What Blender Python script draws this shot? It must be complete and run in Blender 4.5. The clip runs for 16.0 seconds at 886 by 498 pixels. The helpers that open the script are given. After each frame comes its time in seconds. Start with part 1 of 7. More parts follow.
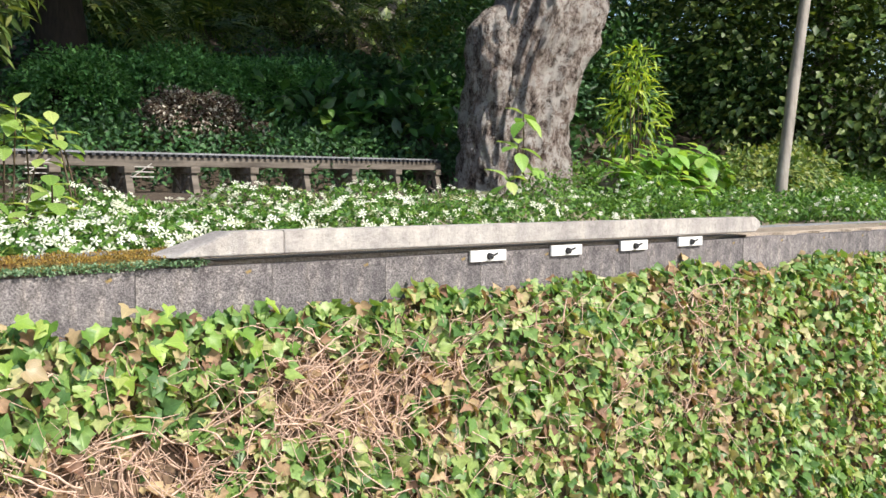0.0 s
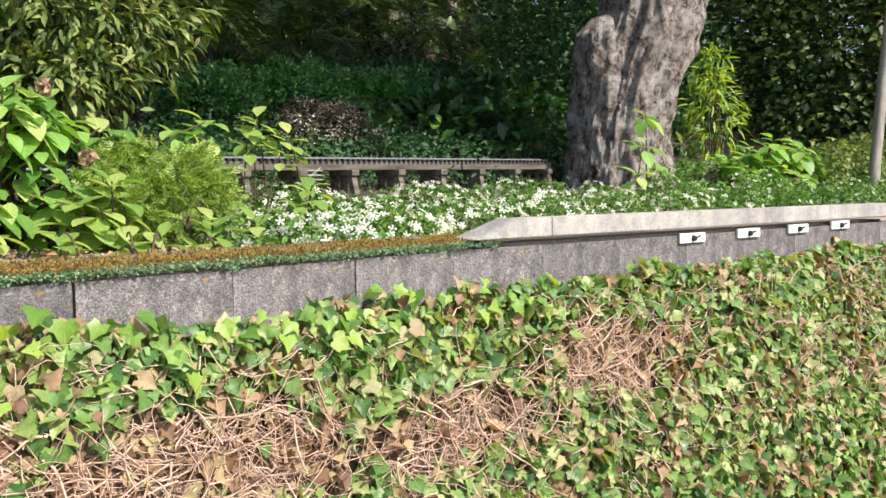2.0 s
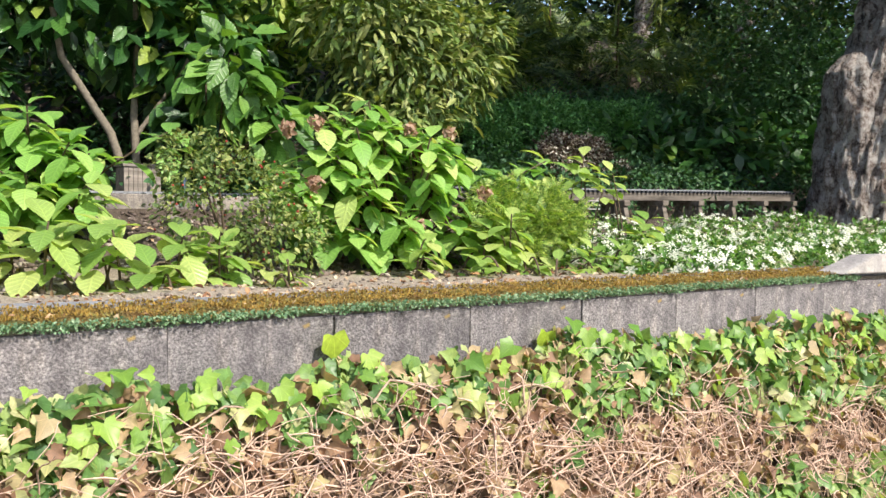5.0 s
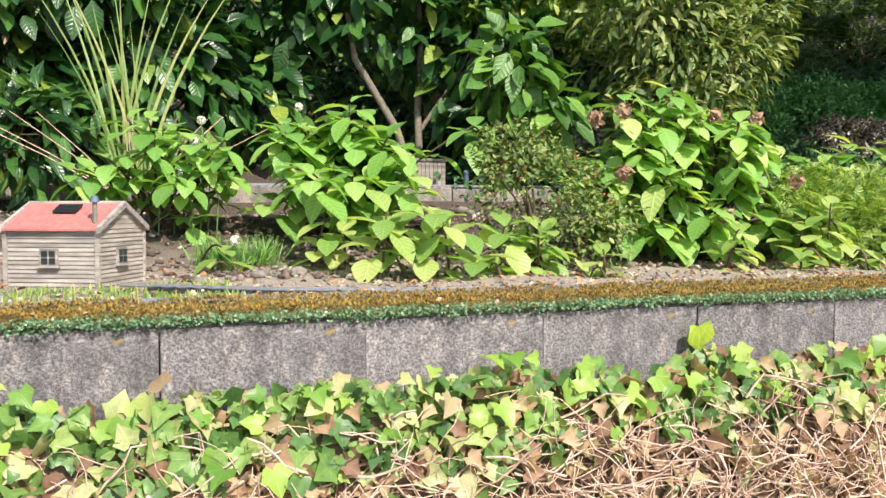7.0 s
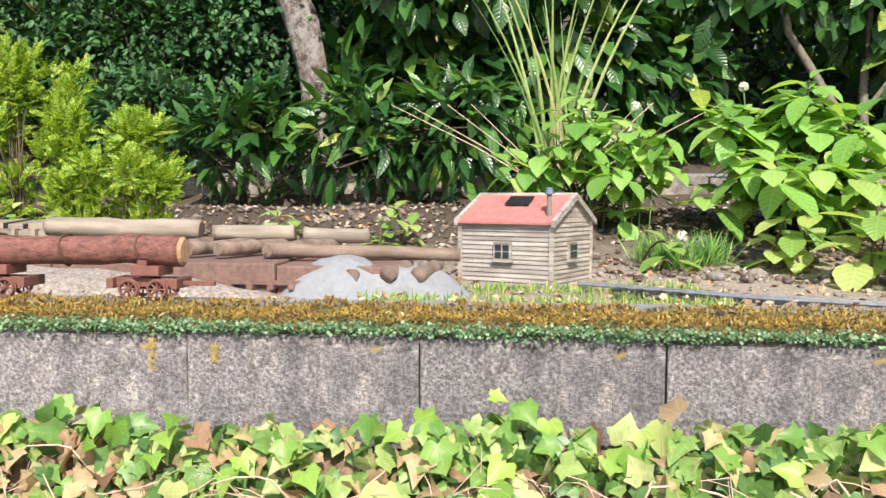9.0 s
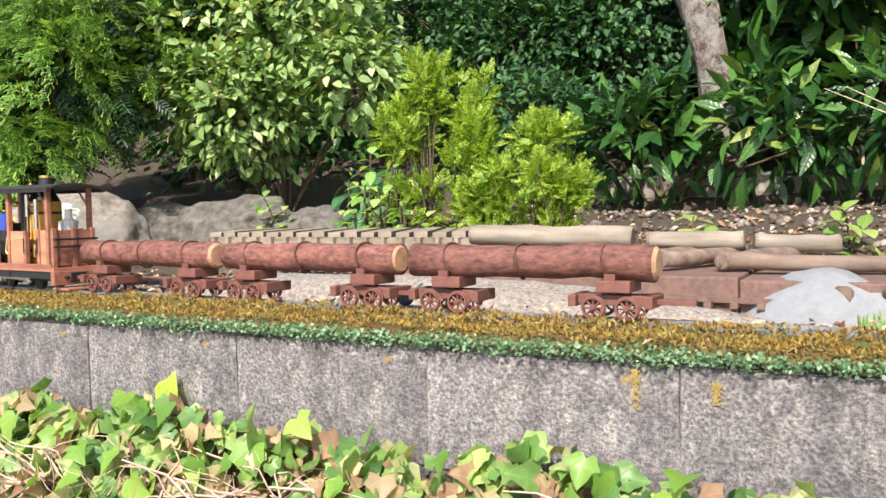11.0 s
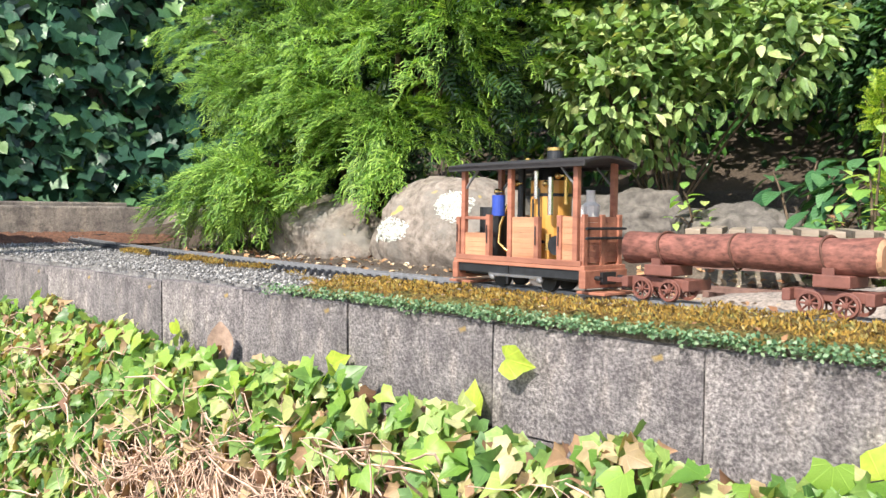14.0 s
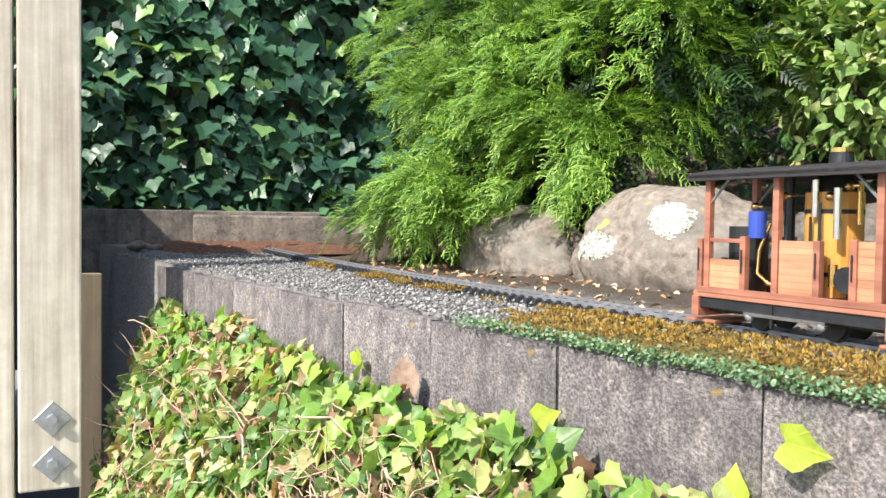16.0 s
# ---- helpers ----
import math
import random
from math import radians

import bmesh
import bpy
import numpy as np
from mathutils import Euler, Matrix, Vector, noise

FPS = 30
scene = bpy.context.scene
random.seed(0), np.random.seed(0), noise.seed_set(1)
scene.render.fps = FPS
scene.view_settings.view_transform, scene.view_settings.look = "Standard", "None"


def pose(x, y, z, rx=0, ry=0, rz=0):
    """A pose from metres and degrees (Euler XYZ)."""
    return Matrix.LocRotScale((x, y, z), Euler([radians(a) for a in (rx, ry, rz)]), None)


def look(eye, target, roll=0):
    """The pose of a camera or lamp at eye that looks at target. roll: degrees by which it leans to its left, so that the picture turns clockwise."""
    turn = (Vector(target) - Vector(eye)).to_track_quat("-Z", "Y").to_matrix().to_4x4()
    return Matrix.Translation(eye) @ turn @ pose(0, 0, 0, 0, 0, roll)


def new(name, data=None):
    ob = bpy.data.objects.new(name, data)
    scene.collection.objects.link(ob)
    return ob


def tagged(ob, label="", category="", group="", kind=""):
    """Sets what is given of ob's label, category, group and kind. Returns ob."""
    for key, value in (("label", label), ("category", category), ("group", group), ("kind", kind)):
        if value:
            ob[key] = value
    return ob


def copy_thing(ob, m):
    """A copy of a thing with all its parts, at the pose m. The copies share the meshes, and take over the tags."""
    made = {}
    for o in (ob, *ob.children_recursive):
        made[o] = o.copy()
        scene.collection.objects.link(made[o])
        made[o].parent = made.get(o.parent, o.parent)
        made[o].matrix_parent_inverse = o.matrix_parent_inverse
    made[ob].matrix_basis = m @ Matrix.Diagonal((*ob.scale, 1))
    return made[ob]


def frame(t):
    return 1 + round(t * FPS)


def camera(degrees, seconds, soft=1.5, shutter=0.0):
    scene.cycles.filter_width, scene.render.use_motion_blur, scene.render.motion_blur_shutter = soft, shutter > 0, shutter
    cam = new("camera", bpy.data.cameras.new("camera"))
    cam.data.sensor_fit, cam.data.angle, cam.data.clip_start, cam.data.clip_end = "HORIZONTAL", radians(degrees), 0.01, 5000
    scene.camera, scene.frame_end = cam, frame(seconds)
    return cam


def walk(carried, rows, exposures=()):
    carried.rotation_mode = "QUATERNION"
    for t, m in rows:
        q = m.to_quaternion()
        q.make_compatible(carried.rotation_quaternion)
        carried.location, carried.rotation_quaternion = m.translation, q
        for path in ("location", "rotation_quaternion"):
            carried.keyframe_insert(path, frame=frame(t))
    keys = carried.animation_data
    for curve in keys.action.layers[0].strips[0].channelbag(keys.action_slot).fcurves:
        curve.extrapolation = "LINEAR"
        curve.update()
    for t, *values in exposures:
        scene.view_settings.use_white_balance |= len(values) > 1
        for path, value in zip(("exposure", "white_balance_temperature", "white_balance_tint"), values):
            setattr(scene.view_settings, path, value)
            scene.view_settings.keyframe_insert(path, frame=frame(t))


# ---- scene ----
cam = camera(55.2, 16.0)
PATH = [
    (0, (0.044, -2.19, 1.218), (1.418, -0.744, 1.08), 0.2),
    (0.5, (-0.205, -2.202, 1.235), (1.17, -0.755, 1.109), 0.2),
    (1, (-0.407, -2.126, 1.219), (0.957, -0.669, 1.092), -0.7),
    (1.5, (-0.66, -2.037, 1.197), (0.692, -0.568, 1.065), -1.5),
    (2, (-0.888, -1.991, 1.186), (0.465, -0.524, 1.056), -1.0),
    (2.5, (-1.076, -2.001, 1.193), (0.268, -0.526, 1.068), -0.3),
    (3, (-1.324, -2.049, 1.174), (0.026, -0.58, 1.033), 0.1),
    (3.2, (-1.427, -2.048, 1.181), (-0.08, -0.577, 1.035), 0.4),
    (5.3, (-1.948, -1.822, 1.251), (-0.915, -0.111, 1.176), 0.1),
    (5.5, (-1.983, -1.806, 1.252), (-0.988, -0.072, 1.178), 0.0),
    (6, (-2.05, -1.769, 1.248), (-1.161, 0.02, 1.167), 0.0),
    (6.5, (-2.117, -1.729, 1.236), (-1.335, 0.109, 1.142), 0.1),
    (7, (-2.2, -1.686, 1.23), (-1.564, 0.207, 1.134), -0.0),
    (7.5, (-2.257, -1.649, 1.224), (-1.809, 0.297, 1.116), -0.0),
    (8, (-2.336, -1.604, 1.222), (-2.114, 0.38, 1.109), 0.2),
    (8.5, (-2.384, -1.501, 1.225), (-2.378, 0.496, 1.121), 0.1),
    (9, (-2.425, -1.378, 1.231), (-2.624, 0.608, 1.115), 0.2),
    (9.5, (-2.467, -1.294, 1.228), (-2.892, 0.656, 1.103), 0.0),
    (10, (-2.513, -1.241, 1.234), (-3.173, 0.643, 1.111), -0.7),
    (10.2, (-2.528, -1.223, 1.239), (-3.277, 0.627, 1.115), -1.0),
    (12.3, (-3.198, -1.118, 1.195), (-4.307, 0.545, 1.129), 0.2),
    (12.5, (-3.248, -1.12, 1.199), (-4.387, 0.523, 1.129), 0.2),
    (13, (-3.391, -1.098, 1.197), (-4.617, 0.48, 1.121), 0.1),
    (13.5, (-3.513, -1.107, 1.196), (-4.828, 0.398, 1.12), 0.0),
    (14, (-3.629, -1.137, 1.19), (-5.017, 0.3, 1.108), 0.6),
    (14.5, (-3.703, -1.109, 1.188), (-5.179, 0.238, 1.106), 0.8),
    (15, (-3.775, -1.041, 1.203), (-5.331, 0.214, 1.135), 0.8),
    (15.5, (-3.856, -0.985, 1.211), (-5.487, 0.172, 1.149), 0.8),
    (16, (-3.922, -0.948, 1.211), (-5.591, 0.153, 1.141), 0.8),
]
walk(cam, [(t, look(eye, target, roll)) for t, eye, target, roll in PATH],
     exposures=[(0, 0.58), (3, 0.61), (5.5, 0.73), (9, 0.82), (12.5, 0.9), (16, 0.96)])

# ---------------------------------------------------------------- light
SUN_AZ, SUN_EL = 168.0, 45.0      # the way to the sun: compass turn from +y towards +x, and height
world = bpy.data.worlds.new("sky_world")
scene.world = world
world.use_nodes = True
wn = world.node_tree
for n in list(wn.nodes):
    wn.nodes.remove(n)
sky = wn.nodes.new("ShaderNodeTexSky")
sky.sky_type, sky.sun_disc = "NISHITA", False
sky.sun_elevation, sky.sun_rotation = radians(SUN_EL), radians(SUN_AZ)
sky.air_density, sky.dust_density = 1.0, 1.5
bg = wn.nodes.new("ShaderNodeBackground")
bg.inputs["Strength"].default_value = 0.15
wo = wn.nodes.new("ShaderNodeOutputWorld")
wn.links.new(sky.outputs[0], bg.inputs[0])
wn.links.new(bg.outputs[0], wo.inputs[0])

sd = bpy.data.lights.new("sun", "SUN")
sd.energy, sd.angle, sd.color = 4.2, radians(0.6), (1.0, 0.93, 0.82)
sun = new("sun", sd)
az, el = radians(SUN_AZ), radians(SUN_EL)
to_sun = Vector((math.sin(az) * math.cos(el), math.cos(az) * math.cos(el), math.sin(el)))
sun.matrix_world = look(to_sun * 30, (0, 0, 0))


# ---------------------------------------------------------------- materials
def material(name):
    m = bpy.data.materials.new(name)
    m.use_nodes = True
    t = m.node_tree
    b = t.nodes["Principled BSDF"]
    return m, t, b


def node(t, kind, **kw):
    n = t.nodes.new(kind)
    for k, v in kw.items():
        n.inputs[k].default_value = v
    return n


def ramp(t, fac, stops):
    r = t.nodes.new("ShaderNodeValToRGB")
    e = r.color_ramp.elements
    while len(e) < len(stops):
        e.new(0.5)
    for k, (p, c) in enumerate(stops):
        e[k].position, e[k].color = p, (*c, 1)
    t.links.new(fac, r.inputs[0])
    return r.outputs[0]


def mix(t, fac, a, b, how="MIX"):
    m = t.nodes.new("ShaderNodeMix")
    m.data_type, m.blend_type = "RGBA", how
    for sock, v in ((m.inputs[0], fac), (m.inputs[6], a), (m.inputs[7], b)):
        if isinstance(v, (int, float)):
            sock.default_value = v
        elif isinstance(v, tuple):
            sock.default_value = (*v, 1)
        else:
            t.links.new(v, sock)
    return m.outputs[2]


def noise_tex(t, scale, detail=6, rough=0.6, coord="Object", stretch=None):
    c = t.nodes.new("ShaderNodeTexCoord")
    n = node(t, "ShaderNodeTexNoise", Scale=scale, Detail=detail, Roughness=rough)
    if stretch:
        mp = t.nodes.new("ShaderNodeMapping")
        mp.inputs["Scale"].default_value = stretch
        t.links.new(c.outputs[coord], mp.inputs[0])
        t.links.new(mp.outputs[0], n.inputs["Vector"])
    else:
        t.links.new(c.outputs[coord], n.inputs["Vector"])
    return n.outputs[0]


def bump(t, b, height, strength=0.4, dist=0.004):
    n = node(t, "ShaderNodeBump", Strength=strength, Distance=dist)
    t.links.new(height, n.inputs["Height"])
    t.links.new(n.outputs[0], b.inputs["Normal"])


def calc(t, op, a, b2=0.0):
    m = t.nodes.new("ShaderNodeMath")
    m.operation = op
    for k, v in enumerate((a, b2)):
        if isinstance(v, (int, float)):
            m.inputs[k].default_value = v
        else:
            t.links.new(v, m.inputs[k])
    return m.outputs[0]


def vein_lines(t, style):
    """A midrib with slanting side veins, or veins fanning from the stalk, from each leaf's own coordinates."""
    at = t.nodes.new("ShaderNodeAttribute")
    at.attribute_name = "leaf"
    s = t.nodes.new("ShaderNodeSeparateXYZ")
    t.links.new(at.outputs["Vector"], s.inputs[0])
    ax = calc(t, "ABSOLUTE", s.outputs[0])
    if style == "palm":
        fan = calc(t, "PINGPONG", calc(t, "ARCTAN2", ax, calc(t, "ADD", s.outputs[1], 0.02)), 0.33)
        return calc(t, "MAXIMUM", calc(t, "SUBTRACT", 0.8, calc(t, "MULTIPLY", fan, 14.0)), 0.0)
    rib = calc(t, "SUBTRACT", 1.0, calc(t, "MULTIPLY", ax, 28.0))
    ph = calc(t, "PINGPONG", calc(t, "SUBTRACT", calc(t, "MULTIPLY", s.outputs[1], 7.5), calc(t, "MULTIPLY", ax, 6.0)), 0.5)
    side = calc(t, "SUBTRACT", 0.75, calc(t, "MULTIPLY", ph, 3.0))
    return calc(t, "MAXIMUM", calc(t, "MAXIMUM", rib, side), 0.0)


def leaf_mat(name, stops, rough=0.42, glow=0.28, spec=0.5, veins="feather", tint=(1.17, 1.0, 1.12)):
    """Leaves: a tone for each leaf, mottling on it, some light coming through."""
    m, t, b = material(name)
    g = t.nodes.new("ShaderNodeNewGeometry")
    col = ramp(t, g.outputs["Random Per Island"], stops)
    n = noise_tex(t, 60, 3)
    col = mix(t, 0.55, col, ramp(t, n, [(0.3, (0.55, 0.55, 0.5)), (0.7, (1.25, 1.25, 1.1))]), "MULTIPLY")
    col = mix(t, 1.0, col, tint, "MULTIPLY")
    if veins:
        v = vein_lines(t, veins)
        col = mix(t, v, col, mix(t, 1.0, col, (1.35, 1.28, 1.3), "MULTIPLY"))
        bump(t, b, v, 0.4 if veins == "feather" else 0.25, 0.004)
    t.links.new(col, b.inputs["Base Color"])
    b.inputs["Roughness"].default_value = rough
    b.inputs["Specular IOR Level"].default_value = spec
    tr = t.nodes.new("ShaderNodeBsdfTranslucent")
    t.links.new(mix(t, 1.0, col, (1.5, 1.5, 0.6), "MULTIPLY"), tr.inputs[0])
    ms = t.nodes.new("ShaderNodeMixShader")
    ms.inputs[0].default_value = glow
    t.links.new(b.outputs[0], ms.inputs[1])
    t.links.new(tr.outputs[0], ms.inputs[2])
    t.links.new(ms.outputs[0], t.nodes["Material Output"].inputs[0])
    return m


def object_leaf_mat(name, stops, rough=0.4, glow=0.28, veins="feather"):
    """Large leaves that are objects of their own: a tone for each, paler veins."""
    m = leaf_mat(name, stops, rough, glow, veins=veins)
    t = m.node_tree
    g = t.nodes["Geometry"]
    o = t.nodes.new("ShaderNodeObjectInfo")
    for l in list(t.links):
        if l.from_node == g:
            t.links.new(o.outputs["Random"], l.to_socket)
    return m


def plain(name, col, rough=0.5, metal=0.0, var=0.25, scale=40, relief=0.0, stretch=None):
    m, t, b = material(name)
    n = noise_tex(t, scale, 6, 0.65, stretch=stretch)
    lo = tuple(c * (1 - var) for c in col)
    hi = tuple(min(1, c * (1 + var)) for c in col)
    c = ramp(t, n, [(0.3, lo), (0.7, hi)])
    n2 = noise_tex(t, scale * 0.13, 3)
    c = mix(t, 0.4, c, ramp(t, n2, [(0.35, (0.75, 0.75, 0.75)), (0.65, (1.1, 1.1, 1.1))]), "MULTIPLY")
    t.links.new(c, b.inputs["Base Color"])
    b.inputs["Roughness"].default_value, b.inputs["Metallic"].default_value = rough, metal
    if relief:
        bump(t, b, n, relief)
    return m


def concrete(name, dark, mid, pale, lichen=True, scale=1.0, stain=1.0):
    """Cast concrete: speckled, streaked with black algae and pale lime, dots of lichen."""
    m, t, b = material(name)
    fine = noise_tex(t, 170 * scale, 8, 0.74)
    c = ramp(t, fine, [(0.3, tuple(v * 0.7 for v in dark)), (0.42, tuple(v * 1.3 for v in dark)), (0.53, mid), (0.72, pale)])
    cloud = noise_tex(t, 7 * scale, 8, 0.66)
    c = mix(t, 0.9 * stain, c, ramp(t, cloud, [(0.34, (0.6, 0.59, 0.62)), (0.5, (0.97, 0.96, 0.97)), (0.66, (1.32, 1.3, 1.27))]), "MULTIPLY")
    blot = noise_tex(t, 42 * scale, 8, 0.76)
    c = mix(t, ramp(t, blot, [(0.54, (0, 0, 0)), (0.68, (0.5, 0.5, 0.5))]), c, pale)
    pits = noise_tex(t, 30 * scale, 8, 0.76)
    c = mix(t, ramp(t, pits, [(0.5, (0, 0, 0)), (0.64, (0.72 * stain,) * 3)]), c, tuple(v * 0.6 for v in dark))
    drip = noise_tex(t, 12 * scale, 7, 0.75, stretch=(1, 1, 0.14))
    c = mix(t, 0.9 * stain, c, ramp(t, drip, [(0.38, (0.66, 0.64, 0.66)), (0.52, (1, 1, 1)), (0.66, (1.4, 1.34, 1.26))]), "MULTIPLY")
    damp = noise_tex(t, 2.6 * scale, 5, 0.7)
    c = mix(t, 0.85 * stain, c, ramp(t, damp, [(0.4, (0.66, 0.64, 0.66)), (0.58, (1.18, 1.16, 1.14))]), "MULTIPLY")
    if lichen:
        sp = noise_tex(t, 17 * scale, 2, 0.5)
        c = mix(t, ramp(t, sp, [(0.72, (0, 0, 0)), (0.76, (0.7, 0.7, 0.7))]), c, (0.42, 0.29, 0.08))
    o = t.nodes.new("ShaderNodeObjectInfo")
    c = mix(t, 1.0, c, ramp(t, o.outputs["Random"], [(0, (0.78, 0.77, 0.77)), (1, (1.08, 1.06, 1.04))]), "MULTIPLY")
    t.links.new(c, b.inputs["Base Color"])
    b.inputs["Roughness"].default_value = 0.93
    h = t.nodes.new("ShaderNodeMath")
    h.operation = "ADD"
    t.links.new(fine, h.inputs[0])
    t.links.new(blot, h.inputs[1])
    bump(t, b, h.outputs[0], 0.6, 0.007)
    return m


def wood(name, dark, light, scale=30, along=(0.06, 1, 1), rough=0.65, island=True, relief=0.25):
    m, t, b = material(name)
    n = noise_tex(t, scale, 5, 0.6, stretch=along)
    c = ramp(t, n, [(0.3, dark), (0.68, light)])
    if island:
        o = t.nodes.new("ShaderNodeObjectInfo")
        c = mix(t, 0.5, c, ramp(t, o.outputs["Random"], [(0, (0.7, 0.7, 0.7)), (1, (1.2, 1.15, 1.1))]), "MULTIPLY")
    n2 = noise_tex(t, scale * 0.3, 4, 0.7)
    c = mix(t, 0.5, c, ramp(t, n2, [(0.3, (0.65, 0.62, 0.6)), (0.65, (1.1, 1.1, 1.1))]), "MULTIPLY")
    t.links.new(c, b.inputs["Base Color"])
    b.inputs["Roughness"].default_value = rough
    bump(t, b, n, relief, 0.002)
    return m


M = {}
M["soil"] = plain("soil", (0.09, 0.062, 0.042), 0.95, var=0.6, scale=55, relief=0.6)
M["block"] = concrete("block_concrete", (0.1, 0.095, 0.097), (0.255, 0.243, 0.246), (0.52, 0.5, 0.485))
M["slab"] = concrete("slab_concrete", (0.31, 0.3, 0.285), (0.45, 0.435, 0.415), (0.57, 0.55, 0.53), False, 0.6, 0.6)
M["kerb"] = concrete("kerb_concrete", (0.14, 0.13, 0.12), (0.25, 0.23, 0.2), (0.36, 0.34, 0.3), True, 0.8)
M["rail"] = plain("rail_metal", (0.26, 0.265, 0.28), 0.6, 0.5, 0.3, 60)
M["tie"] = plain("tie_plastic", (0.022, 0.024, 0.03), 0.6, 0, 0.4, 90, 0.2)
M["ivy"] = leaf_mat("ivy_leaf", [(0.0, (0.05, 0.14, 0.04)), (0.3, (0.11, 0.25, 0.06)), (0.55, (0.18, 0.34, 0.085)), (0.8, (0.28, 0.43, 0.13)), (1.0, (0.44, 0.47, 0.25))], veins="palm")
M["ivy_dry"] = leaf_mat("ivy_dry_leaf", [(0.0, (0.14, 0.09, 0.055)), (0.35, (0.27, 0.2, 0.115)), (0.75, (0.38, 0.34, 0.19)), (1.0, (0.34, 0.38, 0.17))], 0.7, 0.2, veins="palm", tint=(1.22, 1.0, 1.1))
M["ivy_dark"] = leaf_mat("ivy_dark_leaf", [(0.0, (0.014, 0.055, 0.032)), (0.5, (0.035, 0.12, 0.062)), (0.9, (0.075, 0.2, 0.095)), (1.0, (0.18, 0.35, 0.09))], 0.38, 0.12, veins="palm")
M["stem"] = plain("dry_stem", (0.6, 0.42, 0.32), 0.85, 0, 0.45, 70, 0.3)
M["twig"] = plain("twig_bark", (0.1, 0.07, 0.045), 0.9, 0, 0.4, 60, 0.3)


# ---------------------------------------------------------------- mesh helpers
def mesh_np(name, co, faces, leaf=None):
    """A mesh from an array of corners and one or more arrays of faces; leaf: each corner's place on its leaf."""
    me = bpy.data.meshes.new(name)
    co = np.asarray(co, dtype=np.float32).reshape(-1, 3)
    faces = faces if isinstance(faces, list) else [faces]
    loops = np.concatenate([f.reshape(-1) for f in faces]).astype(np.int32)
    counts = np.concatenate([np.full(len(f), f.shape[1]) for f in faces])
    starts = np.concatenate([[0], np.cumsum(counts)[:-1]]).astype(np.int32)
    me.vertices.add(len(co))
    me.vertices.foreach_set("co", co.reshape(-1))
    me.loops.add(len(loops))
    me.loops.foreach_set("vertex_index", loops)
    me.polygons.add(len(starts))
    me.polygons.foreach_set("loop_start", starts)
    me.update(calc_edges=True)
    if leaf is not None:
        at = me.attributes.new("leaf", "FLOAT_VECTOR", "POINT")
        at.data.foreach_set("vector", np.asarray(leaf, dtype=np.float32).reshape(-1))
    return me


def leaf_mesh(name, tmpl, size=1.0):
    return smooth(mesh_np(name, tmpl[0] * size, tmpl[1], tmpl[0]))


def smooth(me):
    me.polygons.foreach_set("use_smooth", np.ones(len(me.polygons), dtype=bool))
    return me


def put(name, me, mat=None, parent=None, label="", category="", group="", kind="", m=None):
    """Links a mesh as a thing, or as a part of parent."""
    if isinstance(me, bmesh.types.BMesh):
        d = bpy.data.meshes.new(name)
        me.to_mesh(d)
        me.free()
        me = d
    if mat and not me.materials:
        me.materials.append(mat)
    ob = new(name, me)
    if m is not None:
        ob.matrix_world = m
    if parent:
        ob.parent = parent
    return tagged(ob, label, category, group, kind)


part = lambda name, bm, mat, parent, label="", m=None: put(name, bm, mat, parent, label, m=m)


def empty(name, label, category, group="", m=None):
    ob = new(name)
    ob.empty_display_size = 0.05
    if m is not None:
        ob.matrix_world = m
    return tagged(ob, label, category, group)


def box(bm, x0, x1, y0, y1, z0, z1, bevel=0.0):
    r = bmesh.ops.create_cube(bm, size=1.0)
    vs = r["verts"]
    for v in vs:
        v.co = Vector((x0 + (v.co.x + 0.5) * (x1 - x0), y0 + (v.co.y + 0.5) * (y1 - y0), z0 + (v.co.z + 0.5) * (z1 - z0)))
    if bevel:
        es = {e for v in vs for e in v.link_edges}
        bmesh.ops.bevel(bm, geom=list(es), offset=bevel, segments=2, affect="EDGES", profile=0.6)
    return bm


def boxed(x0, x1, y0, y1, z0, z1, bevel=0.0):
    return box(bmesh.new(), x0, x1, y0, y1, z0, z1, bevel)


def rod(bm, a, b, r, r2=None, n=10, caps=True):
    """A round bar from a to b."""
    a, b = Vector(a), Vector(b)
    d = b - a
    q = d.to_track_quat("Z", "Y").to_matrix().to_4x4()
    bmesh.ops.create_cone(bm, cap_ends=caps, segments=n, radius1=r, radius2=r if r2 is None else r2, depth=d.length,
                          matrix=Matrix.Translation((a + b) / 2) @ q)
    return bm


def tube(path, radii, n=8, wob=0.0, rng=None):
    """Corners and faces of a bent tube with closed ends."""
    path = np.asarray(path, float)
    k = len(path)
    radii = np.broadcast_to(np.asarray(radii, float), (k,))
    tan = np.gradient(path, axis=0)
    tan /= np.linalg.norm(tan, axis=1)[:, None] + 1e-9
    up = np.where(np.abs(tan[:, 2:3]) > 0.9, np.array([[1.0, 0, 0]]), np.array([[0, 0, 1.0]]))
    u = np.cross(tan, up)
    u /= np.linalg.norm(u, axis=1)[:, None] + 1e-9
    v = np.cross(tan, u)
    a = np.linspace(0, 2 * np.pi, n, endpoint=False)
    rr = radii[:, None] * (1 + (rng.uniform(-wob, wob, (k, n)) if wob else 0))
    co = path[:, None] + u[:, None] * (np.cos(a) * rr)[..., None] + v[:, None] * (np.sin(a) * rr)[..., None]
    idx = np.arange(k * n).reshape(k, n)
    f = np.stack([idx[:-1], np.roll(idx, -1, 1)[:-1], np.roll(idx, -1, 1)[1:], idx[1:]], -1).reshape(-1, 4)
    return co.reshape(-1, 3), f


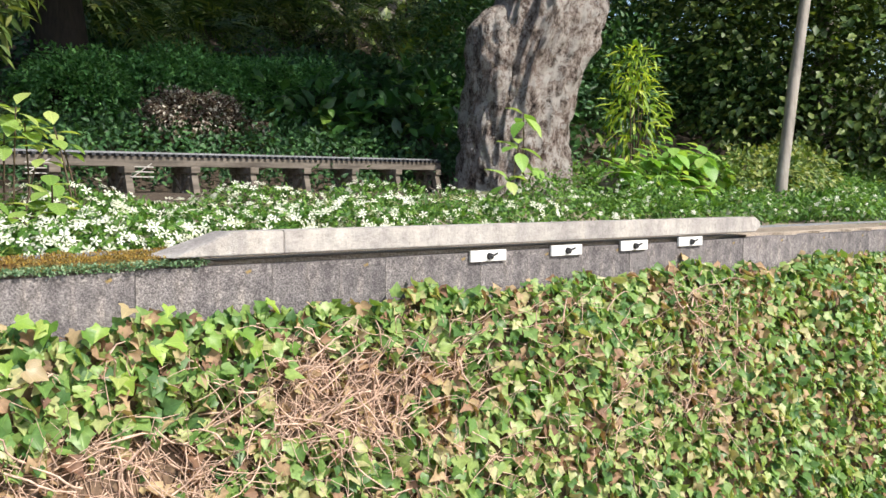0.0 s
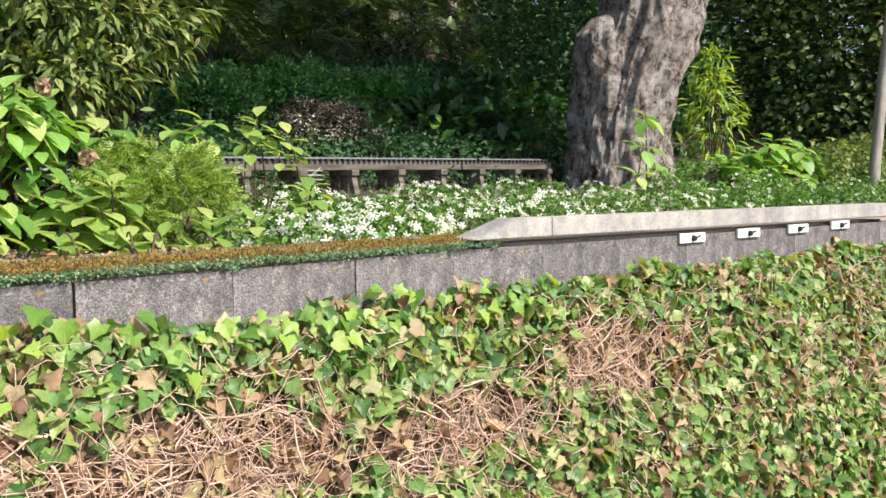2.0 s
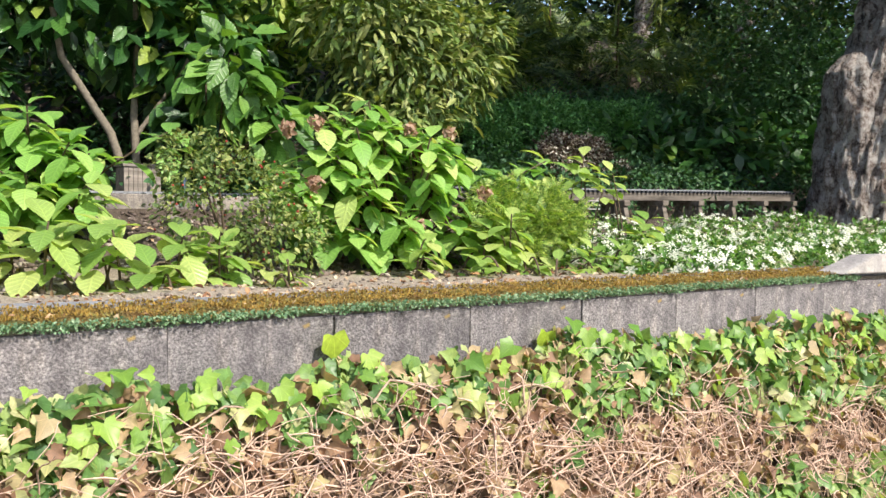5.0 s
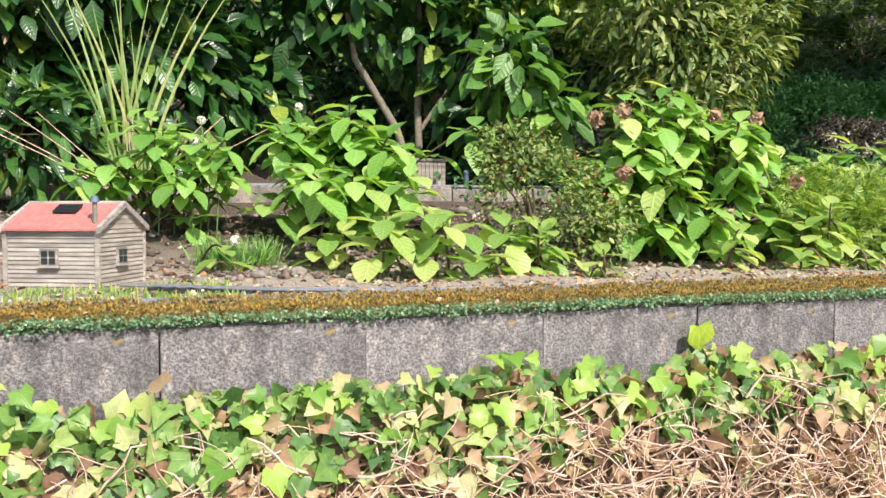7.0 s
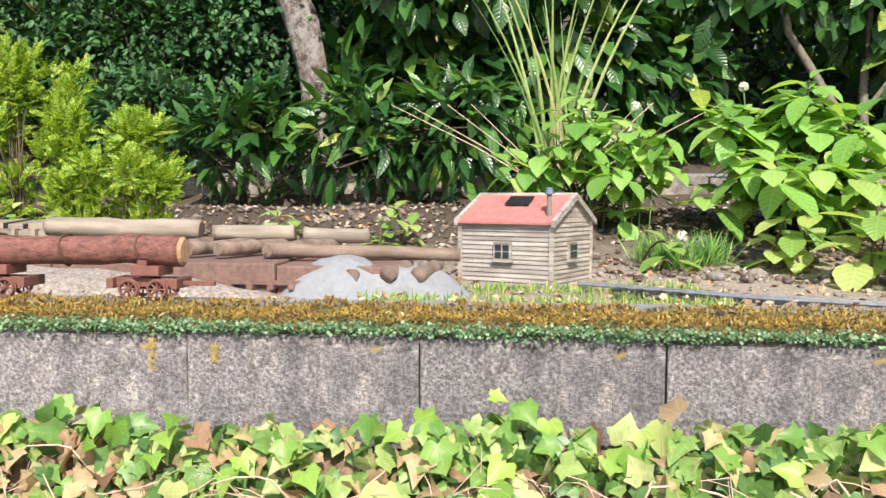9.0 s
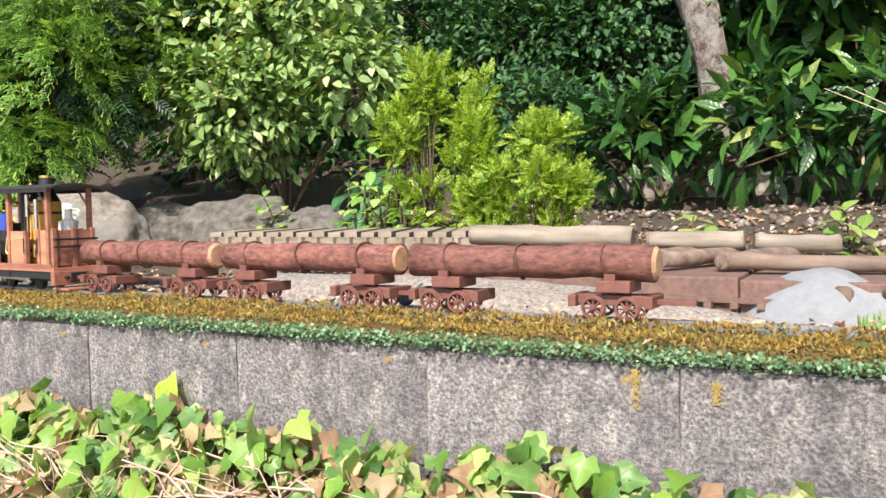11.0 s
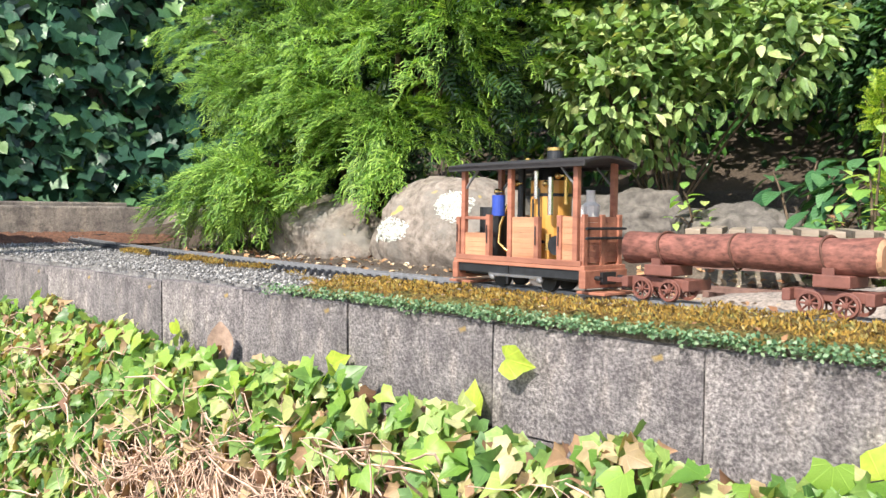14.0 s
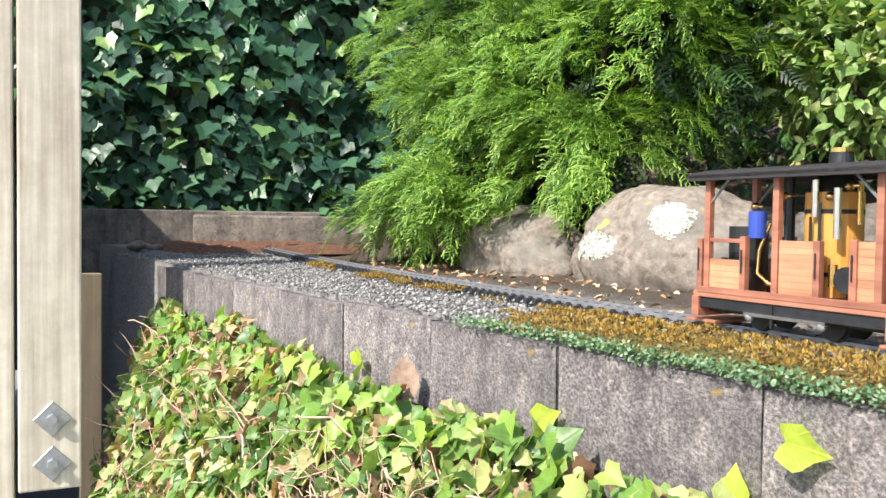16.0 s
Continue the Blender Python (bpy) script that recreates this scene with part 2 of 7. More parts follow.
class Heap:
    """Gathers many small pieces into one mesh."""

    def __init__(self):
        self.co, self.q, self.t, self.n = [], [], [], 0

    def add(self, co, f):
        (self.q if f.shape[1] == 4 else self.t).append(f + self.n)
        self.co.append(co)
        self.n += len(co)

    def mesh(self, name):
        fs = [np.concatenate(x) for x in (self.q, self.t) if x]
        return smooth(mesh_np(name, np.concatenate(self.co), fs))


def unit(v):
    return v / (np.linalg.norm(v, axis=-1, keepdims=True) + 1e-9)


def scatter(tmpl, pos, axis, normal, size, name="leaves"):
    """Copies of a leaf (corners, faces; y along it, z up from it) joined into one mesh."""
    tv, tf = tmpl
    pos, axis, normal = (np.asarray(a, float).reshape(-1, 3) for a in (pos, axis, normal))
    y = unit(axis)
    x = unit(np.cross(y, normal))
    z = np.cross(x, y)
    s = np.broadcast_to(np.asarray(size, float), (len(pos),))[:, None, None]
    co = pos[:, None] + s * (tv[None, :, 0:1] * x[:, None] + tv[None, :, 1:2] * y[:, None] + tv[None, :, 2:3] * z[:, None])
    off = (np.arange(len(pos)) * len(tv))[:, None, None]
    return mesh_np(name, co, [(f[None] + off).reshape(-1, f.shape[1]) for f in tf], np.tile(tv, (len(pos), 1)))


def blade(w, fold=0.25, droop=0.25, rows=4, tip=0.0, belly=0.45):
    """A pointed leaf 1 long and w wide, folded along its rib and drooping."""
    t = np.linspace(0, 1, rows + 1)
    half = w / 2 * np.sin(np.pi * np.clip(t, 0.02, 0.985) ** (np.log(0.5) / np.log(belly))) ** 0.85
    z = -droop * t ** 2
    co = []
    for k in range(rows + 1):
        co += [(-half[k], t[k], z[k] + fold * half[k]), (0, t[k], z[k]), (half[k], t[k], z[k] + fold * half[k])]
    f = []
    for k in range(rows):
        a = 3 * k
        f += [(a, a + 1, a + 4, a + 3), (a + 1, a + 2, a + 5, a + 4)]
    return np.array(co, float), [np.array(f)]


def ivy_leaf(rng, curl=0.12, lobe=1.0):
    """A five-lobed leaf, 1 long."""
    half = [(0.16, -0.09), (0.38, -0.08), (0.42, 0.12), (0.55, 0.37), (0.37, 0.47), (0.23, 0.67)]
    half = [(a[0] * lobe + b * (1 - lobe), a[1]) for a, b in zip(half, (0.2, 0.42, 0.5, 0.48, 0.42, 0.28))]
    half = [(x * rng.uniform(0.85, 1.12), y + rng.uniform(-0.03, 0.03)) for x, y in half]
    out = [(0, 0.05)] + half + [(0, 1.0)] + [(-x * rng.uniform(0.9, 1.1), y) for x, y in half[::-1]]
    co = [(0, 0.3, 0.0)] + [(x, y, curl * (abs(x) * 0.9 - 0.7 * (y - 0.3) ** 2) + rng.uniform(-0.03, 0.03)) for x, y in out]
    n = len(out)
    return np.array(co, float), [np.array([(0, 1 + k, 1 + (k + 1) % n) for k in range(n)])]


def lite_leaf(w, fold=0.2, droop=0.15):
    """A light leaf of two folded halves, 1 long."""
    h = w / 2
    co = [(0, 0, 0), (h * 0.85, 0.3, fold * h), (h * 0.7, 0.65, fold * h - droop * 0.4), (0, 1, -droop), (-h * 0.7, 0.65, fold * h - droop * 0.4), (-h * 0.85, 0.3, fold * h)]
    return np.array(co, float), [np.array([(0, 1, 2, 3), (0, 3, 4, 5)])]


def chip(w, fold=0.2):
    """A tiny leaf of two facets, 1 long."""
    return np.array([(0, 0, 0), (w / 2, 0.45, fold * w), (0, 1, 0), (-w / 2, 0.5, fold * w)], float), [np.array([(0, 1, 2), (0, 2, 3)])]


def rng_at(k):
    return np.random.default_rng(k)


def turned(rng, n, toward, spread):
    """Unit vectors scattered about toward."""
    return unit(np.asarray(toward, float) + rng.normal(0, spread, (n, 3)))


# ---------------------------------------------------------------- the lie of the land
WALL_END = -7.2


def bend(x):
    """How far the wall's line comes forward past the platform's near end."""
    return -0.108 * max(0.0, x - 1.1)


def track_y(x):
    if x > -3.6:
        return 0.165 + bend(x) + (0.03 if x > 1 else 0)
    u = -3.6 - x
    return 0.165 + 0.052 * u + 0.018 * u * u


def smoothstep(a, b, v):
    u = min(1.0, max(0.0, (v - a) / (b - a)))
    return u * u * (3 - 2 * u)


def land(x, y):
    """Height of the ground."""
    yy = y - bend(x)
    if yy < 0.03 or (x < WALL_END - 1.5 and yy < 0.25):
        return -0.4
    z = 1.012
    back = track_y(x) + 0.12 if x < -3.6 else 0.28
    z -= 0.012 * smoothstep(back, back + 0.2, y)
    z += 0.2 * smoothstep(1.1, 2.5, yy) + 0.13 * smoothstep(2.5, 2.75, yy) * (1 - smoothstep(-0.2, 1.0, x) * (1 - smoothstep(4.8, 5.5, x)))
    z += 0.36 * max(0.0, yy - 3.2) - 0.18 * max(0.0, yy - 22)
    if yy > 0.6:
        z += 0.02 * noise.noise((x * 3.1, y * 3.1, 0)) + 0.06 * smoothstep(1.5, 4, yy) * noise.noise((x, y, 3))
    if yy > 60:
        z += 0.1 * (yy - 60)
    return z


def axis_steps(pts):
    """Grid lines: (end, step) runs from a start."""
    out = [pts[0]]
    for end, step in pts[1:]:
        n = max(1, round((end - out[-1]) / step))
        out += list(np.linspace(out[-1], end, n + 1)[1:])
    return np.array(out)


gx = axis_steps([-400.0, (-40, 60), (-12, 4), (-8.5, 0.5), (6.5, 0.11), (14, 0.5), (40, 4), (400, 60)])
gy = axis_steps([-400.0, (-40, 60), (-6, 5), (0.02, 1.2), (0.03, 0.01), (1.4, 0.06), (4.4, 0.14), (9, 0.6), (30, 3), (400, 60)])
gz = [[land(x, y + bend(x)) for y in gy] for x in gx]
co = np.array([[(x, y + (bend(x) if abs(y) < 20 else 0), gz[i][j]) for j, y in enumerate(gy)] for i, x in enumerate(gx)])
gi = np.arange(len(gx) * len(gy)).reshape(len(gx), len(gy))
gf = np.stack([gi[:-1, :-1], gi[1:, :-1], gi[1:, 1:], gi[:-1, 1:]], -1).reshape(-1, 4)


def ground_mat():
    """Soil under the shrubs, pale grit behind the track, moss and gravel along it."""
    m, t, b = material("garden_ground")
    c = t.nodes.new("ShaderNodeTexCoord")
    s = t.nodes.new("ShaderNodeSeparateXYZ")
    t.links.new(c.outputs["Object"], s.inputs[0])
    fine = noise_tex(t, 120, 5, 0.7)
    mid = noise_tex(t, 16, 5, 0.65)
    soil = ramp(t, fine, [(0.3, (0.025, 0.018, 0.013)), (0.55, (0.085, 0.062, 0.044)), (0.75, (0.22, 0.17, 0.125))])
    grit = ramp(t, fine, [(0.3, (0.16, 0.12, 0.09)), (0.5, (0.33, 0.27, 0.21)), (0.72, (0.52, 0.46, 0.38))])
    gravel = ramp(t, fine, [(0.3, (0.07, 0.068, 0.066)), (0.5, (0.19, 0.185, 0.18)), (0.7, (0.36, 0.35, 0.34))])

    def band(sock, a, b2):
        r = t.nodes.new("ShaderNodeMapRange")
        r.inputs[1].default_value, r.inputs[2].default_value = a, b2
        t.links.new(sock, r.inputs[0])
        return r.outputs[0]

    wob = t.nodes.new("ShaderNodeMath")
    wob.operation = "MULTIPLY_ADD"
    wob.inputs[1].default_value, wob.inputs[2].default_value = 0.5, -0.25
    t.links.new(mid, wob.inputs[0])
    yv = t.nodes.new("ShaderNodeMath")
    t.links.new(s.outputs[1], yv.inputs[0])
    t.links.new(wob.outputs[0], yv.inputs[1])
    xv = t.nodes.new("ShaderNodeMath")
    t.links.new(s.outputs[0], xv.inputs[0])
    t.links.new(wob.outputs[0], xv.inputs[1])
    col = mix(t, band(yv.outputs[0], 1.2, 1.8), grit, soil)
    col = mix(t, band(xv.outputs[0], -4.6, -5.1), col, mix(t, band(yv.outputs[0], 0.6, 0.8), gravel, soil))
    t.links.new(col, b.inputs["Base Color"])
    b.inputs["Roughness"].default_value = 0.95
    bump(t, b, fine, 0.8, 0.01)
    return m


M["ground"] = ground_mat()
put("ground", mesh_np("ground", co, gf), M["ground"], label="gritty garden soil rising to a planted hillside", category="ground", kind="structure")


# ---------------------------------------------------------------- block wall
rng = rng_at(11)


def block(w, seed):
    """One split-faced concrete block, its front at y = 0, from x = 0 to w."""
    r = rng_at(seed)
    bm = boxed(0.0004, w - 0.0004, 0, 0.19, -0.186, 0, 0.002)
    for v in bm.verts:
        v.co += Vector((r.uniform(-0.0012, 0.0012), r.uniform(-0.002, 0.002), r.uniform(-0.0012, 0.0012)))
    me = bpy.data.meshes.new("block")
    bm.to_mesh(me)
    bm.free()
    me.materials.append(M["block"])
    return me


wall = put("wall_front", boxed(WALL_END + 0.01, 1.1, 0.035, 0.19, -0.4, 0.995), M["kerb"], label="weathered grey concrete block retaining wall", category="wall", kind="structure")
blocks = [block(0.4, k) for k in range(4)]
narrow = [block(w, 30 + k) for k, w in enumerate((0.397, 0.394))]
OPEN_JOINTS = (0, 1, 3, 5, 15, 17)     # joints that have lost their mortar
k = 0
x = 1.0
while x > WALL_END + 0.1:
    w = 0.4
    me = narrow[1] if k in OPEN_JOINTS else narrow[0] if k in (4, 8, 9, 14) else blocks[k % 4]
    ob = put("block", me, parent=wall, m=Matrix.Translation((x - w, rng.uniform(-0.0012, 0.0012), 1.0 + rng.uniform(-0.003, 0.002))))
    ob = put("block", blocks[(k + 2) % 4], parent=wall, m=Matrix.Translation((x - w - 0.2, 0.006 + rng.uniform(-0.003, 0.002), 0.809)))
    x -= w
    k += 1
wall_e = put("wall_east", boxed(0, 7.0, 0.003, 0.19, -0.4, 0.985), M["kerb"], label="weathered grey concrete block retaining wall", category="wall", kind="structure",
             m=pose(1.08, 0.001, 0, 0, 0, math.degrees(math.atan(-0.108))))
for k in range(17):
    put("block", blocks[k % 4], parent=wall_e).matrix_local = Matrix.Translation((0.4 * k - 0.08, 0, 1.0))
    put("block", blocks[(k + 1) % 4], parent=wall_e).matrix_local = Matrix.Translation((0.4 * k + 0.12, 0, 0.809))
# the wall's shaded run past the corner
put("wall_return", boxed(-1.5, 0, 0.0, 0.19, -0.4, 0.998, 0.006), M["block"], label="shaded end of the block retaining wall", category="wall", kind="structure",
    m=pose(WALL_END + 0.005, 0.003, 0, 0, 0, -3.5))

# ---------------------------------------------------------------- platform
plat = empty("station_platform", "pale cast concrete model station platform with a sloping end", "platform", m=pose(1.13, -0.006, 1.03, 0, 0, math.degrees(math.atan(-0.108))))


def prism(profile, y0, y1, bevel=0.0):
    """A profile in x and z drawn out from y0 to y1."""
    bm = bmesh.new()
    a = [bm.verts.new((x, y0, z)) for x, z in profile]
    b = [bm.verts.new((x, y1, z)) for x, z in profile]
    n = len(profile)
    bm.faces.new(a)
    bm.faces.new(b[::-1])
    for i in range(n):
        bm.faces.new((a[i], b[i], b[(i + 1) % n], a[(i + 1) % n]))
    bmesh.ops.recalc_face_normals(bm, faces=bm.faces)
    if bevel:
        bmesh.ops.bevel(bm, geom=list(bm.edges), offset=bevel, segments=2, affect="EDGES")
    return bm


for name, prof in (("ramp_end", [(0.0, 0.0), (0.299, 0.0), (0.299, 0.068), (0.16, 0.068)]), ("slab", [(0.3, 0.0), (2.74, 0.0), (2.78, 0.02), (2.78, 0.045), (2.74, 0.068), (0.3, 0.068)])):
    bm = prism(prof, -0.015, 0.075, 0.003)
    for v in bm.verts:
        v.co.x -= 0.35 * (v.co.y + 0.06) * max(0, 1 - v.co.x / 0.29) * 2
    part(name, bm, M["slab"], plat)
M["white"] = plain("white_paint", (0.78, 0.78, 0.76), 0.5, 0, 0.06, 30)
M["black"] = plain("black_iron", (0.02, 0.02, 0.022), 0.5, 0.3, 0.3, 60)
sign0 = None
for u in (0, 1, 2, 3):
    x = 2.14 + (0, 0.39, 0.78, 1.15)[u]
    m = pose(x, bend(x) - 0.002, 0.99 + 0.004 * u, 0, 0, -6.2)
    if sign0 is None:
        sign0 = put("point_lever_plate", boxed(0, 0.165, -0.012, -0.002, -0.022, 0.018, 0.002), M["white"], m=m, group="lever plates under the platform",
                    label="white painted plate with a small black lever, fixed under the platform", category="plate")
        bm = bmesh.new()
        bmesh.ops.create_cone(bm, cap_ends=True, segments=14, radius1=0.013, radius2=0.011, depth=0.012, matrix=pose(0.085, -0.017, -0.004, 90))
        rod(bm, (0.085, -0.022, -0.004), (0.112, -0.026, 0.006), 0.004, n=8)
        part("lever", bm, M["black"], sign0, "black lever")
    else:
        copy_thing(sign0, m)


# ---------------------------------------------------------------- railway
def track_path():
    pts = [(x, track_y(x)) for x in np.arange(6.4, -8.31, -0.05)]
    x, y = pts[-1]
    dx, dy = pts[-1][0] - pts[-2][0], pts[-1][1] - pts[-2][1]
    h = math.atan2(dy, dx)
    for k in range(60):
        h -= 0.05 / 1.0
        x, y = x + 0.05 * math.cos(h), y + 0.05 * math.sin(h)
        pts.append((x, y))
    return np.array(pts)


TP = track_path()
TS = np.concatenate([[0], np.cumsum(np.linalg.norm(np.diff(TP, axis=0), axis=1))])
RAIL = 1.042


def on_track(s):
    """Place and heading (towards the train's front) at s metres along the track."""
    x, y = np.interp(s, TS, TP[:, 0]), np.interp(s, TS, TP[:, 1])
    x2, y2 = np.interp(s + 0.02, TS, TP[:, 0]), np.interp(s + 0.02, TS, TP[:, 1])
    return x, y, math.atan2(y2 - y, x2 - x)


track = empty("model_railway_track", "narrow gauge model track with grey rails on black sleepers", "railway track")
for side in (-1, 1):
    bm = bmesh.new()
    prev = None
    prof = [(-0.0022, 0), (0.0022, 0), (0.0022, 0.0085), (-0.0022, 0.0085)]
    for s in np.arange(0, TS[-1], 0.06):
        x, y, h = on_track(s)
        nx, ny = -math.sin(h), math.cos(h)
        ring = [bm.verts.new((x + nx * (side * 0.0225 + o), y + ny * (side * 0.0225 + o), RAIL - 0.0085 + z)) for o, z in prof]
        if prev:
            for i in range(4):
                bm.faces.new((prev[i], prev[(i + 1) % 4], ring[(i + 1) % 4], ring[i]))
        prev = ring
    bmesh.ops.recalc_face_normals(bm, faces=bm.faces)
    part("rail", bm, M["rail"], track)
bm = boxed(-0.0075, 0.0075, -0.045, 0.045, -0.012, 0, 0.0015)
for sd2 in (-1, 1):
    for o in (-0.007, 0.007):
        box(bm, -0.006, 0.006, sd2 * 0.0225 + o - 0.002, sd2 * 0.0225 + o + 0.002, -0.001, 0.004)
tie_me = bpy.data.meshes.new("tie")
bm.to_mesh(tie_me)
bm.free()
tie_me.materials.append(M["tie"])
s, ties = 4.0, 0
while s < TS[-1] - 0.05:
    x, y, h = on_track(s)
    if x < 2.2 and ties < 330:
        put("tie", tie_me, parent=track, m=pose(x, y, RAIL - 0.0085, 0, 0, math.degrees(h)))
        ties += 1
    s += 0.0375


def mound(name, mat, x0, x1, y0, y1, z, seed, label, category, rough=0.012, kind="structure", step=0.02, edge=0.03):
    """A low uneven bed between two lines along the wall: y0 and y1 are functions of x."""
    xs = np.arange(x0, x1 + step, step)
    n = max(4, int(round((y1((x0 + x1) / 2) - y0((x0 + x1) / 2)) / step)))
    co = []
    for x in xs:
        for j in range(n + 1):
            u = j / n
            y = y0(x) + (y1(x) - y0(x)) * u
            d = min(u, 1 - u) * (y1(x) - y0(x))
            e = smoothstep(0, edge, d) * smoothstep(0, 0.08, min(x - x0, x1 - x))
            h = rough * (noise.fractal((x * 14, y * 14, seed), 1.0, 2.0, 4) * 0.8 + 0.5)
            co.append((x, y, z(x, y) - 0.012 + e * (0.012 + h)))
    gi = np.arange(len(xs) * (n + 1)).reshape(len(xs), n + 1)
    f = np.stack([gi[:-1, :-1], gi[1:, :-1], gi[1:, 1:], gi[:-1, 1:]], -1).reshape(-1, 4)
    return put(name, smooth(mesh_np(name, co, f)), mat, label=label, category=category, kind=kind)


M["ballast"] = plain("packed_grit", (0.23, 0.22, 0.215), 0.95, 0, 0.5, 150, 0.6)


def moss_mat():
    m, t, b = material("orange_moss")
    fine = noise_tex(t, 220, 5, 0.75)
    mid = noise_tex(t, 22, 5, 0.7)
    c = ramp(t, fine, [(0.28, (0.07, 0.045, 0.012)), (0.5, (0.28, 0.17, 0.035)), (0.75, (0.5, 0.38, 0.12))])
    c = mix(t, ramp(t, mid, [(0.42, (0, 0, 0)), (0.62, (1, 1, 1))]), c, ramp(t, fine, [(0.3, (0.08, 0.085, 0.02)), (0.7, (0.3, 0.3, 0.08))]))
    big = noise_tex(t, 7, 3)
    c = mix(t, ramp(t, big, [(0.55, (0, 0, 0)), (0.7, (0.8, 0.8, 0.8))]), c, ramp(t, fine, [(0.3, (0.15, 0.06, 0.02)), (0.7, (0.42, 0.2, 0.07))]))
    t.links.new(c, b.inputs["Base Color"])
    b.inputs["Roughness"].default_value = 0.95
    bump(t, b, fine, 1.0, 0.012)
    return m


M["moss"] = moss_mat()
mound("track_bed", M["ballast"], -8.2, 1.25, lambda x: track_y(x) - 0.04, lambda x: track_y(x) + 0.045, lambda x, y: 1.0335, 5,
      "grey grit packed between the rails and sleepers", "ballast", 0.003, edge=0.012)
mound("moss_bed", M["moss"], -5.25, 1.2, lambda x: 0.012 + bend(x), lambda x: min(track_y(x) - (0.022 if x > -4.3 else 0.034), 0.2 + bend(x)), lambda x, y: 1.024 + (0.011 * smoothstep(0.06, 0.12, y - bend(x)) if x > -4.3 else 0), 3,
      "orange and brown moss along the wall top", "moss", 0.01)


def strew(name, tm, n, where, size, mat, label, category, up=0.6, seed=1, kind="stuff", parent=None, upright=0.0):
    """Small leaves or stones scattered: where(rng, n) gives the places."""
    r = rng_at(seed)
    pos = where(r, n)
    nrm = turned(r, n, (0, -0.2, 1), up)
    ax = np.cross(nrm, turned(r, n, (0, 0, 0), 1))
    if upright:
        ax = turned(r, n, (0, -0.15, 1), upright)
        nrm = turned(r, n, (0, -0.8, 0.3), 0.6)
    me = scatter(tm, pos, ax, nrm, r.uniform(size[0], size[1], n), name)
    return put(name, me, mat, parent, label, category, kind=kind)


M["fringe"] = leaf_mat("creeper_leaf", [(0, (0.05, 0.14, 0.06)), (0.6, (0.15, 0.31, 0.15)), (1, (0.31, 0.48, 0.29))], 0.55, 0.2)


def fringe_places(r, n):
    x = r.uniform(-5.3, 1.2, n)
    x = x[[(xx > -5.0 or r.uniform() < 0.5) and noise.noise((xx * 6, 0, 5)) > -0.62 for xx in x]]
    x = np.resize(x, n)
    a = r.uniform(0, 1, n)
    low = np.array([0.5 + 0.5 * noise.noise((xx * 8, 2, 0)) for xx in x])
    y = np.where(a < 0.5, r.uniform(-0.016, -0.003, n), r.uniform(-0.012, 0.012 + 0.014 * low, n)) + np.array([bend(xx) for xx in x])
    z = np.where(a < 0.5, 1.02 - r.uniform(0, 1, n) * (0.006 + 0.03 * low ** 2), 1.012 + 0.014 * r.uniform(0, 1, n))
    return np.stack([x, y, z], -1)


strew("creeping_groundcover", chip(0.85), 17000, fringe_places, (0.005, 0.0095), M["fringe"],
      "bright green tiny-leaved creeper hanging over the wall's edge", "creeper", 0.9, 21)


def stone(r, n=2, flat=0.6):
    """A rounded pebble about 1 across."""
    bm = bmesh.new()
    bmesh.ops.create_icosphere(bm, subdivisions=n, radius=0.5)
    o = r.uniform(0, 100)
    for v in bm.verts:
        v.co *= 1 + 0.45 * noise.noise(v.co * 1.6 + Vector((o, 0, 0)))
        v.co.z *= flat
    co = np.array([v.co[:] for v in bm.verts])
    f = np.array([[v.index for v in q.verts] for q in bm.faces])
    bm.free()
    return co, [f]


def tone_mat(name, stops, rough=0.9, scale=80):
    """Pieces that differ in tone, piece by piece."""
    m, t, b = material(name)
    g = t.nodes.new("ShaderNodeNewGeometry")
    c = ramp(t, g.outputs["Random Per Island"], stops)
    n = noise_tex(t, scale, 5, 0.7)
    c = mix(t, 0.7, c, ramp(t, n, [(0.3, (0.6, 0.6, 0.6)), (0.7, (1.3, 1.3, 1.3))]), "MULTIPLY")
    t.links.new(c, b.inputs["Base Color"])
    b.inputs["Roughness"].default_value = rough
    bump(t, b, n, 0.4, 0.002)
    return m


M["pebble"] = tone_mat("pebbles", [(0, (0.09, 0.075, 0.065)), (0.5, (0.22, 0.18, 0.15)), (0.85, (0.36, 0.31, 0.26)), (1, (0.5, 0.42, 0.33))])
M["gravel"] = tone_mat("grey_gravel", [(0, (0.1, 0.098, 0.096)), (0.6, (0.26, 0.255, 0.25)), (0.93, (0.4, 0.39, 0.38)), (1, (0.56, 0.54, 0.5))])


def gravel_places(r, n):
    x = r.uniform(-8.3, -4.9, n)
    y = np.array([r.uniform(0.012, track_y(v) + 0.12) for v in x])
    return np.stack([x, y, np.full(n, 1.014) + r.uniform(0, 0.006, n)], -1)


strew("gravel_bed", stone(rng_at(4), 1), 9500, gravel_places, (0.0045, 0.011), M["gravel"], "loose grey gravel beside the track", "gravel", 0.5, 22)


def pebble_places(r, n):
    x = r.uniform(-4.8, 0.8, n)
    y = r.uniform(0.22, 1.25, n)
    return np.array([(a, b, land(a, b) + 0.003) for a, b in zip(x, y)])


strew("loose_pebbles", stone(rng_at(5), 1), 1500, pebble_places, (0.006, 0.02), M["pebble"], "scattered grey and buff pebbles on the soil", "pebbles", 0.3, 23)


def bark_places(r, n):
    x = r.uniform(-5.2, 1.0, n)
    y = np.array([r.uniform(0.02, min(track_y(v) + 0.2, 0.6)) for v in x])
    return np.stack([x, y, np.full(n, 1.03) + r.uniform(0, 0.008, n)], -1)


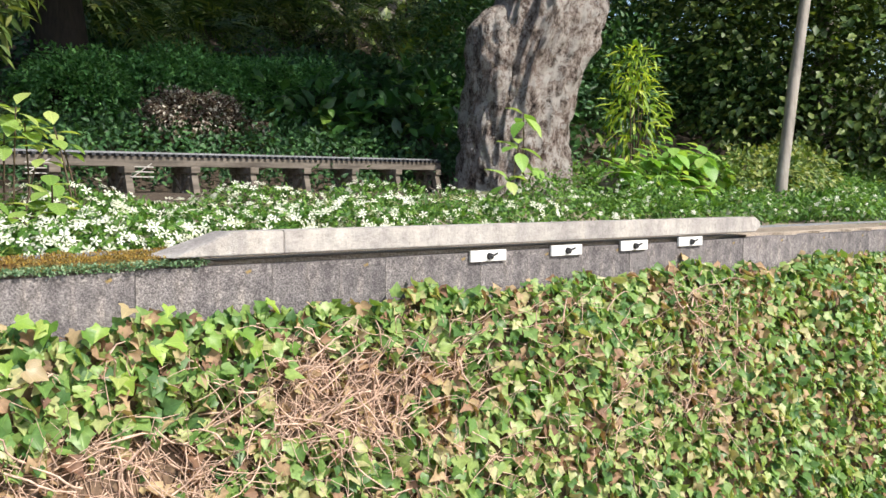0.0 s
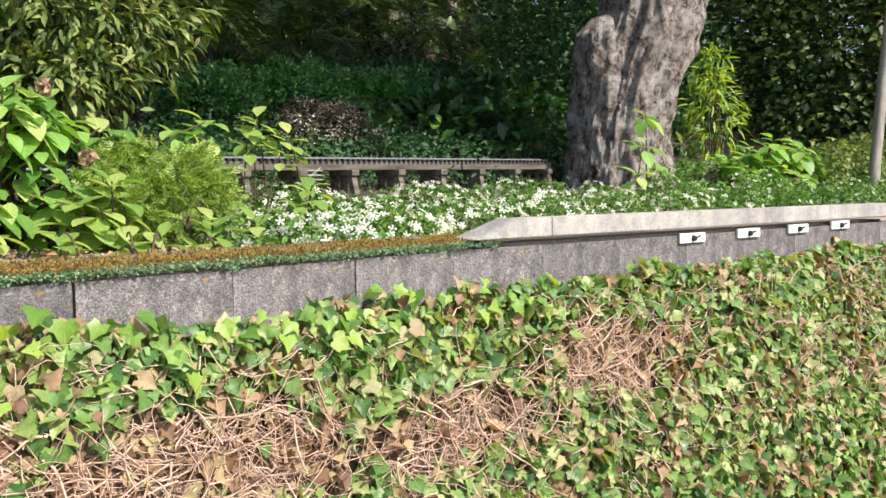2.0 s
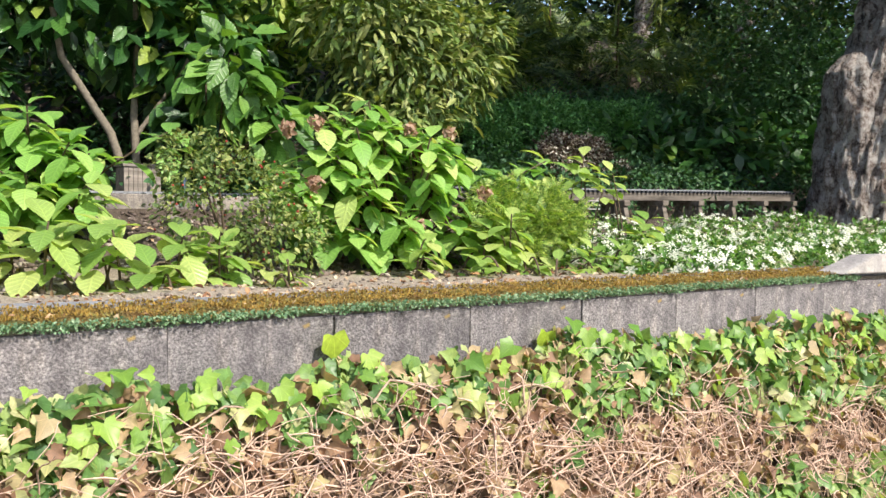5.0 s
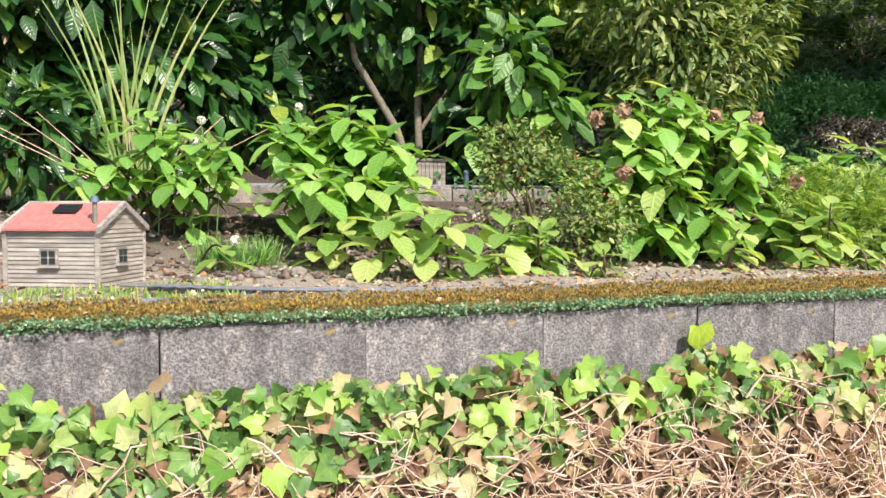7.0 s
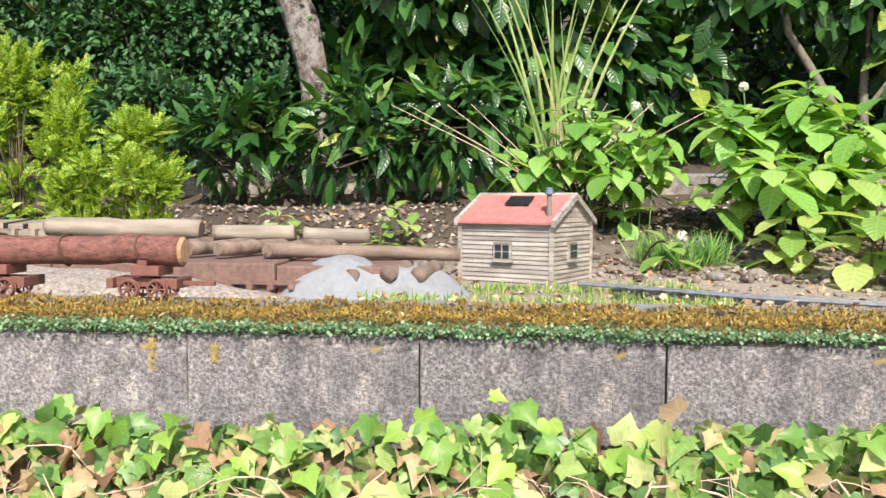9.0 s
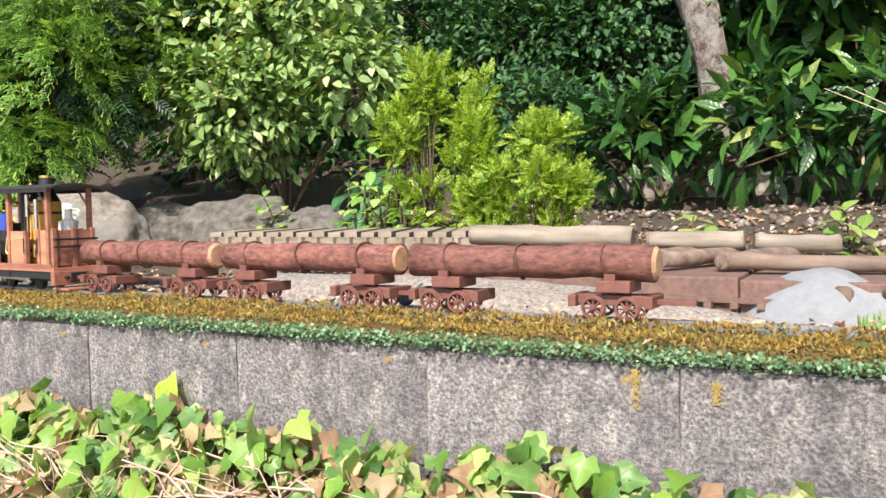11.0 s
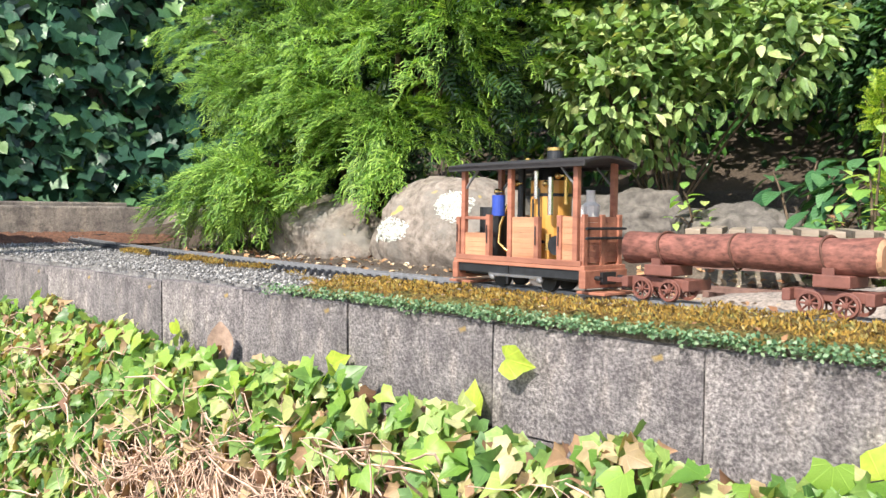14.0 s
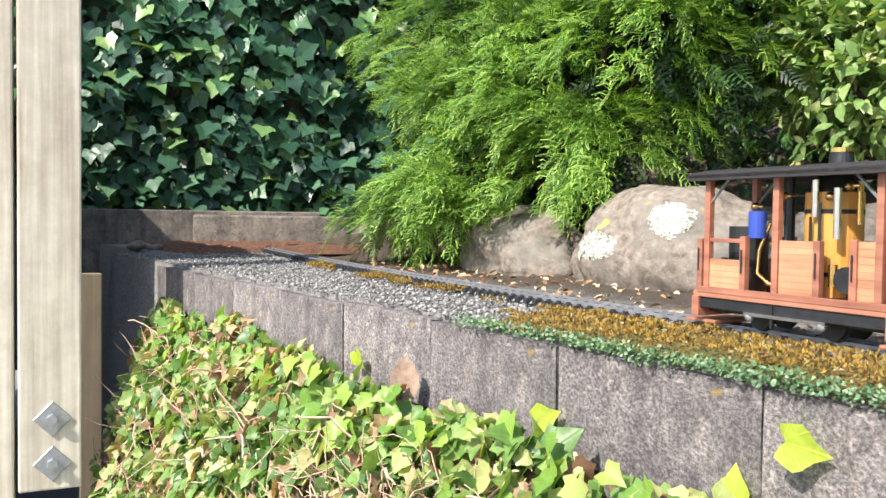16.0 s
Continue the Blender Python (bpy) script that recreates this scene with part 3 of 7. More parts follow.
M["litter"] = tone_mat("leaf_litter", [(0, (0.16, 0.06, 0.03)), (0.5, (0.4, 0.24, 0.12)), (1, (0.62, 0.52, 0.36))])
def moss_places(r, n):
    x = r.uniform(-5.2, 1.15, n)
    top = np.array([min(track_y(v) - (0.024 if v > -4.3 else 0.035), 0.2 + bend(v)) for v in x])
    lo = np.array([0.008 + bend(v) for v in x])
    y = lo + (top - lo) * r.uniform(0, 1, n)
    z = np.array([1.033 + 0.012 * noise.noise((a * 16, b * 16, 3)) + (0.009 * smoothstep(0.06, 0.12, b - bend(a)) if a > -4.3 else 0) for a, b in zip(x, y)])
    return np.stack([x, y, z], -1)


M["mosstuft"] = leaf_mat("moss_tuft", [(0, (0.06, 0.042, 0.012)), (0.4, (0.21, 0.15, 0.026)), (0.75, (0.36, 0.265, 0.05)), (0.9, (0.22, 0.24, 0.06)), (1, (0.4, 0.36, 0.15))], 0.9, 0.2, veins=False)
strew("moss_tufts", chip(0.38), 36000, moss_places, (0.006, 0.0115), M["mosstuft"], "golden and rusty moss tufts along the wall top", "moss", 0.9, 26, upright=0.9)
def patch_places(r, n):
    x = r.uniform(-7.2, -4.9, n * 6)
    y = np.array([track_y(v) - r.uniform(0.035, 0.12) for v in x])
    keep = np.array([noise.noise((a * 5, b * 9, 8)) > 0.12 for a, b in zip(x, y)])
    x, y = np.resize(x[keep], n), np.resize(y[keep], n)
    return np.stack([x, y, 1.022 + 0.012 * r.uniform(0, 1, n)], -1)


strew("moss_patches", chip(0.38), 5000, patch_places, (0.005, 0.011), M["mosstuft"], "olive and rusty moss cushions in the gravel", "moss", 0.9, 28, upright=0.6)


def bank_litter(r, n):
    x = r.uniform(-7.6, 0.8, n)
    y = np.array([r.uniform(track_y(v) + 0.06, 2.4) for v in x])
    return np.array([(a, b, land(a, b) + 0.006) for a, b in zip(x, y)])


strew("bank_litter", lite_leaf(0.6, 0.4, 0.3), 4200, bank_litter, (0.012, 0.035), M["litter"], "dry leaves and twigs lying on the bank", "leaf litter", 0.5, 29)
strew("leaf_litter", blade(0.6, 0.3, 0.2, 2), 900, bark_places, (0.008, 0.022), M["litter"], "dry brown leaf scraps lying on the moss", "leaf litter", 0.35, 24)


# ---------------------------------------------------------------- ivy over the lower wall
def ivy_top(x):
    z = 0.885 + 0.05 * noise.noise((x * 1.7, 0, 1)) + 0.045 * noise.noise((x * 5.5, 3, 1))
    return z - 0.028 * smoothstep(-2.0, -3.5, x) * smoothstep(-5.2, -4.0, x) - 0.035 * smoothstep(-6.2, -5.6, x) * smoothstep(-4.3, -4.9, x)


def ivy_front(x, z):
    """How far the ivy stands out from the wall at height z."""
    d = max(0.0, 0.95 - z)
    return bend(x) - (0.045 + 0.12 * min(1, d / 0.2) + 0.28 * max(0, d - 0.15)) - 0.06 * noise.noise((x * 2.2, z * 2.2, 7)) * min(1, d * 4)


def dryness(x, z):
    """Where the ivy has died back."""
    v = 0.0
    for cx, cz, rx, rz in ((1.55, 0.62, 0.42, 0.14), (-0.05, 0.55, 0.5, 0.2), (-0.9, 0.66, 0.75, 0.12), (-1.55, 0.5, 0.9, 0.22), (-4.95, 0.57, 0.8, 0.16), (-3.4, 0.6, 1.3, 0.16), (-2.1, 0.58, 1.3, 0.17), (0.75, 0.5, 0.4, 0.12)):
        v = max(v, 1.25 - math.hypot((x - cx) / rx, (z - cz) / rz))
    return v + 0.5 * noise.noise((x * 4, z * 4, 2)) + 0.3 * noise.noise((x * 11, z * 11, 4))


r = rng_at(31)
green, dry, stems = [], [], Heap()
N_IVY = 46000
for _ in range(N_IVY):
    x = r.uniform(-7.25, 6.2)
    z = ivy_top(x) - (r.uniform(0, 1) ** 1.25) * 1.28
    if z < -0.36:
        continue
    dv = dryness(x, z)
    depth = r.uniform(0, 1)
    y = ivy_front(x, z) + 0.05 * depth
    if dv > 0.45:
        if r.uniform() < 0.62:
            continue
        (dry if r.uniform() < 0.88 else green).append((x, y + 0.02, z))
    else:
        (dry if r.uniform() < 0.13 + 0.35 * max(0, noise.noise((x * 3, z * 3, 9))) + 0.4 * max(0, dv) else green).append((x, y, z))


def ivy_mesh(pts, seed, size, tm):
    rr = rng_at(seed)
    n = len(pts)
    nrm = turned(rr, n, (-0.05, -0.85, 0.5), 0.42)
    ax = unit(turned(rr, n, (0, -0.25, -0.6), 0.55))
    return smooth(scatter(tm, pts, ax, nrm, rr.uniform(size[0], size[1], n) * rr.choice([0.75, 1.0, 1.2], n), "ivy"))


ivy = empty("ivy_curtain", "green ivy with dry brown patches covering the foot of the wall", "ivy")
h = len(green) // 2
tagged(part("foliage", ivy_mesh(green[:h], 32, (0.028, 0.054), ivy_leaf(rng_at(1), 0.25)), M["ivy"], ivy), kind="stuff")
tagged(part("foliage", ivy_mesh(green[h:], 33, (0.026, 0.05), ivy_leaf(rng_at(2), 0.5)), M["ivy"], ivy), kind="stuff")
tagged(part("dry_foliage", ivy_mesh(dry, 34, (0.026, 0.05), ivy_leaf(rng_at(3), 0.7)), M["ivy_dry"], ivy, "tan dried ivy leaves"), kind="stuff")
for _ in range(15000):
    x = r.uniform(-7.1, 3.5)
    z = min(r.uniform(0.2, 0.86), ivy_top(x) - 0.09)
    if dryness(x, z) < 0.2 and r.uniform() < 0.82:
        continue
    p = np.array([x, ivy_front(x, z) + r.uniform(0.0, 0.05), z])
    d = unit(np.array([r.normal(0, 0.9), r.normal(-0.1, 0.25), r.normal(-0.3, 0.6)]))
    path = [p]
    for _k in range(5):
        d = unit(d + r.normal(0, 0.28, 3) * np.array([1, 0.5, 1]))
        q = path[-1] + d * r.uniform(0.02, 0.045)
        q[2] = min(q[2], ivy_top(q[0]) - 0.04)
        q[1] = min(q[1], ivy_front(q[0], q[2]) + 0.05)
        path.append(q)
    stems.add(*tube(path, np.linspace(0.0032, 0.0016, 6) * r.choice([0.4, 0.5, 0.6, 0.8, 1.25]), 3))
rim = [leaf_mesh("leaf", ivy_leaf(rng_at(40 + k), 0.4)) for k in range(4)]
M["rimivy"] = object_leaf_mat("rim_ivy", [(0, (0.1, 0.25, 0.04)), (0.4, (0.19, 0.38, 0.06)), (0.75, (0.3, 0.5, 0.09)), (0.87, (0.36, 0.48, 0.16)), (0.93, (0.42, 0.4, 0.22)), (1, (0.3, 0.24, 0.14))], 0.42, 0.34, "palm")
for me in rim:
    me.materials.append(M["rimivy"])
for k in range(300):
    x = -7.0 + 8.4 * k / 300 + r.uniform(-0.03, 0.03)
    z = ivy_top(x) - r.uniform(-0.035, 0.11)
    y = ivy_front(x, z) - r.uniform(0.005, 0.03)
    s = r.uniform(0.03, 0.062)
    m = Matrix.Translation((x, y, z)) @ pose(0, 0, 0, r.normal(58, 22), r.normal(0, 15), r.normal(0, 25)) @ pose(0, 0, 0, 0, 0, r.normal(180, 45)) @ Matrix.Diagonal((s, s, s, 1))
    put("leaf", rim[k % 4], parent=ivy, m=m)
tagged(part("dry_stem_mat", stems.mesh("stems"), M["stem"], ivy, "bare brown ivy stems"), kind="stuff")
# the mass of stems behind the leaves
xs = np.arange(-7.3, 6.3, 0.06)
zs = np.linspace(0.0, 1.0, 22)
co = [(x, ivy_front(x, -0.41 + z * (ivy_top(x) + 0.38)) + 0.055, -0.41 + z * (ivy_top(x) + 0.38)) for x in xs for z in zs]
gi = np.arange(len(co)).reshape(len(xs), len(zs))
f = np.stack([gi[:-1, :-1], gi[1:, :-1], gi[1:, 1:], gi[:-1, 1:]], -1).reshape(-1, 4)
M["thatch"] = plain("ivy_thatch", (0.15, 0.1, 0.065), 0.95, 0, 0.7, 45, 1.0)
part("thatch", smooth(mesh_np("thatch", co, f)), M["thatch"], ivy, "matted brown stems behind the leaves")

# yellow lichen on the wall
M["yellow"] = tone_mat("yellow_lichen", [(0, (0.3, 0.2, 0.06)), (1, (0.46, 0.34, 0.11))], 0.95, 120)
for k, (x, z0, z1, wd) in enumerate([(-3.06, 0.94, 0.995, 0.0035), (-2.95, 0.955, 0.985, 0.003)]):
    rr = rng_at(500 + k)
    n = 320
    px = x + rr.normal(0, wd, n)
    pz = z1 - (z1 - z0) * rr.uniform(0, 1, n) ** 1.5
    put("wall_lichen", scatter(chip(0.9), np.stack([px, np.full(n, -0.004) + rr.uniform(-0.001, 0.001, n), pz], -1), turned(rr, n, (0, 0, -0.5), 0.6) * [1, 0.1, 1], turned(rr, n, (0, -1, 0), 0.15), rr.uniform(0.0012, 0.003, n)),
        M["yellow"], label="streak of yellow lichen crusted on the wall", category="lichen", group="lichen streaks", kind="stuff")


# ---------------------------------------------------------------- shrubs
def branches(ob, base, tips, r0, r, n=5, bow=0.2, mat=None):
    """Thin woody stems from a base to many tips, each a part of ob."""
    for t in tips:
        hp = Heap()
        a, b = np.asarray(base, float) + r.normal(0, 0.02, 3) * [1, 1, 0], np.asarray(t, float)
        m = (a + b) / 2 + np.array([0, 0, np.linalg.norm(b - a) * bow]) + r.normal(0, 0.04, 3) * np.linalg.norm(b - a)
        u = np.linspace(0, 1, 6)[:, None]
        hp.add(*tube((1 - u) ** 2 * a + 2 * u * (1 - u) * m + u ** 2 * b, np.linspace(r0, r0 * 0.35, 6), n))
        part("stem", hp.mesh("stem"), mat or M["twig"], ob)


def clump_points(r, n, centre, rad, shell=0.55):
    """Places in an uneven rounded mass, denser near its skin, and the way out from its middle."""
    d = unit(r.normal(0, 1, (n, 3)))
    d[:, 2] = np.where(r.uniform(0, 1, n) < 0.34, -np.abs(d[:, 2]), np.abs(d[:, 2]))
    o = r.uniform(0, 50)
    k = np.array([1 + 0.42 * noise.fractal((v[0] * 1.9 + o, v[1] * 1.9, v[2] * 1.9), 1.0, 2.0, 3) for v in d])
    u = r.uniform(shell, 1, n) ** 0.7 * k
    return np.asarray(centre, float) + d * u[:, None] * np.asarray(rad, float), d


def shrub(name, label, category, base, lumps, leaf, size, count, mat, seed, droop=0.3, spread=0.55, group="", woody=0.008, core=True):
    """A shrub: stems, and a crown of many single leaves on uneven lumps (centre, radii)."""
    r = rng_at(seed)
    ob = empty(name, label, category, group)
    pos, out = [], []
    vol = [a[1][0] * a[1][1] + a[1][0] * a[1][2] for a in lumps]
    for (c, rad), v in zip(lumps, vol):
        p, d = clump_points(r, max(20, int(count * v / sum(vol))), c, rad)
        pos.append(p)
        out.append(d)
    pos, out = np.concatenate(pos), np.concatenate(out)
    n = len(pos)
    ax = unit(out + np.array([0, 0, -droop]) + r.normal(0, spread, (n, 3)))
    nrm = unit(out * 0.5 + np.array([-0.1, -0.2, 0.9]) + r.normal(0, 0.35, (n, 3)))
    part("foliage", scatter(leaf, pos, ax, nrm, r.uniform(size[0], size[1], n), "foliage"), mat, ob)
    tips = [np.asarray(c) + r.normal(0, 0.35, 3) * np.asarray(rad) for c, rad in lumps for _ in range(max(1, 4 - len(lumps) // 3))]
    if woody:
        branches(ob, base, tips, woody, r)
    return ob


LANCE, OVAL, SMALL, BROAD = blade(0.34, 0.25, 0.3, 3), blade(0.58, 0.25, 0.25, 3), lite_leaf(0.62), blade(0.72, 0.2, 0.3, 5, belly=0.5)


def frond(n=7, w=0.06, length=0.42, lift=0.0, droop=0.35, split=False):
    """A spray or fern frond 1 long: a rib with narrow leaflets on both sides."""
    co, f = [], []

    def strip(a, b, wid):
        a, b = np.array(a, float), np.array(b, float)
        d = unit(b - a)
        s = np.array([d[1], -d[0], 0]) * wid / 2
        k = len(co)
        m = (a + b) / 2 + np.array([0, 0, 0.02])
        co.extend([tuple(a - s * 0.5), tuple(a + s * 0.5), tuple(m + s), tuple(m - s), tuple(b)])
        f.append((k, k + 1, k + 2, k + 3))
        f.append((k + 3, k + 2, k + 4, k + 4))

    def at(t):
        return np.array([0.05 * math.sin(3 * t), t, -droop * t * t])

    for k in range(4):
        strip(at(k / 4), at((k + 1) / 4), w * 0.8)
    for k in range(n):
        t = (k + 0.6) / (n + 0.5)
        l = length * (1 - 0.75 * t ** 1.5)
        for sg in (-1, 1):
            a = at(t)
            b = a + np.array([sg * l * 0.8, l * 0.55, lift - droop * 0.35 * l])
            strip(a, b, w)
            if split:
                strip((a + b) / 2, (a + b) / 2 + np.array([sg * l * 0.1, l * 0.4, -0.05]), w)
    q = np.array([x[:4] for x in f if x[2] != x[3]])
    t3 = np.array([x[:3] for x in f if x[2] == x[3]])
    return np.array(co, float), [q, t3]


def thread(r, n=9):
    """A hanging cypress thread 1 long with short side threads."""
    co, f = [], []
    path = [np.zeros(3)]
    d = unit(np.array([0, 1, 0.25]))
    for k in range(n):
        d = unit(d + np.array([r.normal(0, 0.2), 0, -0.17]))
        path.append(path[-1] + d / n)

    def strip(pts, w):
        k = len(co)
        for j, p in enumerate(pts):
            ww = w * (1 - 0.5 * j / len(pts))
            co.extend([tuple(p + np.array([-ww / 2, 0, 0])), tuple(p + np.array([ww / 2, 0, ww * 0.4]))])
            if j:
                f.append((k + 2 * j - 2, k + 2 * j - 1, k + 2 * j + 1, k + 2 * j))

    strip(path, 0.02)
    for k in range(1, n + 1):
        for sg in (-1, 1):
            for h in (0.0, 0.5):
                l = r.uniform(0.1, 0.3) * (1.15 - 0.5 * k / n)
                a = path[k] * (1 - h) + path[k - 1] * h
                b = a + np.array([sg * l * 0.5, l * 0.45, l * r.uniform(-0.1, 0.2)])
                c = b + np.array([sg * l * r.uniform(-0.1, 0.3), l * 0.35, -l * r.uniform(0.1, 0.5)])
                strip([a, b, c], 0.026)
    return np.array(co, float), [np.array(f)]


def bloom(n=5):
    """A flat five-petalled flower about 1 across."""
    co, f = [(0, 0, 0)], []
    for k in range(n):
        a = 2 * math.pi * k / n
        for o, rr in ((-0.33, 0.3), (-0.22, 0.5), (0.22, 0.5), (0.33, 0.3)):
            co.append((rr * math.cos(a + o), rr * math.sin(a + o), 0.05))
        b = 1 + 4 * k
        f += [(0, b, b + 1), (0, b + 1, b + 2), (0, b + 2, b + 3)]
    return np.array(co, float), [np.array(f)]


FERN, SPRAY, FLUFF = frond(9, 0.06, 0.36, 0, 0.5), frond(6, 0.1, 0.36, 0.05, 0.1, True), frond(6, 0.09, 0.4, 0.0, 0.3)
THREADS = [thread(rng_at(70 + k)) for k in range(3)]

M["laurel"] = leaf_mat("laurel_leaf", [(0, (0.01, 0.045, 0.012)), (0.5, (0.03, 0.105, 0.022)), (0.9, (0.07, 0.2, 0.035)), (1, (0.2, 0.3, 0.05))], 0.33, 0.2)
# near-black leaf tone: deep shade among the foliage is put into the colour
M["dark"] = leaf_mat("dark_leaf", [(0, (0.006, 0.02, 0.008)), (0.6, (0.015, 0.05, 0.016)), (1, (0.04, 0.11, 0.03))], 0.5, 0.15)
M["lime"] = leaf_mat("lime_leaf", [(0, (0.09, 0.2, 0.03)), (0.5, (0.2, 0.37, 0.065)), (1, (0.4, 0.54, 0.14))], 0.42, 0.35)
M["mid"] = leaf_mat("mid_leaf", [(0, (0.03, 0.1, 0.015)), (0.5, (0.07, 0.2, 0.03)), (1, (0.16, 0.34, 0.06))], 0.42, 0.28)
M["olive"] = leaf_mat("olive_leaf", [(0, (0.045, 0.1, 0.022)), (0.5, (0.12, 0.22, 0.05)), (1, (0.3, 0.38, 0.12))], 0.45, 0.25)
M["gold"] = leaf_mat("golden_spray", [(0, (0.08, 0.2, 0.025)), (0.5, (0.25, 0.44, 0.045)), (1, (0.47, 0.62, 0.09))], 0.5, 0.4, veins=False)
M["cyp"] = leaf_mat("cypress_spray", [(0, (0.045, 0.13, 0.025)), (0.5, (0.15, 0.34, 0.055)), (1, (0.35, 0.59, 0.12))], 0.5, 0.34, veins=False)
M["varieg"] = leaf_mat("variegated_leaf", [(0, (0.1, 0.22, 0.06)), (0.6, (0.2, 0.37, 0.11)), (0.9, (0.34, 0.5, 0.19)), (1, (0.54, 0.62, 0.34))], 0.38, 0.25)
M["hedge"] = leaf_mat("hedge_leaf", [(0, (0.016, 0.06, 0.02)), (0.6, (0.04, 0.13, 0.042)), (1, (0.08, 0.21, 0.06))], 0.45, 0.2)
M["fern"] = leaf_mat("fern_frond", [(0, (0.025, 0.07, 0.016)), (0.5, (0.07, 0.15, 0.03)), (1, (0.18, 0.27, 0.065))], 0.5, 0.22, veins=False)
M["clipped"] = leaf_mat("clipped_hedge_leaf", [(0, (0.04, 0.15, 0.04)), (0.6, (0.1, 0.31, 0.08)), (1, (0.18, 0.44, 0.12))], 0.45, 0.2)
M["petal"] = leaf_mat("white_petal", [(0, (0.6, 0.62, 0.55)), (1, (0.82, 0.83, 0.8))], 0.6, 0.25, veins=False, tint=(1.0, 1.0, 1.0))
M["dryhead"] = leaf_mat("dry_flower", [(0, (0.2, 0.13, 0.085)), (0.5, (0.36, 0.27, 0.18)), (1, (0.46, 0.4, 0.28))], 0.8, 0.25, veins=False)



# ---------------------------------------------------------------- the planted hillside
def hillside(name, label, seed, n, xr, yr, leaf, size, count, mat, tall=(0.4, 1.0), category="shrubs", clear=True):
    r = rng_at(seed)
    lumps = []
    while len(lumps) < n:
        x, y = r.uniform(*xr), r.uniform(*yr)
        if clear and x > 0.6 and x < 4.6 and y < 4.2:
            continue
        h = r.uniform(*tall)
        k = max(1.0, h / 1.4)
        lumps.append(((x, y, land(x, y) + h * 0.55), (k * r.uniform(0.45, 0.9), k * r.uniform(0.4, 0.7), h)))
    ob = shrub(name, label, category, (0, 6, 2), lumps, leaf, size, count, mat, seed + 1, woody=0)
    return tagged(ob, kind="stuff")


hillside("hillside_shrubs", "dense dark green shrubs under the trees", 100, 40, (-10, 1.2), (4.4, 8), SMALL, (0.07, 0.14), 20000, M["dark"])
hillside("hillside_ferns", "mid green fern fronds on the shaded bank", 102, 44, (2.5, 13), (6.2, 10), FERN, (0.3, 0.6), 2200, M["fern"], (0.3, 0.7))
hillside("hillside_herbs", "low leafy plants below the hedge", 112, 26, (4.6, 8), (3.3, 4.6), OVAL, (0.1, 0.2), 2600, M["laurel"], (0.15, 0.35))
hillside("hillside_groundcover", "low dark groundcover at the foot of the hedge", 114, 120, (-0.5, 6), (2.9, 4.3), SMALL, (0.03, 0.06), 26000, M["hedge"], (0.07, 0.16), "groundcover", False)
hillside("tree_groundcover", "low leafy groundcover round the old tree", 118, 55, (5.0, 12), (0.2, 2.6), SMALL, (0.03, 0.06), 22000, M["mid"], (0.05, 0.13), "groundcover", False)
hillside("hillside_thicket", "dark thicket above the clipped hedge", 116, 50, (1.5, 10), (5.2, 6.6), SMALL, (0.05, 0.1), 18000, M["hedge"], (0.08, 0.2))
hillside("hillside_undergrowth", "dark leafy undergrowth on the bank", 104, 46, (6.4, 16), (2.9, 6.5), SMALL, (0.05, 0.1), 34000, M["hedge"], (0.5, 1.3))
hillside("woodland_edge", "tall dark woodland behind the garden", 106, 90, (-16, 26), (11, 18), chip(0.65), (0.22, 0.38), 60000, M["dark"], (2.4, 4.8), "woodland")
hillside("bank_shrubs", "shaded dark shrubs behind the railway bank", 108, 40, (-9, 0.4), (3.3, 5.2), SMALL, (0.06, 0.12), 26000, M["laurel"], (0.6, 1.4))
hillside("side_woodland", "tall shaded trees beyond the garden's end", 110, 90, (10, 22), (-3.5, 8), chip(0.7), (0.07, 0.14), 200000, M["fern"], (2.2, 4.8), "woodland")

shrub("clipped_hedge", "low rounded dark green clipped hedge on the bank", "hedge", (3.6, 4.6, 1.6),
      [((2.55, 4.5, 1.9), (0.5, 0.4, 0.38)), ((3.3, 4.5, 2.0), (0.6, 0.4, 0.42)), ((4.1, 4.6, 2.0), (0.6, 0.4, 0.4)), ((4.9, 4.8, 2.05), (0.55, 0.4, 0.4))], SMALL, (0.03, 0.05), 34000, M["clipped"], 120)
M["heather"] = leaf_mat("heather_sprig", [(0, (0.05, 0.03, 0.022)), (0.5, (0.12, 0.075, 0.055)), (0.7, (0.3, 0.26, 0.22)), (1, (0.66, 0.63, 0.58))], 0.8, 0.1, veins=False, tint=(1.0, 1.0, 1.0))
shrub("heather_bush", "reddish brown heather bush with faded pale flowers", "shrub", (3.2, 3.9, 1.5),
      [((3.12, 3.8, 1.74), (0.44, 0.24, 0.22)), ((3.62, 3.75, 1.6), (0.2, 0.16, 0.14))], SMALL, (0.02, 0.035), 12000, M["heather"], 122)
shrub("conifer_bush", "dark green rounded conifer under the trees", "shrub", (8.5, 7.5, 2.2),
      [((8.4, 7.5, 2.75), (0.8, 0.6, 0.8)), ((7.2, 7.8, 3.0), (0.6, 0.5, 0.45))], FLUFF, (0.1, 0.2), 1400, M["dark"], 124)
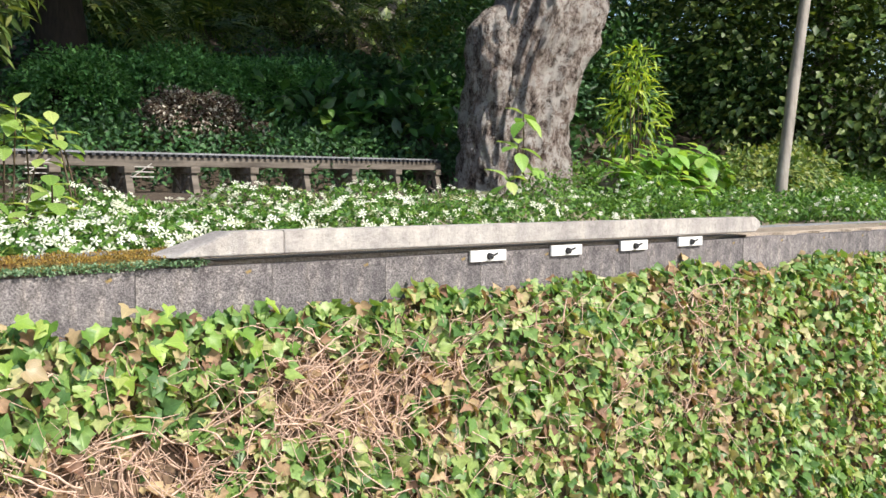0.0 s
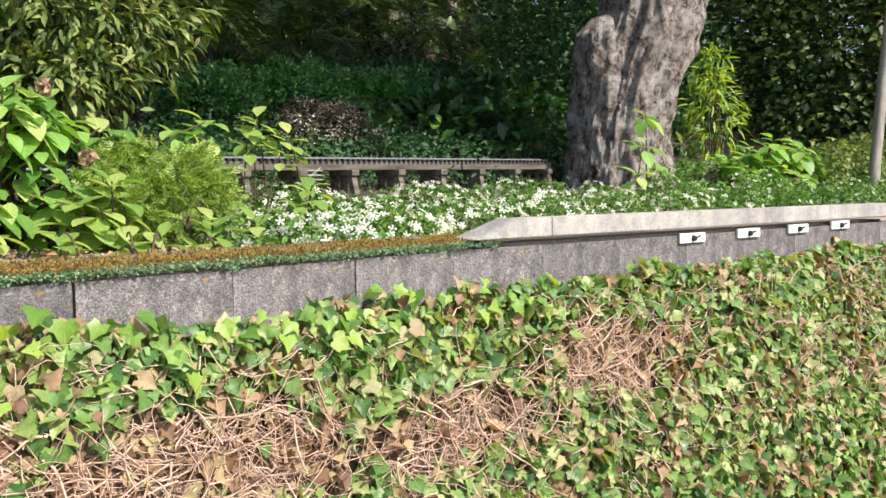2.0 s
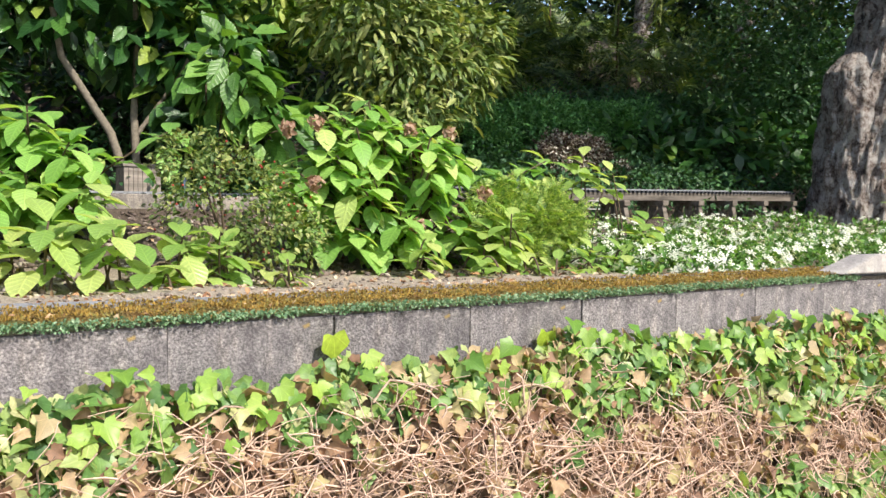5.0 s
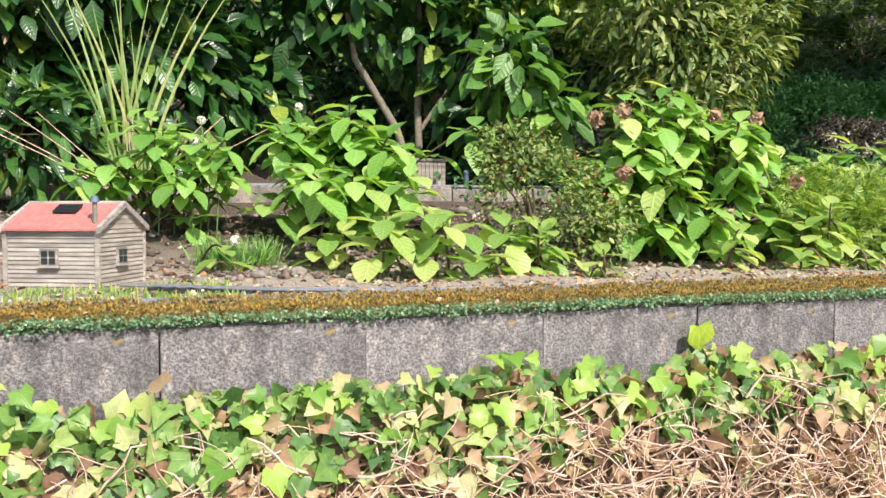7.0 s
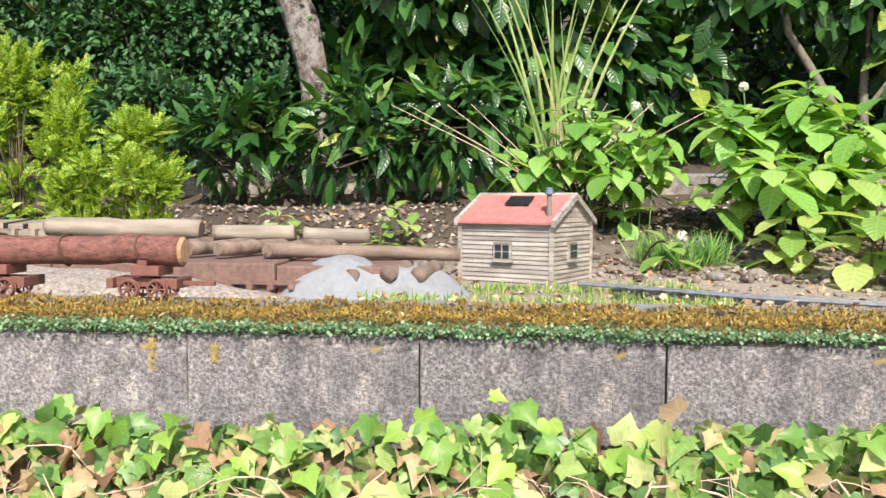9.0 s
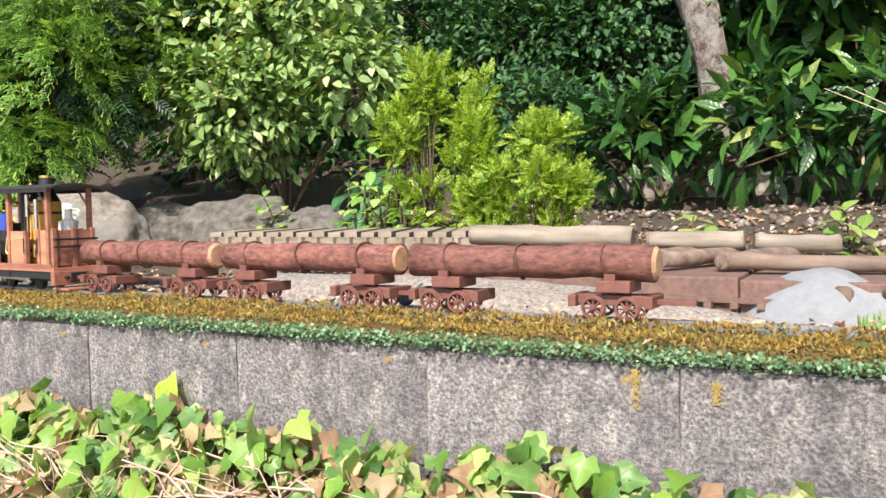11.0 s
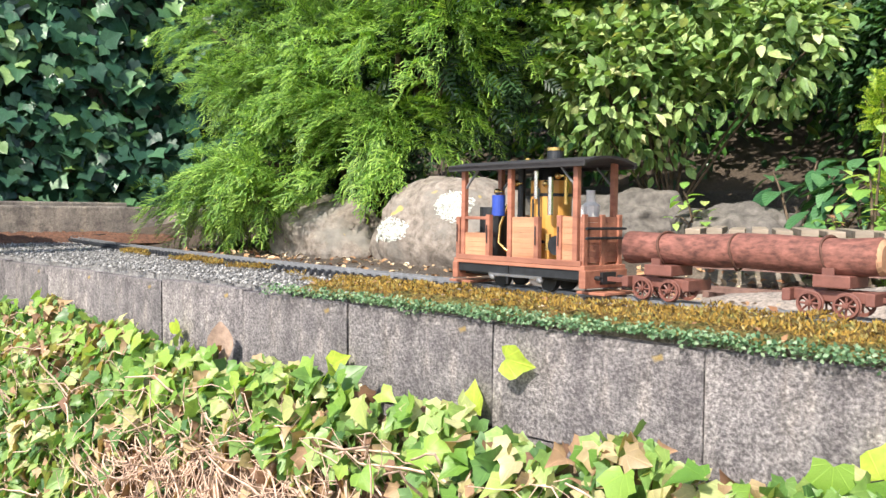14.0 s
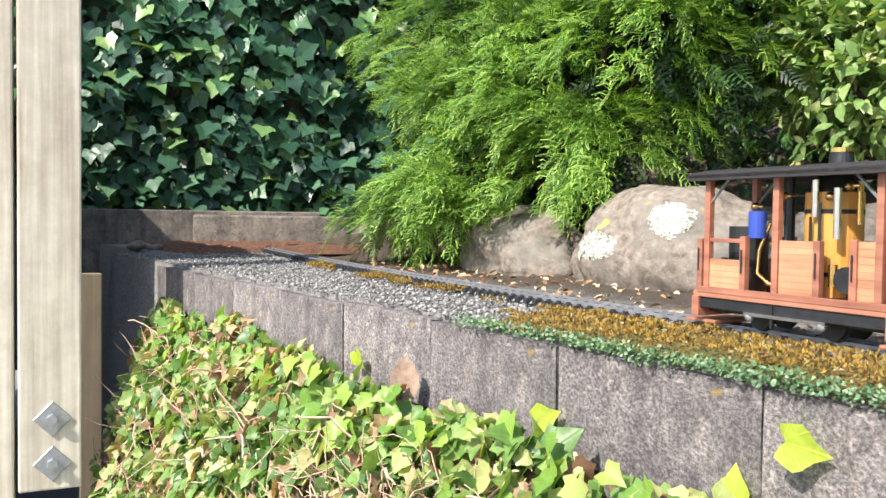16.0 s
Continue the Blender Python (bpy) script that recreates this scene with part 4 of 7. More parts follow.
for k, (x, y, h) in enumerate([(7.4, 7.6, 1.7), (6.9, 8.6, 1.5), (9.6, 8.8, 1.6), (12.5, 11.5, 2.4)]):
    r = rng_at(130 + k)
    z0 = land(x, y)
    ob = empty("bamboo_cane", "thin bamboo-like cane with narrow drooping leaves", "plant", "canes on the bank")
    hp = Heap()
    hp.add(*tube([(x, y, z0), (x + 0.02, y, z0 + h * 0.6), (x + 0.05, y, z0 + h)], [0.018, 0.015, 0.006], 6))
    part("stem", hp.mesh("stem"), M["twig"], ob)
    n = 60
    pos = np.stack([x + r.normal(0, 0.03, n), y + r.normal(0, 0.03, n), z0 + h * r.uniform(0.25, 1, n)], -1)
    part("foliage", scatter(blade(0.1, 0.3, 0.5, 3), pos, turned(r, n, (0, 0, 0.2), 0.7), turned(r, n, (0, 0, 1), 0.3), r.uniform(0.25, 0.5, n)), M["olive"], ob)

# tree fern
r = rng_at(136)
tf0 = empty("tree_fern", "dark shaggy tree fern with drooping fronds on the bank", "tree fern")
z0 = land(2.6, 5.1)
co, f = tube([(2.6, 5.1, z0 - 0.1), (2.62, 5.1, z0 + 0.5), (2.58, 5.1, 2.95)], [0.24, 0.2, 0.17], 22, 0.16, r)
# trunk fibre made near-black: the shade on it is in the colour
M["fibre"] = plain("fern_fibre_shaded", (0.022, 0.017, 0.013), 0.95, 0, 0.6, 40, 0.8, (1, 1, 0.2))
part("trunk", smooth(mesh_np("trunk", co, f)), M["fibre"], tf0, "fibrous trunk coloured near-black as in shade")
for k in range(16):
    a = 2 * math.pi * k / 16 + r.uniform(-0.15, 0.15)
    d = np.array([math.cos(a), math.sin(a), r.uniform(0.1, 0.6)])
    part("frond", scatter(frond(16, 0.05, 0.3, 0, 0.75, True), [(2.58, 5.1, 2.95)], [d], [np.array([-0.5 * math.cos(a), -0.5 * math.sin(a), 1.0])], r.uniform(0.8, 1.15), "frond"), M["olive"], tf0)

# ---------------------------------------------------------------- shrubs behind the track
def stalks(ob, items, mat, n=6):
    for pts, rad in items:
        hp = Heap()
        hp.add(*tube(pts, rad, n))
        part("stem", hp.mesh("stem"), mat, ob)


M["greystem"] = plain("grey_stem", (0.2, 0.17, 0.13), 0.85, 0, 0.4, 50, 0.4)
lau = shrub("laurel_bush", "tall glossy green laurel with bare grey stems", "shrub", (-0.75, 3.3, 1.4),
            [((-1.5, 3.4, 2.5), (0.5, 0.3, 0.35)), ((-0.9, 3.2, 2.45), (0.4, 0.3, 0.45)), ((-0.35, 3.2, 2.2), (0.45, 0.3, 0.5)), ((-0.2, 3.1, 1.75), (0.4, 0.25, 0.3)), ((-1.7, 3.5, 1.9), (0.4, 0.3, 0.35))],
            OVAL, (0.1, 0.19), 1700, M["laurel"], 140, 0.5, woody=0)
stalks(lau, [([(-0.72, 3.2, 1.3), (-0.85, 3.2, 1.7), (-1.1, 3.2, 2.1), (-1.2, 3.2, 2.7)], [0.028, 0.024, 0.02, 0.012]),
             ([(-0.7, 3.2, 1.3), (-0.72, 3.2, 1.8), (-0.7, 3.2, 2.2), (-0.72, 3.2, 2.9)], [0.026, 0.022, 0.018, 0.012]),
             ([(-0.7, 3.2, 1.7), (-0.5, 3.15, 2.0), (-0.3, 3.1, 2.4)], [0.016, 0.012, 0.008])], M["greystem"])
shrub("lime_tree_branches", "low branches with bright lime green leaves", "tree", (0.3, 4.2, 2.0),
      [((-0.1, 3.2, 2.62), (0.55, 0.3, 0.25)), ((0.2, 3.6, 2.75), (0.6, 0.4, 0.4)), ((-0.2, 3.8, 3.1), (0.6, 0.4, 0.4)), ((0.7, 3.8, 3.05), (0.5, 0.4, 0.35)), ((0.35, 3.5, 2.45), (0.35, 0.3, 0.2))], OVAL, (0.06, 0.11), 3800, M["lime"], 142)
shrub("pittosporum_bush", "airy olive green bush with small curled leaves", "shrub", (0.95, 2.9, 1.3),
      [((0.9, 2.86, 2.15), (0.62, 0.4, 0.42)), ((0.6, 2.8, 2.45), (0.5, 0.4, 0.35)), ((1.3, 2.95, 2.4), (0.45, 0.35, 0.35)), ((0.75, 2.8, 1.8), (0.45, 0.3, 0.25))], LANCE, (0.06, 0.11), 5200, M["olive"], 144)
shrub("aralia_shoot", "glossy blue-green shoot of long leaves", "shrub", (-0.4, 2.7, 1.4), [((-0.38, 2.6, 1.98), (0.2, 0.15, 0.24)), ((-0.15, 2.6, 1.75), (0.18, 0.14, 0.18))], OVAL, (0.12, 0.2), 130, M["mid"], 146, 0.6)
shrub("laurel_bush", "dark glossy laurel overhanging the bank", "shrub", (-2.9, 3.1, 1.4),
      [((-2.9, 2.9, 2.3), (0.45, 0.3, 0.25)), ((-2.5, 2.9, 2.4), (0.45, 0.3, 0.25)), ((-3.0, 3.1, 1.8), (0.5, 0.3, 0.4)), ((-2.2, 3.2, 1.9), (0.5, 0.3, 0.5))], OVAL, (0.1, 0.18), 1500, M["laurel"], 148, 0.8)
shrub("box_bush", "dark bush with small leaves", "shrub", (-4.5, 3.2, 1.4),
      [((-4.5, 3.2, 2.0), (0.8, 0.4, 0.5)), ((-5.2, 3.3, 2.4), (0.7, 0.4, 0.5)), ((-3.9, 3.3, 2.3), (0.6, 0.4, 0.5)), ((-4.3, 2.7, 1.6), (0.4, 0.3, 0.3))], SMALL, (0.035, 0.06), 14000, M["hedge"], 150)
shrub("rhododendron", "dark low rhododendron with long leaves", "shrub", (-3.7, 2.6, 1.2),
      [((-3.75, 2.55, 1.5), (0.3, 0.25, 0.25)), ((-3.2, 2.5, 1.5), (0.3, 0.2, 0.25)), ((-2.75, 2.5, 1.55), (0.3, 0.2, 0.25))], LANCE, (0.1, 0.16), 800, M["laurel"], 152, 0.3)

# golden dwarf conifers
def plumes(c, rad, seed):
    """Upright plumes that make up one conifer."""
    r = rng_at(seed)
    return [((c[0] + rad[0] * r.uniform(-0.7, 0.7), c[1] + rad[1] * r.uniform(-0.6, 0.6), c[2] + rad[2] * r.uniform(-1.0, 0.6)),
             (rad[0] * r.uniform(0.3, 0.5), rad[1] * r.uniform(0.3, 0.5), rad[2] * r.uniform(0.35, 0.6))) for _ in range(7)] + [((c[0], c[1], (land(c[0], c[1]) + c[2] - rad[2]) / 2), (rad[0] * 0.5, rad[1] * 0.5, 0.1))]


for k, (c, rad) in enumerate([((-4.25, 1.5, 1.62), (0.075, 0.09, 0.17)), ((-4.13, 1.6, 1.65), (0.08, 0.09, 0.17)), ((-4.4, 1.55, 1.55), (0.07, 0.09, 0.13)), ((-3.82, 1.5, 1.44), (0.125, 0.12, 0.1)),
                              ((-3.95, 1.4, 1.3), (0.11, 0.1, 0.08)), ((-4.08, 1.5, 1.46), (0.09, 0.1, 0.09)), ((-3.72, 1.42, 1.28), (0.08, 0.09, 0.07))]):
    shrub("dwarf_conifer", "golden green dwarf conifer with feathery sprays", "conifer", (c[0], c[1], land(c[0], c[1])), plumes(c, rad, 400 + k), SPRAY, (0.04, 0.075), 460, M["gold"], 160 + k, -0.6, 0.4, "dwarf conifers", 0.003)
shrub("variegated_shrub", "tall shrub with cream-edged green leaves", "shrub", (-5.5, 2.25, 1.1),
      [((-5.8, 2.05, 2.2), (0.45, 0.35, 0.45)), ((-5.3, 2.1, 2.1), (0.42, 0.35, 0.4)), ((-5.6, 2.0, 1.75), (0.45, 0.3, 0.33)), ((-5.0, 2.1, 1.85), (0.25, 0.25, 0.25)), ((-5.8, 1.9, 2.65), (0.45, 0.3, 0.3)), ((-6.05, 1.95, 2.15), (0.28, 0.28, 0.4))], OVAL, (0.042, 0.075), 8600, M["varieg"], 170, 0.1)

# weeping thread-leaf cypress
r = rng_at(180)
cyp = empty("thread_cypress", "large weeping cypress with hanging bright green threads", "conifer")
lumps = [((-7.6, 1.95, 2.25), (0.9, 0.6, 0.6)), ((-6.6, 1.7, 2.1), (0.75, 0.5, 0.55)), ((-8.3, 1.9, 2.15), (0.6, 0.45, 0.45)), ((-6.25, 1.42, 1.8), (0.5, 0.36, 0.32)), ((-6.2, 1.45, 2.2), (0.36, 0.3, 0.3)), ((-7.2, 1.3, 1.6), (0.6, 0.35, 0.35)),
         ((-6.95, 0.98, 1.27), (0.3, 0.16, 0.2)), ((-7.35, 1.1, 1.25), (0.25, 0.2, 0.16)), ((-7.2, 2.1, 2.8), (0.9, 0.5, 0.35)), ((-6.5, 1.28, 1.5), (0.5, 0.22, 0.2)), ((-7.0, 1.2, 1.4), (0.35, 0.22, 0.2)), ((-6.9, 1.35, 1.85), (0.5, 0.3, 0.3))]
pos, out = [], []
for c, rad in lumps:
    p, d = clump_points(r, int(44 * (rad[0] + rad[2])), c, rad, 0.6)
    for a, b in zip(p, d):
        m = int(r.integers(6, 11))
        b = unit(b * np.array([1, 1, 0.35]) + np.array([0, -0.25, 0]))
        pos.append(a - b * 0.06 + r.normal(0, 0.035, (m, 3)))
        out.append(np.tile(b, (m, 1)))
pos, out = np.concatenate(pos), np.concatenate(out)
for k in range(3):
    p, o = pos[k::3], out[k::3]
    n = len(p)
    part("foliage", scatter(THREADS[k], p, unit(o + r.normal(0, 0.36, (n, 3))), turned(r, n, (0, 0, 1), 0.25), r.uniform(0.12, 0.27, n)), M["cyp"], cyp)
branches(cyp, (-7.1, 2.0, 1.05), [np.array(c) + r.normal(0, 0.3, 3) * np.array(rad) for c, rad in lumps for _ in range(4)], 0.03, r, 6, 0.1)
# near-black foliage put inside the lumps as the shade between the threads
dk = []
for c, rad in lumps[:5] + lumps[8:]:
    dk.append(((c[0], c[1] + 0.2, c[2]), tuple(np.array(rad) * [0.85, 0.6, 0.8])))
old = shrub("older_growth", "near-black foliage for the shade inside the cypress", "conifer", (-7.1, 2.1, 1.05), dk, FLUFF, (0.1, 0.2), 3000, M["dark"], 182, woody=0)
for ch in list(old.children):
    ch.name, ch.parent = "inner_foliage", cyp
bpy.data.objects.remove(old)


# ---------------------------------------------------------------- broad-leaved plants, leaf by leaf
def leaf_data(name, w, fold, droop, mat, belly=0.45):
    tv, tf = blade(w, fold, droop, 5, belly=belly)
    me = leaf_mesh(name, (tv, tf))
    me.materials.append(mat)
    return me


M["hyd"] = object_leaf_mat("hydrangea_leaf", [(0, (0.11, 0.28, 0.055)), (0.5, (0.2, 0.43, 0.09)), (0.85, (0.31, 0.54, 0.14)), (1, (0.42, 0.56, 0.19))], 0.42, 0.36)
M["limeleaf"] = object_leaf_mat("lime_big_leaf", [(0, (0.16, 0.33, 0.07)), (0.5, (0.26, 0.44, 0.11)), (1, (0.4, 0.55, 0.18))], 0.36, 0.38)
HYD = [leaf_data("leaf", w, 0.2, d, M["hyd"], 0.5) for w, d in ((0.66, 0.2), (0.7, 0.32), (0.6, 0.45))]
LIM = [leaf_data("leaf", w, 0.2, d, M["limeleaf"], 0.55) for w, d in ((0.66, 0.18), (0.7, 0.34))]


def rosette(ob, r, top, leaves, n, size, tilt=-0.3):
    """A whorl of leaves at a shoot's tip, as parts of ob."""
    a0 = r.uniform(0, 6.28)
    for k in range(n):
        a = a0 + k * 2.4
        up = tilt + 0.02 + 0.6 * (n - k) / n + r.uniform(-0.3, 0.3) + (0.6 if math.sin(a) > 0.4 else -0.4 if math.sin(a) < 0.1 else 0)
        d = Vector((math.cos(a), math.sin(a), up)).normalized()
        x = d.cross(Vector((0, 0, 1))).normalized()
        z = x.cross(d)
        m = Matrix((x, d, z)).transposed().to_4x4()
        s = r.uniform(*size) * (0.75 + 0.25 * k / n)
        m = Matrix.Translation(Vector(top) - Vector((0, 0, 0.012 * k)) + d * 0.012) @ m @ Matrix.Diagonal((s, s, s, 1))
        put("leaf", leaves[int(r.integers(len(leaves)))], parent=ob, m=m)


def leafy_plant(name, label, base, tops, leaves, per, size, seed, stem=0.006, group="", category="plant", tilt=-0.3):
    r = rng_at(seed)
    ob = empty(name, label, category, group)
    for t in tops:
        hp = Heap()
        b = np.array(base) + r.normal(0, 0.05, 3) * [1, 1, 0]
        m = (b + np.array(t)) / 2 + np.array([0, 0, 0.08])
        u = np.linspace(0, 1, 6)[:, None]
        hp.add(*tube((1 - u) ** 2 * b + 2 * u * (1 - u) * m + u ** 2 * np.array(t), np.linspace(stem, stem * 0.6, 6), 5))
        rosette(ob, r, t, leaves, per, size, tilt)
        if len(tops) > 6:
            rosette(ob, r, tuple(0.3 * b + 0.7 * np.array(t) + np.array([0, 0, 0.02])), leaves, max(2, per // 2), size, tilt)
        part("stem", hp.mesh("stem"), M["twig"], ob)
    return ob


def cloud_tops(seed, n, c, rad):
    r = rng_at(seed)
    return [tuple(p) for p in clump_points(r, n, c, rad, 0.6)[0]]


hyd = leafy_plant("hydrangea", "broad-leaved green hydrangea with faded pink-brown flower heads", (0.0, 1.4, 1.0),
                  cloud_tops(200, 80, (-0.08, 1.35, 1.38), (0.48, 0.26, 0.28)) + [(0.91, 1.5, 1.52), (0.76, 1.5, 1.48), (0.59, 1.3, 1.36), (0.8, 1.4, 1.4), (-0.43, 1.3, 1.66), (-0.22, 1.3, 1.72), (-0.05, 1.3, 1.63), (-0.3, 1.25, 1.6), (0.11, 1.2, 1.37)], HYD, 7, (0.1, 0.17), 201, category="shrub")
r = rng_at(202)
for c in ((0.156, 1.25, 1.594), (0.027, 1.3, 1.525), (0.078, 1.22, 1.396), (-0.043, 1.25, 1.6), (-0.5, 1.2, 1.6), (-0.62, 1.2, 1.57), (-0.55, 1.1, 1.36), (0.3, 1.15, 1.2), (-0.1, 1.1, 1.2), (0.25, 1.12, 1.34)):
    n = 34
    d = unit(r.normal(0, 1, (n, 3)))
    part("flower_head", scatter(SMALL, np.array(c) + d * 0.022, np.cross(d, r.normal(0, 1, (n, 3))), d, r.uniform(0.025, 0.042, n)), M["dryhead"], hyd, "faded pink-brown flower head")
leafy_plant("hydrangea", "leafy green hydrangea beside the bank", (-1.4, 1.9, 1.15), cloud_tops(204, 40, (-1.48, 1.8, 1.4), (0.3, 0.2, 0.22)) + [(-1.46, 1.7, 1.65), (-1.68, 1.3, 1.35), (-1.33, 1.6, 1.51), (-0.96, 1.6, 1.57), (-1.5, 1.45, 1.38), (-1.3, 1.4, 1.35)], HYD, 7, (0.11, 0.19), 205, category="shrub")
leafy_plant("hydrangea", "leafy green hydrangea under the tree", (5.6, 1.3, 1.1), cloud_tops(206, 36, (5.7, 1.25, 1.36), (0.62, 0.3, 0.2)), HYD, 7, (0.12, 0.21), 207, category="shrub")
leafy_plant("hydrangea_shoot", "upright leafy shoot before the tree trunk", (4.1, 1.35, 1.1), [(4.1, 1.35, 1.7), (4.0, 1.3, 1.5), (4.15, 1.3, 1.35), (3.85, 1.25, 1.3)], HYD, 5, (0.12, 0.2), 209)
for k, (t, n, s) in enumerate([((-1.49, 1.0, 1.22), 7, 0.15), ((-1.32, 0.95, 1.21), 6, 0.15), ((-1.09, 0.95, 1.17), 6, 0.14), ((-0.97, 0.95, 1.15), 6, 0.13), ((1.17, 1.5, 1.55), 6, 0.13), ((1.28, 1.4, 1.47), 5, 0.11), ((1.13, 1.0, 1.23), 6, 0.12), ((0.93, 0.8, 1.12), 7, 0.12), ((0.54, 0.75, 1.1), 7, 0.12), ((0.71, 0.75, 1.09), 7, 0.12), ((0.27, 0.95, 1.25), 7, 0.13), ((-4.45, 1.35, 1.3), 8, 0.1), ((-4.5, 1.3, 1.2), 8, 0.09), ((-4.36, 1.3, 1.22), 8, 0.09), ((-5.1, 1.6, 1.28), 6, 0.11), ((-1.22, 0.85, 1.08), 6, 0.14), ((-0.95, 0.95, 1.15), 4, 0.13), ((-1.62, 1.3, 1.2), 6, 0.13),
                               ((0.05, 0.85, 1.07), 6, 0.12), ((0.26, 0.82, 1.06), 6, 0.12), ((-0.75, 0.9, 1.08), 5, 0.1), ((-2.0, 1.25, 1.1), 5, 0.1),
                               ((0.35, 0.75, 1.05), 5, 0.11), ((-4.36, 1.3, 1.42), 6, 0.11), ((-4.3, 1.25, 1.3), 6, 0.1), ((-4.28, 1.25, 1.17), 6, 0.1), ((-4.2, 1.25, 1.25), 5, 0.1),
                               ((-3.35, 1.7, 1.18), 5, 0.09), ((-2.9, 1.6, 1.2), 5, 0.09), ((-3.75, 1.25, 1.13), 5, 0.08), ((0.2, 1.0, 1.18), 5, 0.14), ((-0.15, 0.95, 1.15), 5, 0.12)]):
    leafy_plant("seedling", "young plant with broad lime green leaves", (t[0], t[1] + 0.03, land(t[0], t[1])), [t, (t[0] + 0.05, t[1] + 0.06, t[2] - 0.06), (t[0] - 0.04, t[1] + 0.02, t[2] - 0.09)], HYD if t[0] < -4 else LIM, n, (s * 0.42, s * 0.66) if t[0] < -4 else (s * 0.75, s * 1.15), 220 + k, 0.005, "lime green seedlings", tilt=-0.12)
leafy_plant("hydrangea", "leafy plants below the white globe flowers", (-2.2, 1.95, 1.15), cloud_tops(250, 26, (-2.15, 1.85, 1.36), (0.36, 0.2, 0.2)), HYD, 6, (0.09, 0.15), 251)
M["darkbroad"] = object_leaf_mat("dark_broad_leaf", [(0, (0.02, 0.08, 0.03)), (0.6, (0.045, 0.15, 0.055)), (1, (0.09, 0.24, 0.09))], 0.34, 0.18)
DRK = [leaf_data("leaf", w, 0.2, d, M["darkbroad"], 0.5) for w, d in ((0.5, 0.25), (0.56, 0.45))]
leafy_plant("aspidistra", "dark glossy broad leaves low in the shade", (-4.75, 1.8, 1.05), cloud_tops(252, 11, (-4.8, 1.85, 1.28), (0.36, 0.18, 0.14)), DRK, 5, (0.1, 0.16), 253)

shrub("cypress_seedling", "fluffy bright green dwarf cypress", "conifer", (0.62, 1.3, 1.0), [((0.62, 1.28, 1.17), (0.3, 0.22, 0.2)), ((0.4, 1.2, 1.12), (0.2, 0.16, 0.14))], FLUFF, (0.05, 0.09), 2600, M["lime"], 260, -0.2)
bb = shrub("berry_bush", "wiry bush with tiny leaves and red berries", "shrub", (-0.85, 1.2, 1.0), [((-0.88, 1.15, 1.27), (0.28, 0.18, 0.24)), ((-0.7, 1.1, 1.15), (0.2, 0.15, 0.14)), ((-1.0, 1.15, 1.42), (0.14, 0.12, 0.12))], SMALL, (0.016, 0.03), 3200, M["olive"], 262)
r = rng_at(264)
tv, tf = stone(r, 1, 1.0)
pos, d = clump_points(r, 70, (-0.85, 1.13, 1.25), (0.28, 0.18, 0.24), 0.8)
M["berry"] = plain("red_berry", (0.3, 0.04, 0.025), 0.3, 0, 0.2, 50)
berry = smooth(mesh_np("berry", tv * 0.009, tf))
berry.materials.append(M["berry"])
for p in pos:
    put("berry", berry, parent=bb, m=Matrix.Translation(p))

# white flowering groundcover
r = rng_at(270)
lumps = [((x, y, land(x, y) + h * 0.3), (0.34, 0.28, h)) for x, y, h in [(0.95, 0.6, 0.07), (1.15, 0.6, 0.09), (1.3, 1.0, 0.13), (1.7, 0.7, 0.12), (1.7, 1.25, 0.1), (2.2, 0.7, 0.13), (2.2, 1.2, 0.11), (2.7, 0.7, 0.14), (2.8, 1.2, 0.12), (3.3, 0.7, 0.14), (3.4, 1.2, 0.14), (6.0, 0.15, 0.15), (6.5, 0.1, 0.15), (6.5, 0.7, 0.16), (7.0, 0.05, 0.14), (7.1, 0.6, 0.17), (7.8, 0.0, 0.15), (7.8, 0.7, 0.17), (8.6, 0.2, 0.17), (9.4, 0.2, 0.2),
                                                                        (3.9, 0.7, 0.16), (4.1, 1.2, 0.2), (4.6, 0.7, 0.19), (4.9, 1.0, 0.21), (5.3, 0.5, 0.17), (5.9, 0.6, 0.18), (2.4, 1.7, 0.1), (3.2, 1.7, 0.1), (1.4, 1.6, 0.12), (0.95, 1.0, 0.1)]]
wf = shrub("flowering_groundcover", "low green groundcover covered with small white flowers", "groundcover", (2.5, 1.0, 1.0), lumps, SMALL, (0.02, 0.036), 40000, M["mid"], 271, woody=0)
tagged(wf, kind="stuff")
pos, out = [], []
for c, rad in lumps:
    dens = 230 if c[0] < 2.6 else 150 if c[0] < 3.6 else 80
    p, d = clump_points(r, dens, c, np.array(rad) * 1.05, 0.93)
    keep = d[:, 2] > 0.05
    pos.append(p[keep])
    out.append(d[keep])
pos, out = np.concatenate(pos), np.concatenate(out)
part("flowers", scatter(bloom(), pos, np.cross(out, r.normal(0, 1, (len(pos), 3))), unit(out + np.array([-0.1, -0.4, 0.5])), np.where(pos[:, 0] < 3.2, r.uniform(0.026, 0.044, len(pos)), r.uniform(0.02, 0.034, len(pos)))), M["petal"], wf, "small white flowers")
shrub("spirea_bush", "loose yellow-green bush by the pole", "shrub", (6.9, 1.1, 1.1), [((6.8, 1.1, 1.3), (0.5, 0.4, 0.28)), ((7.6, 1.2, 1.35), (0.5, 0.4, 0.3)), ((6.2, 1.2, 1.25), (0.35, 0.3, 0.2))], SMALL, (0.04, 0.07), 3000, M["olive"], 275)
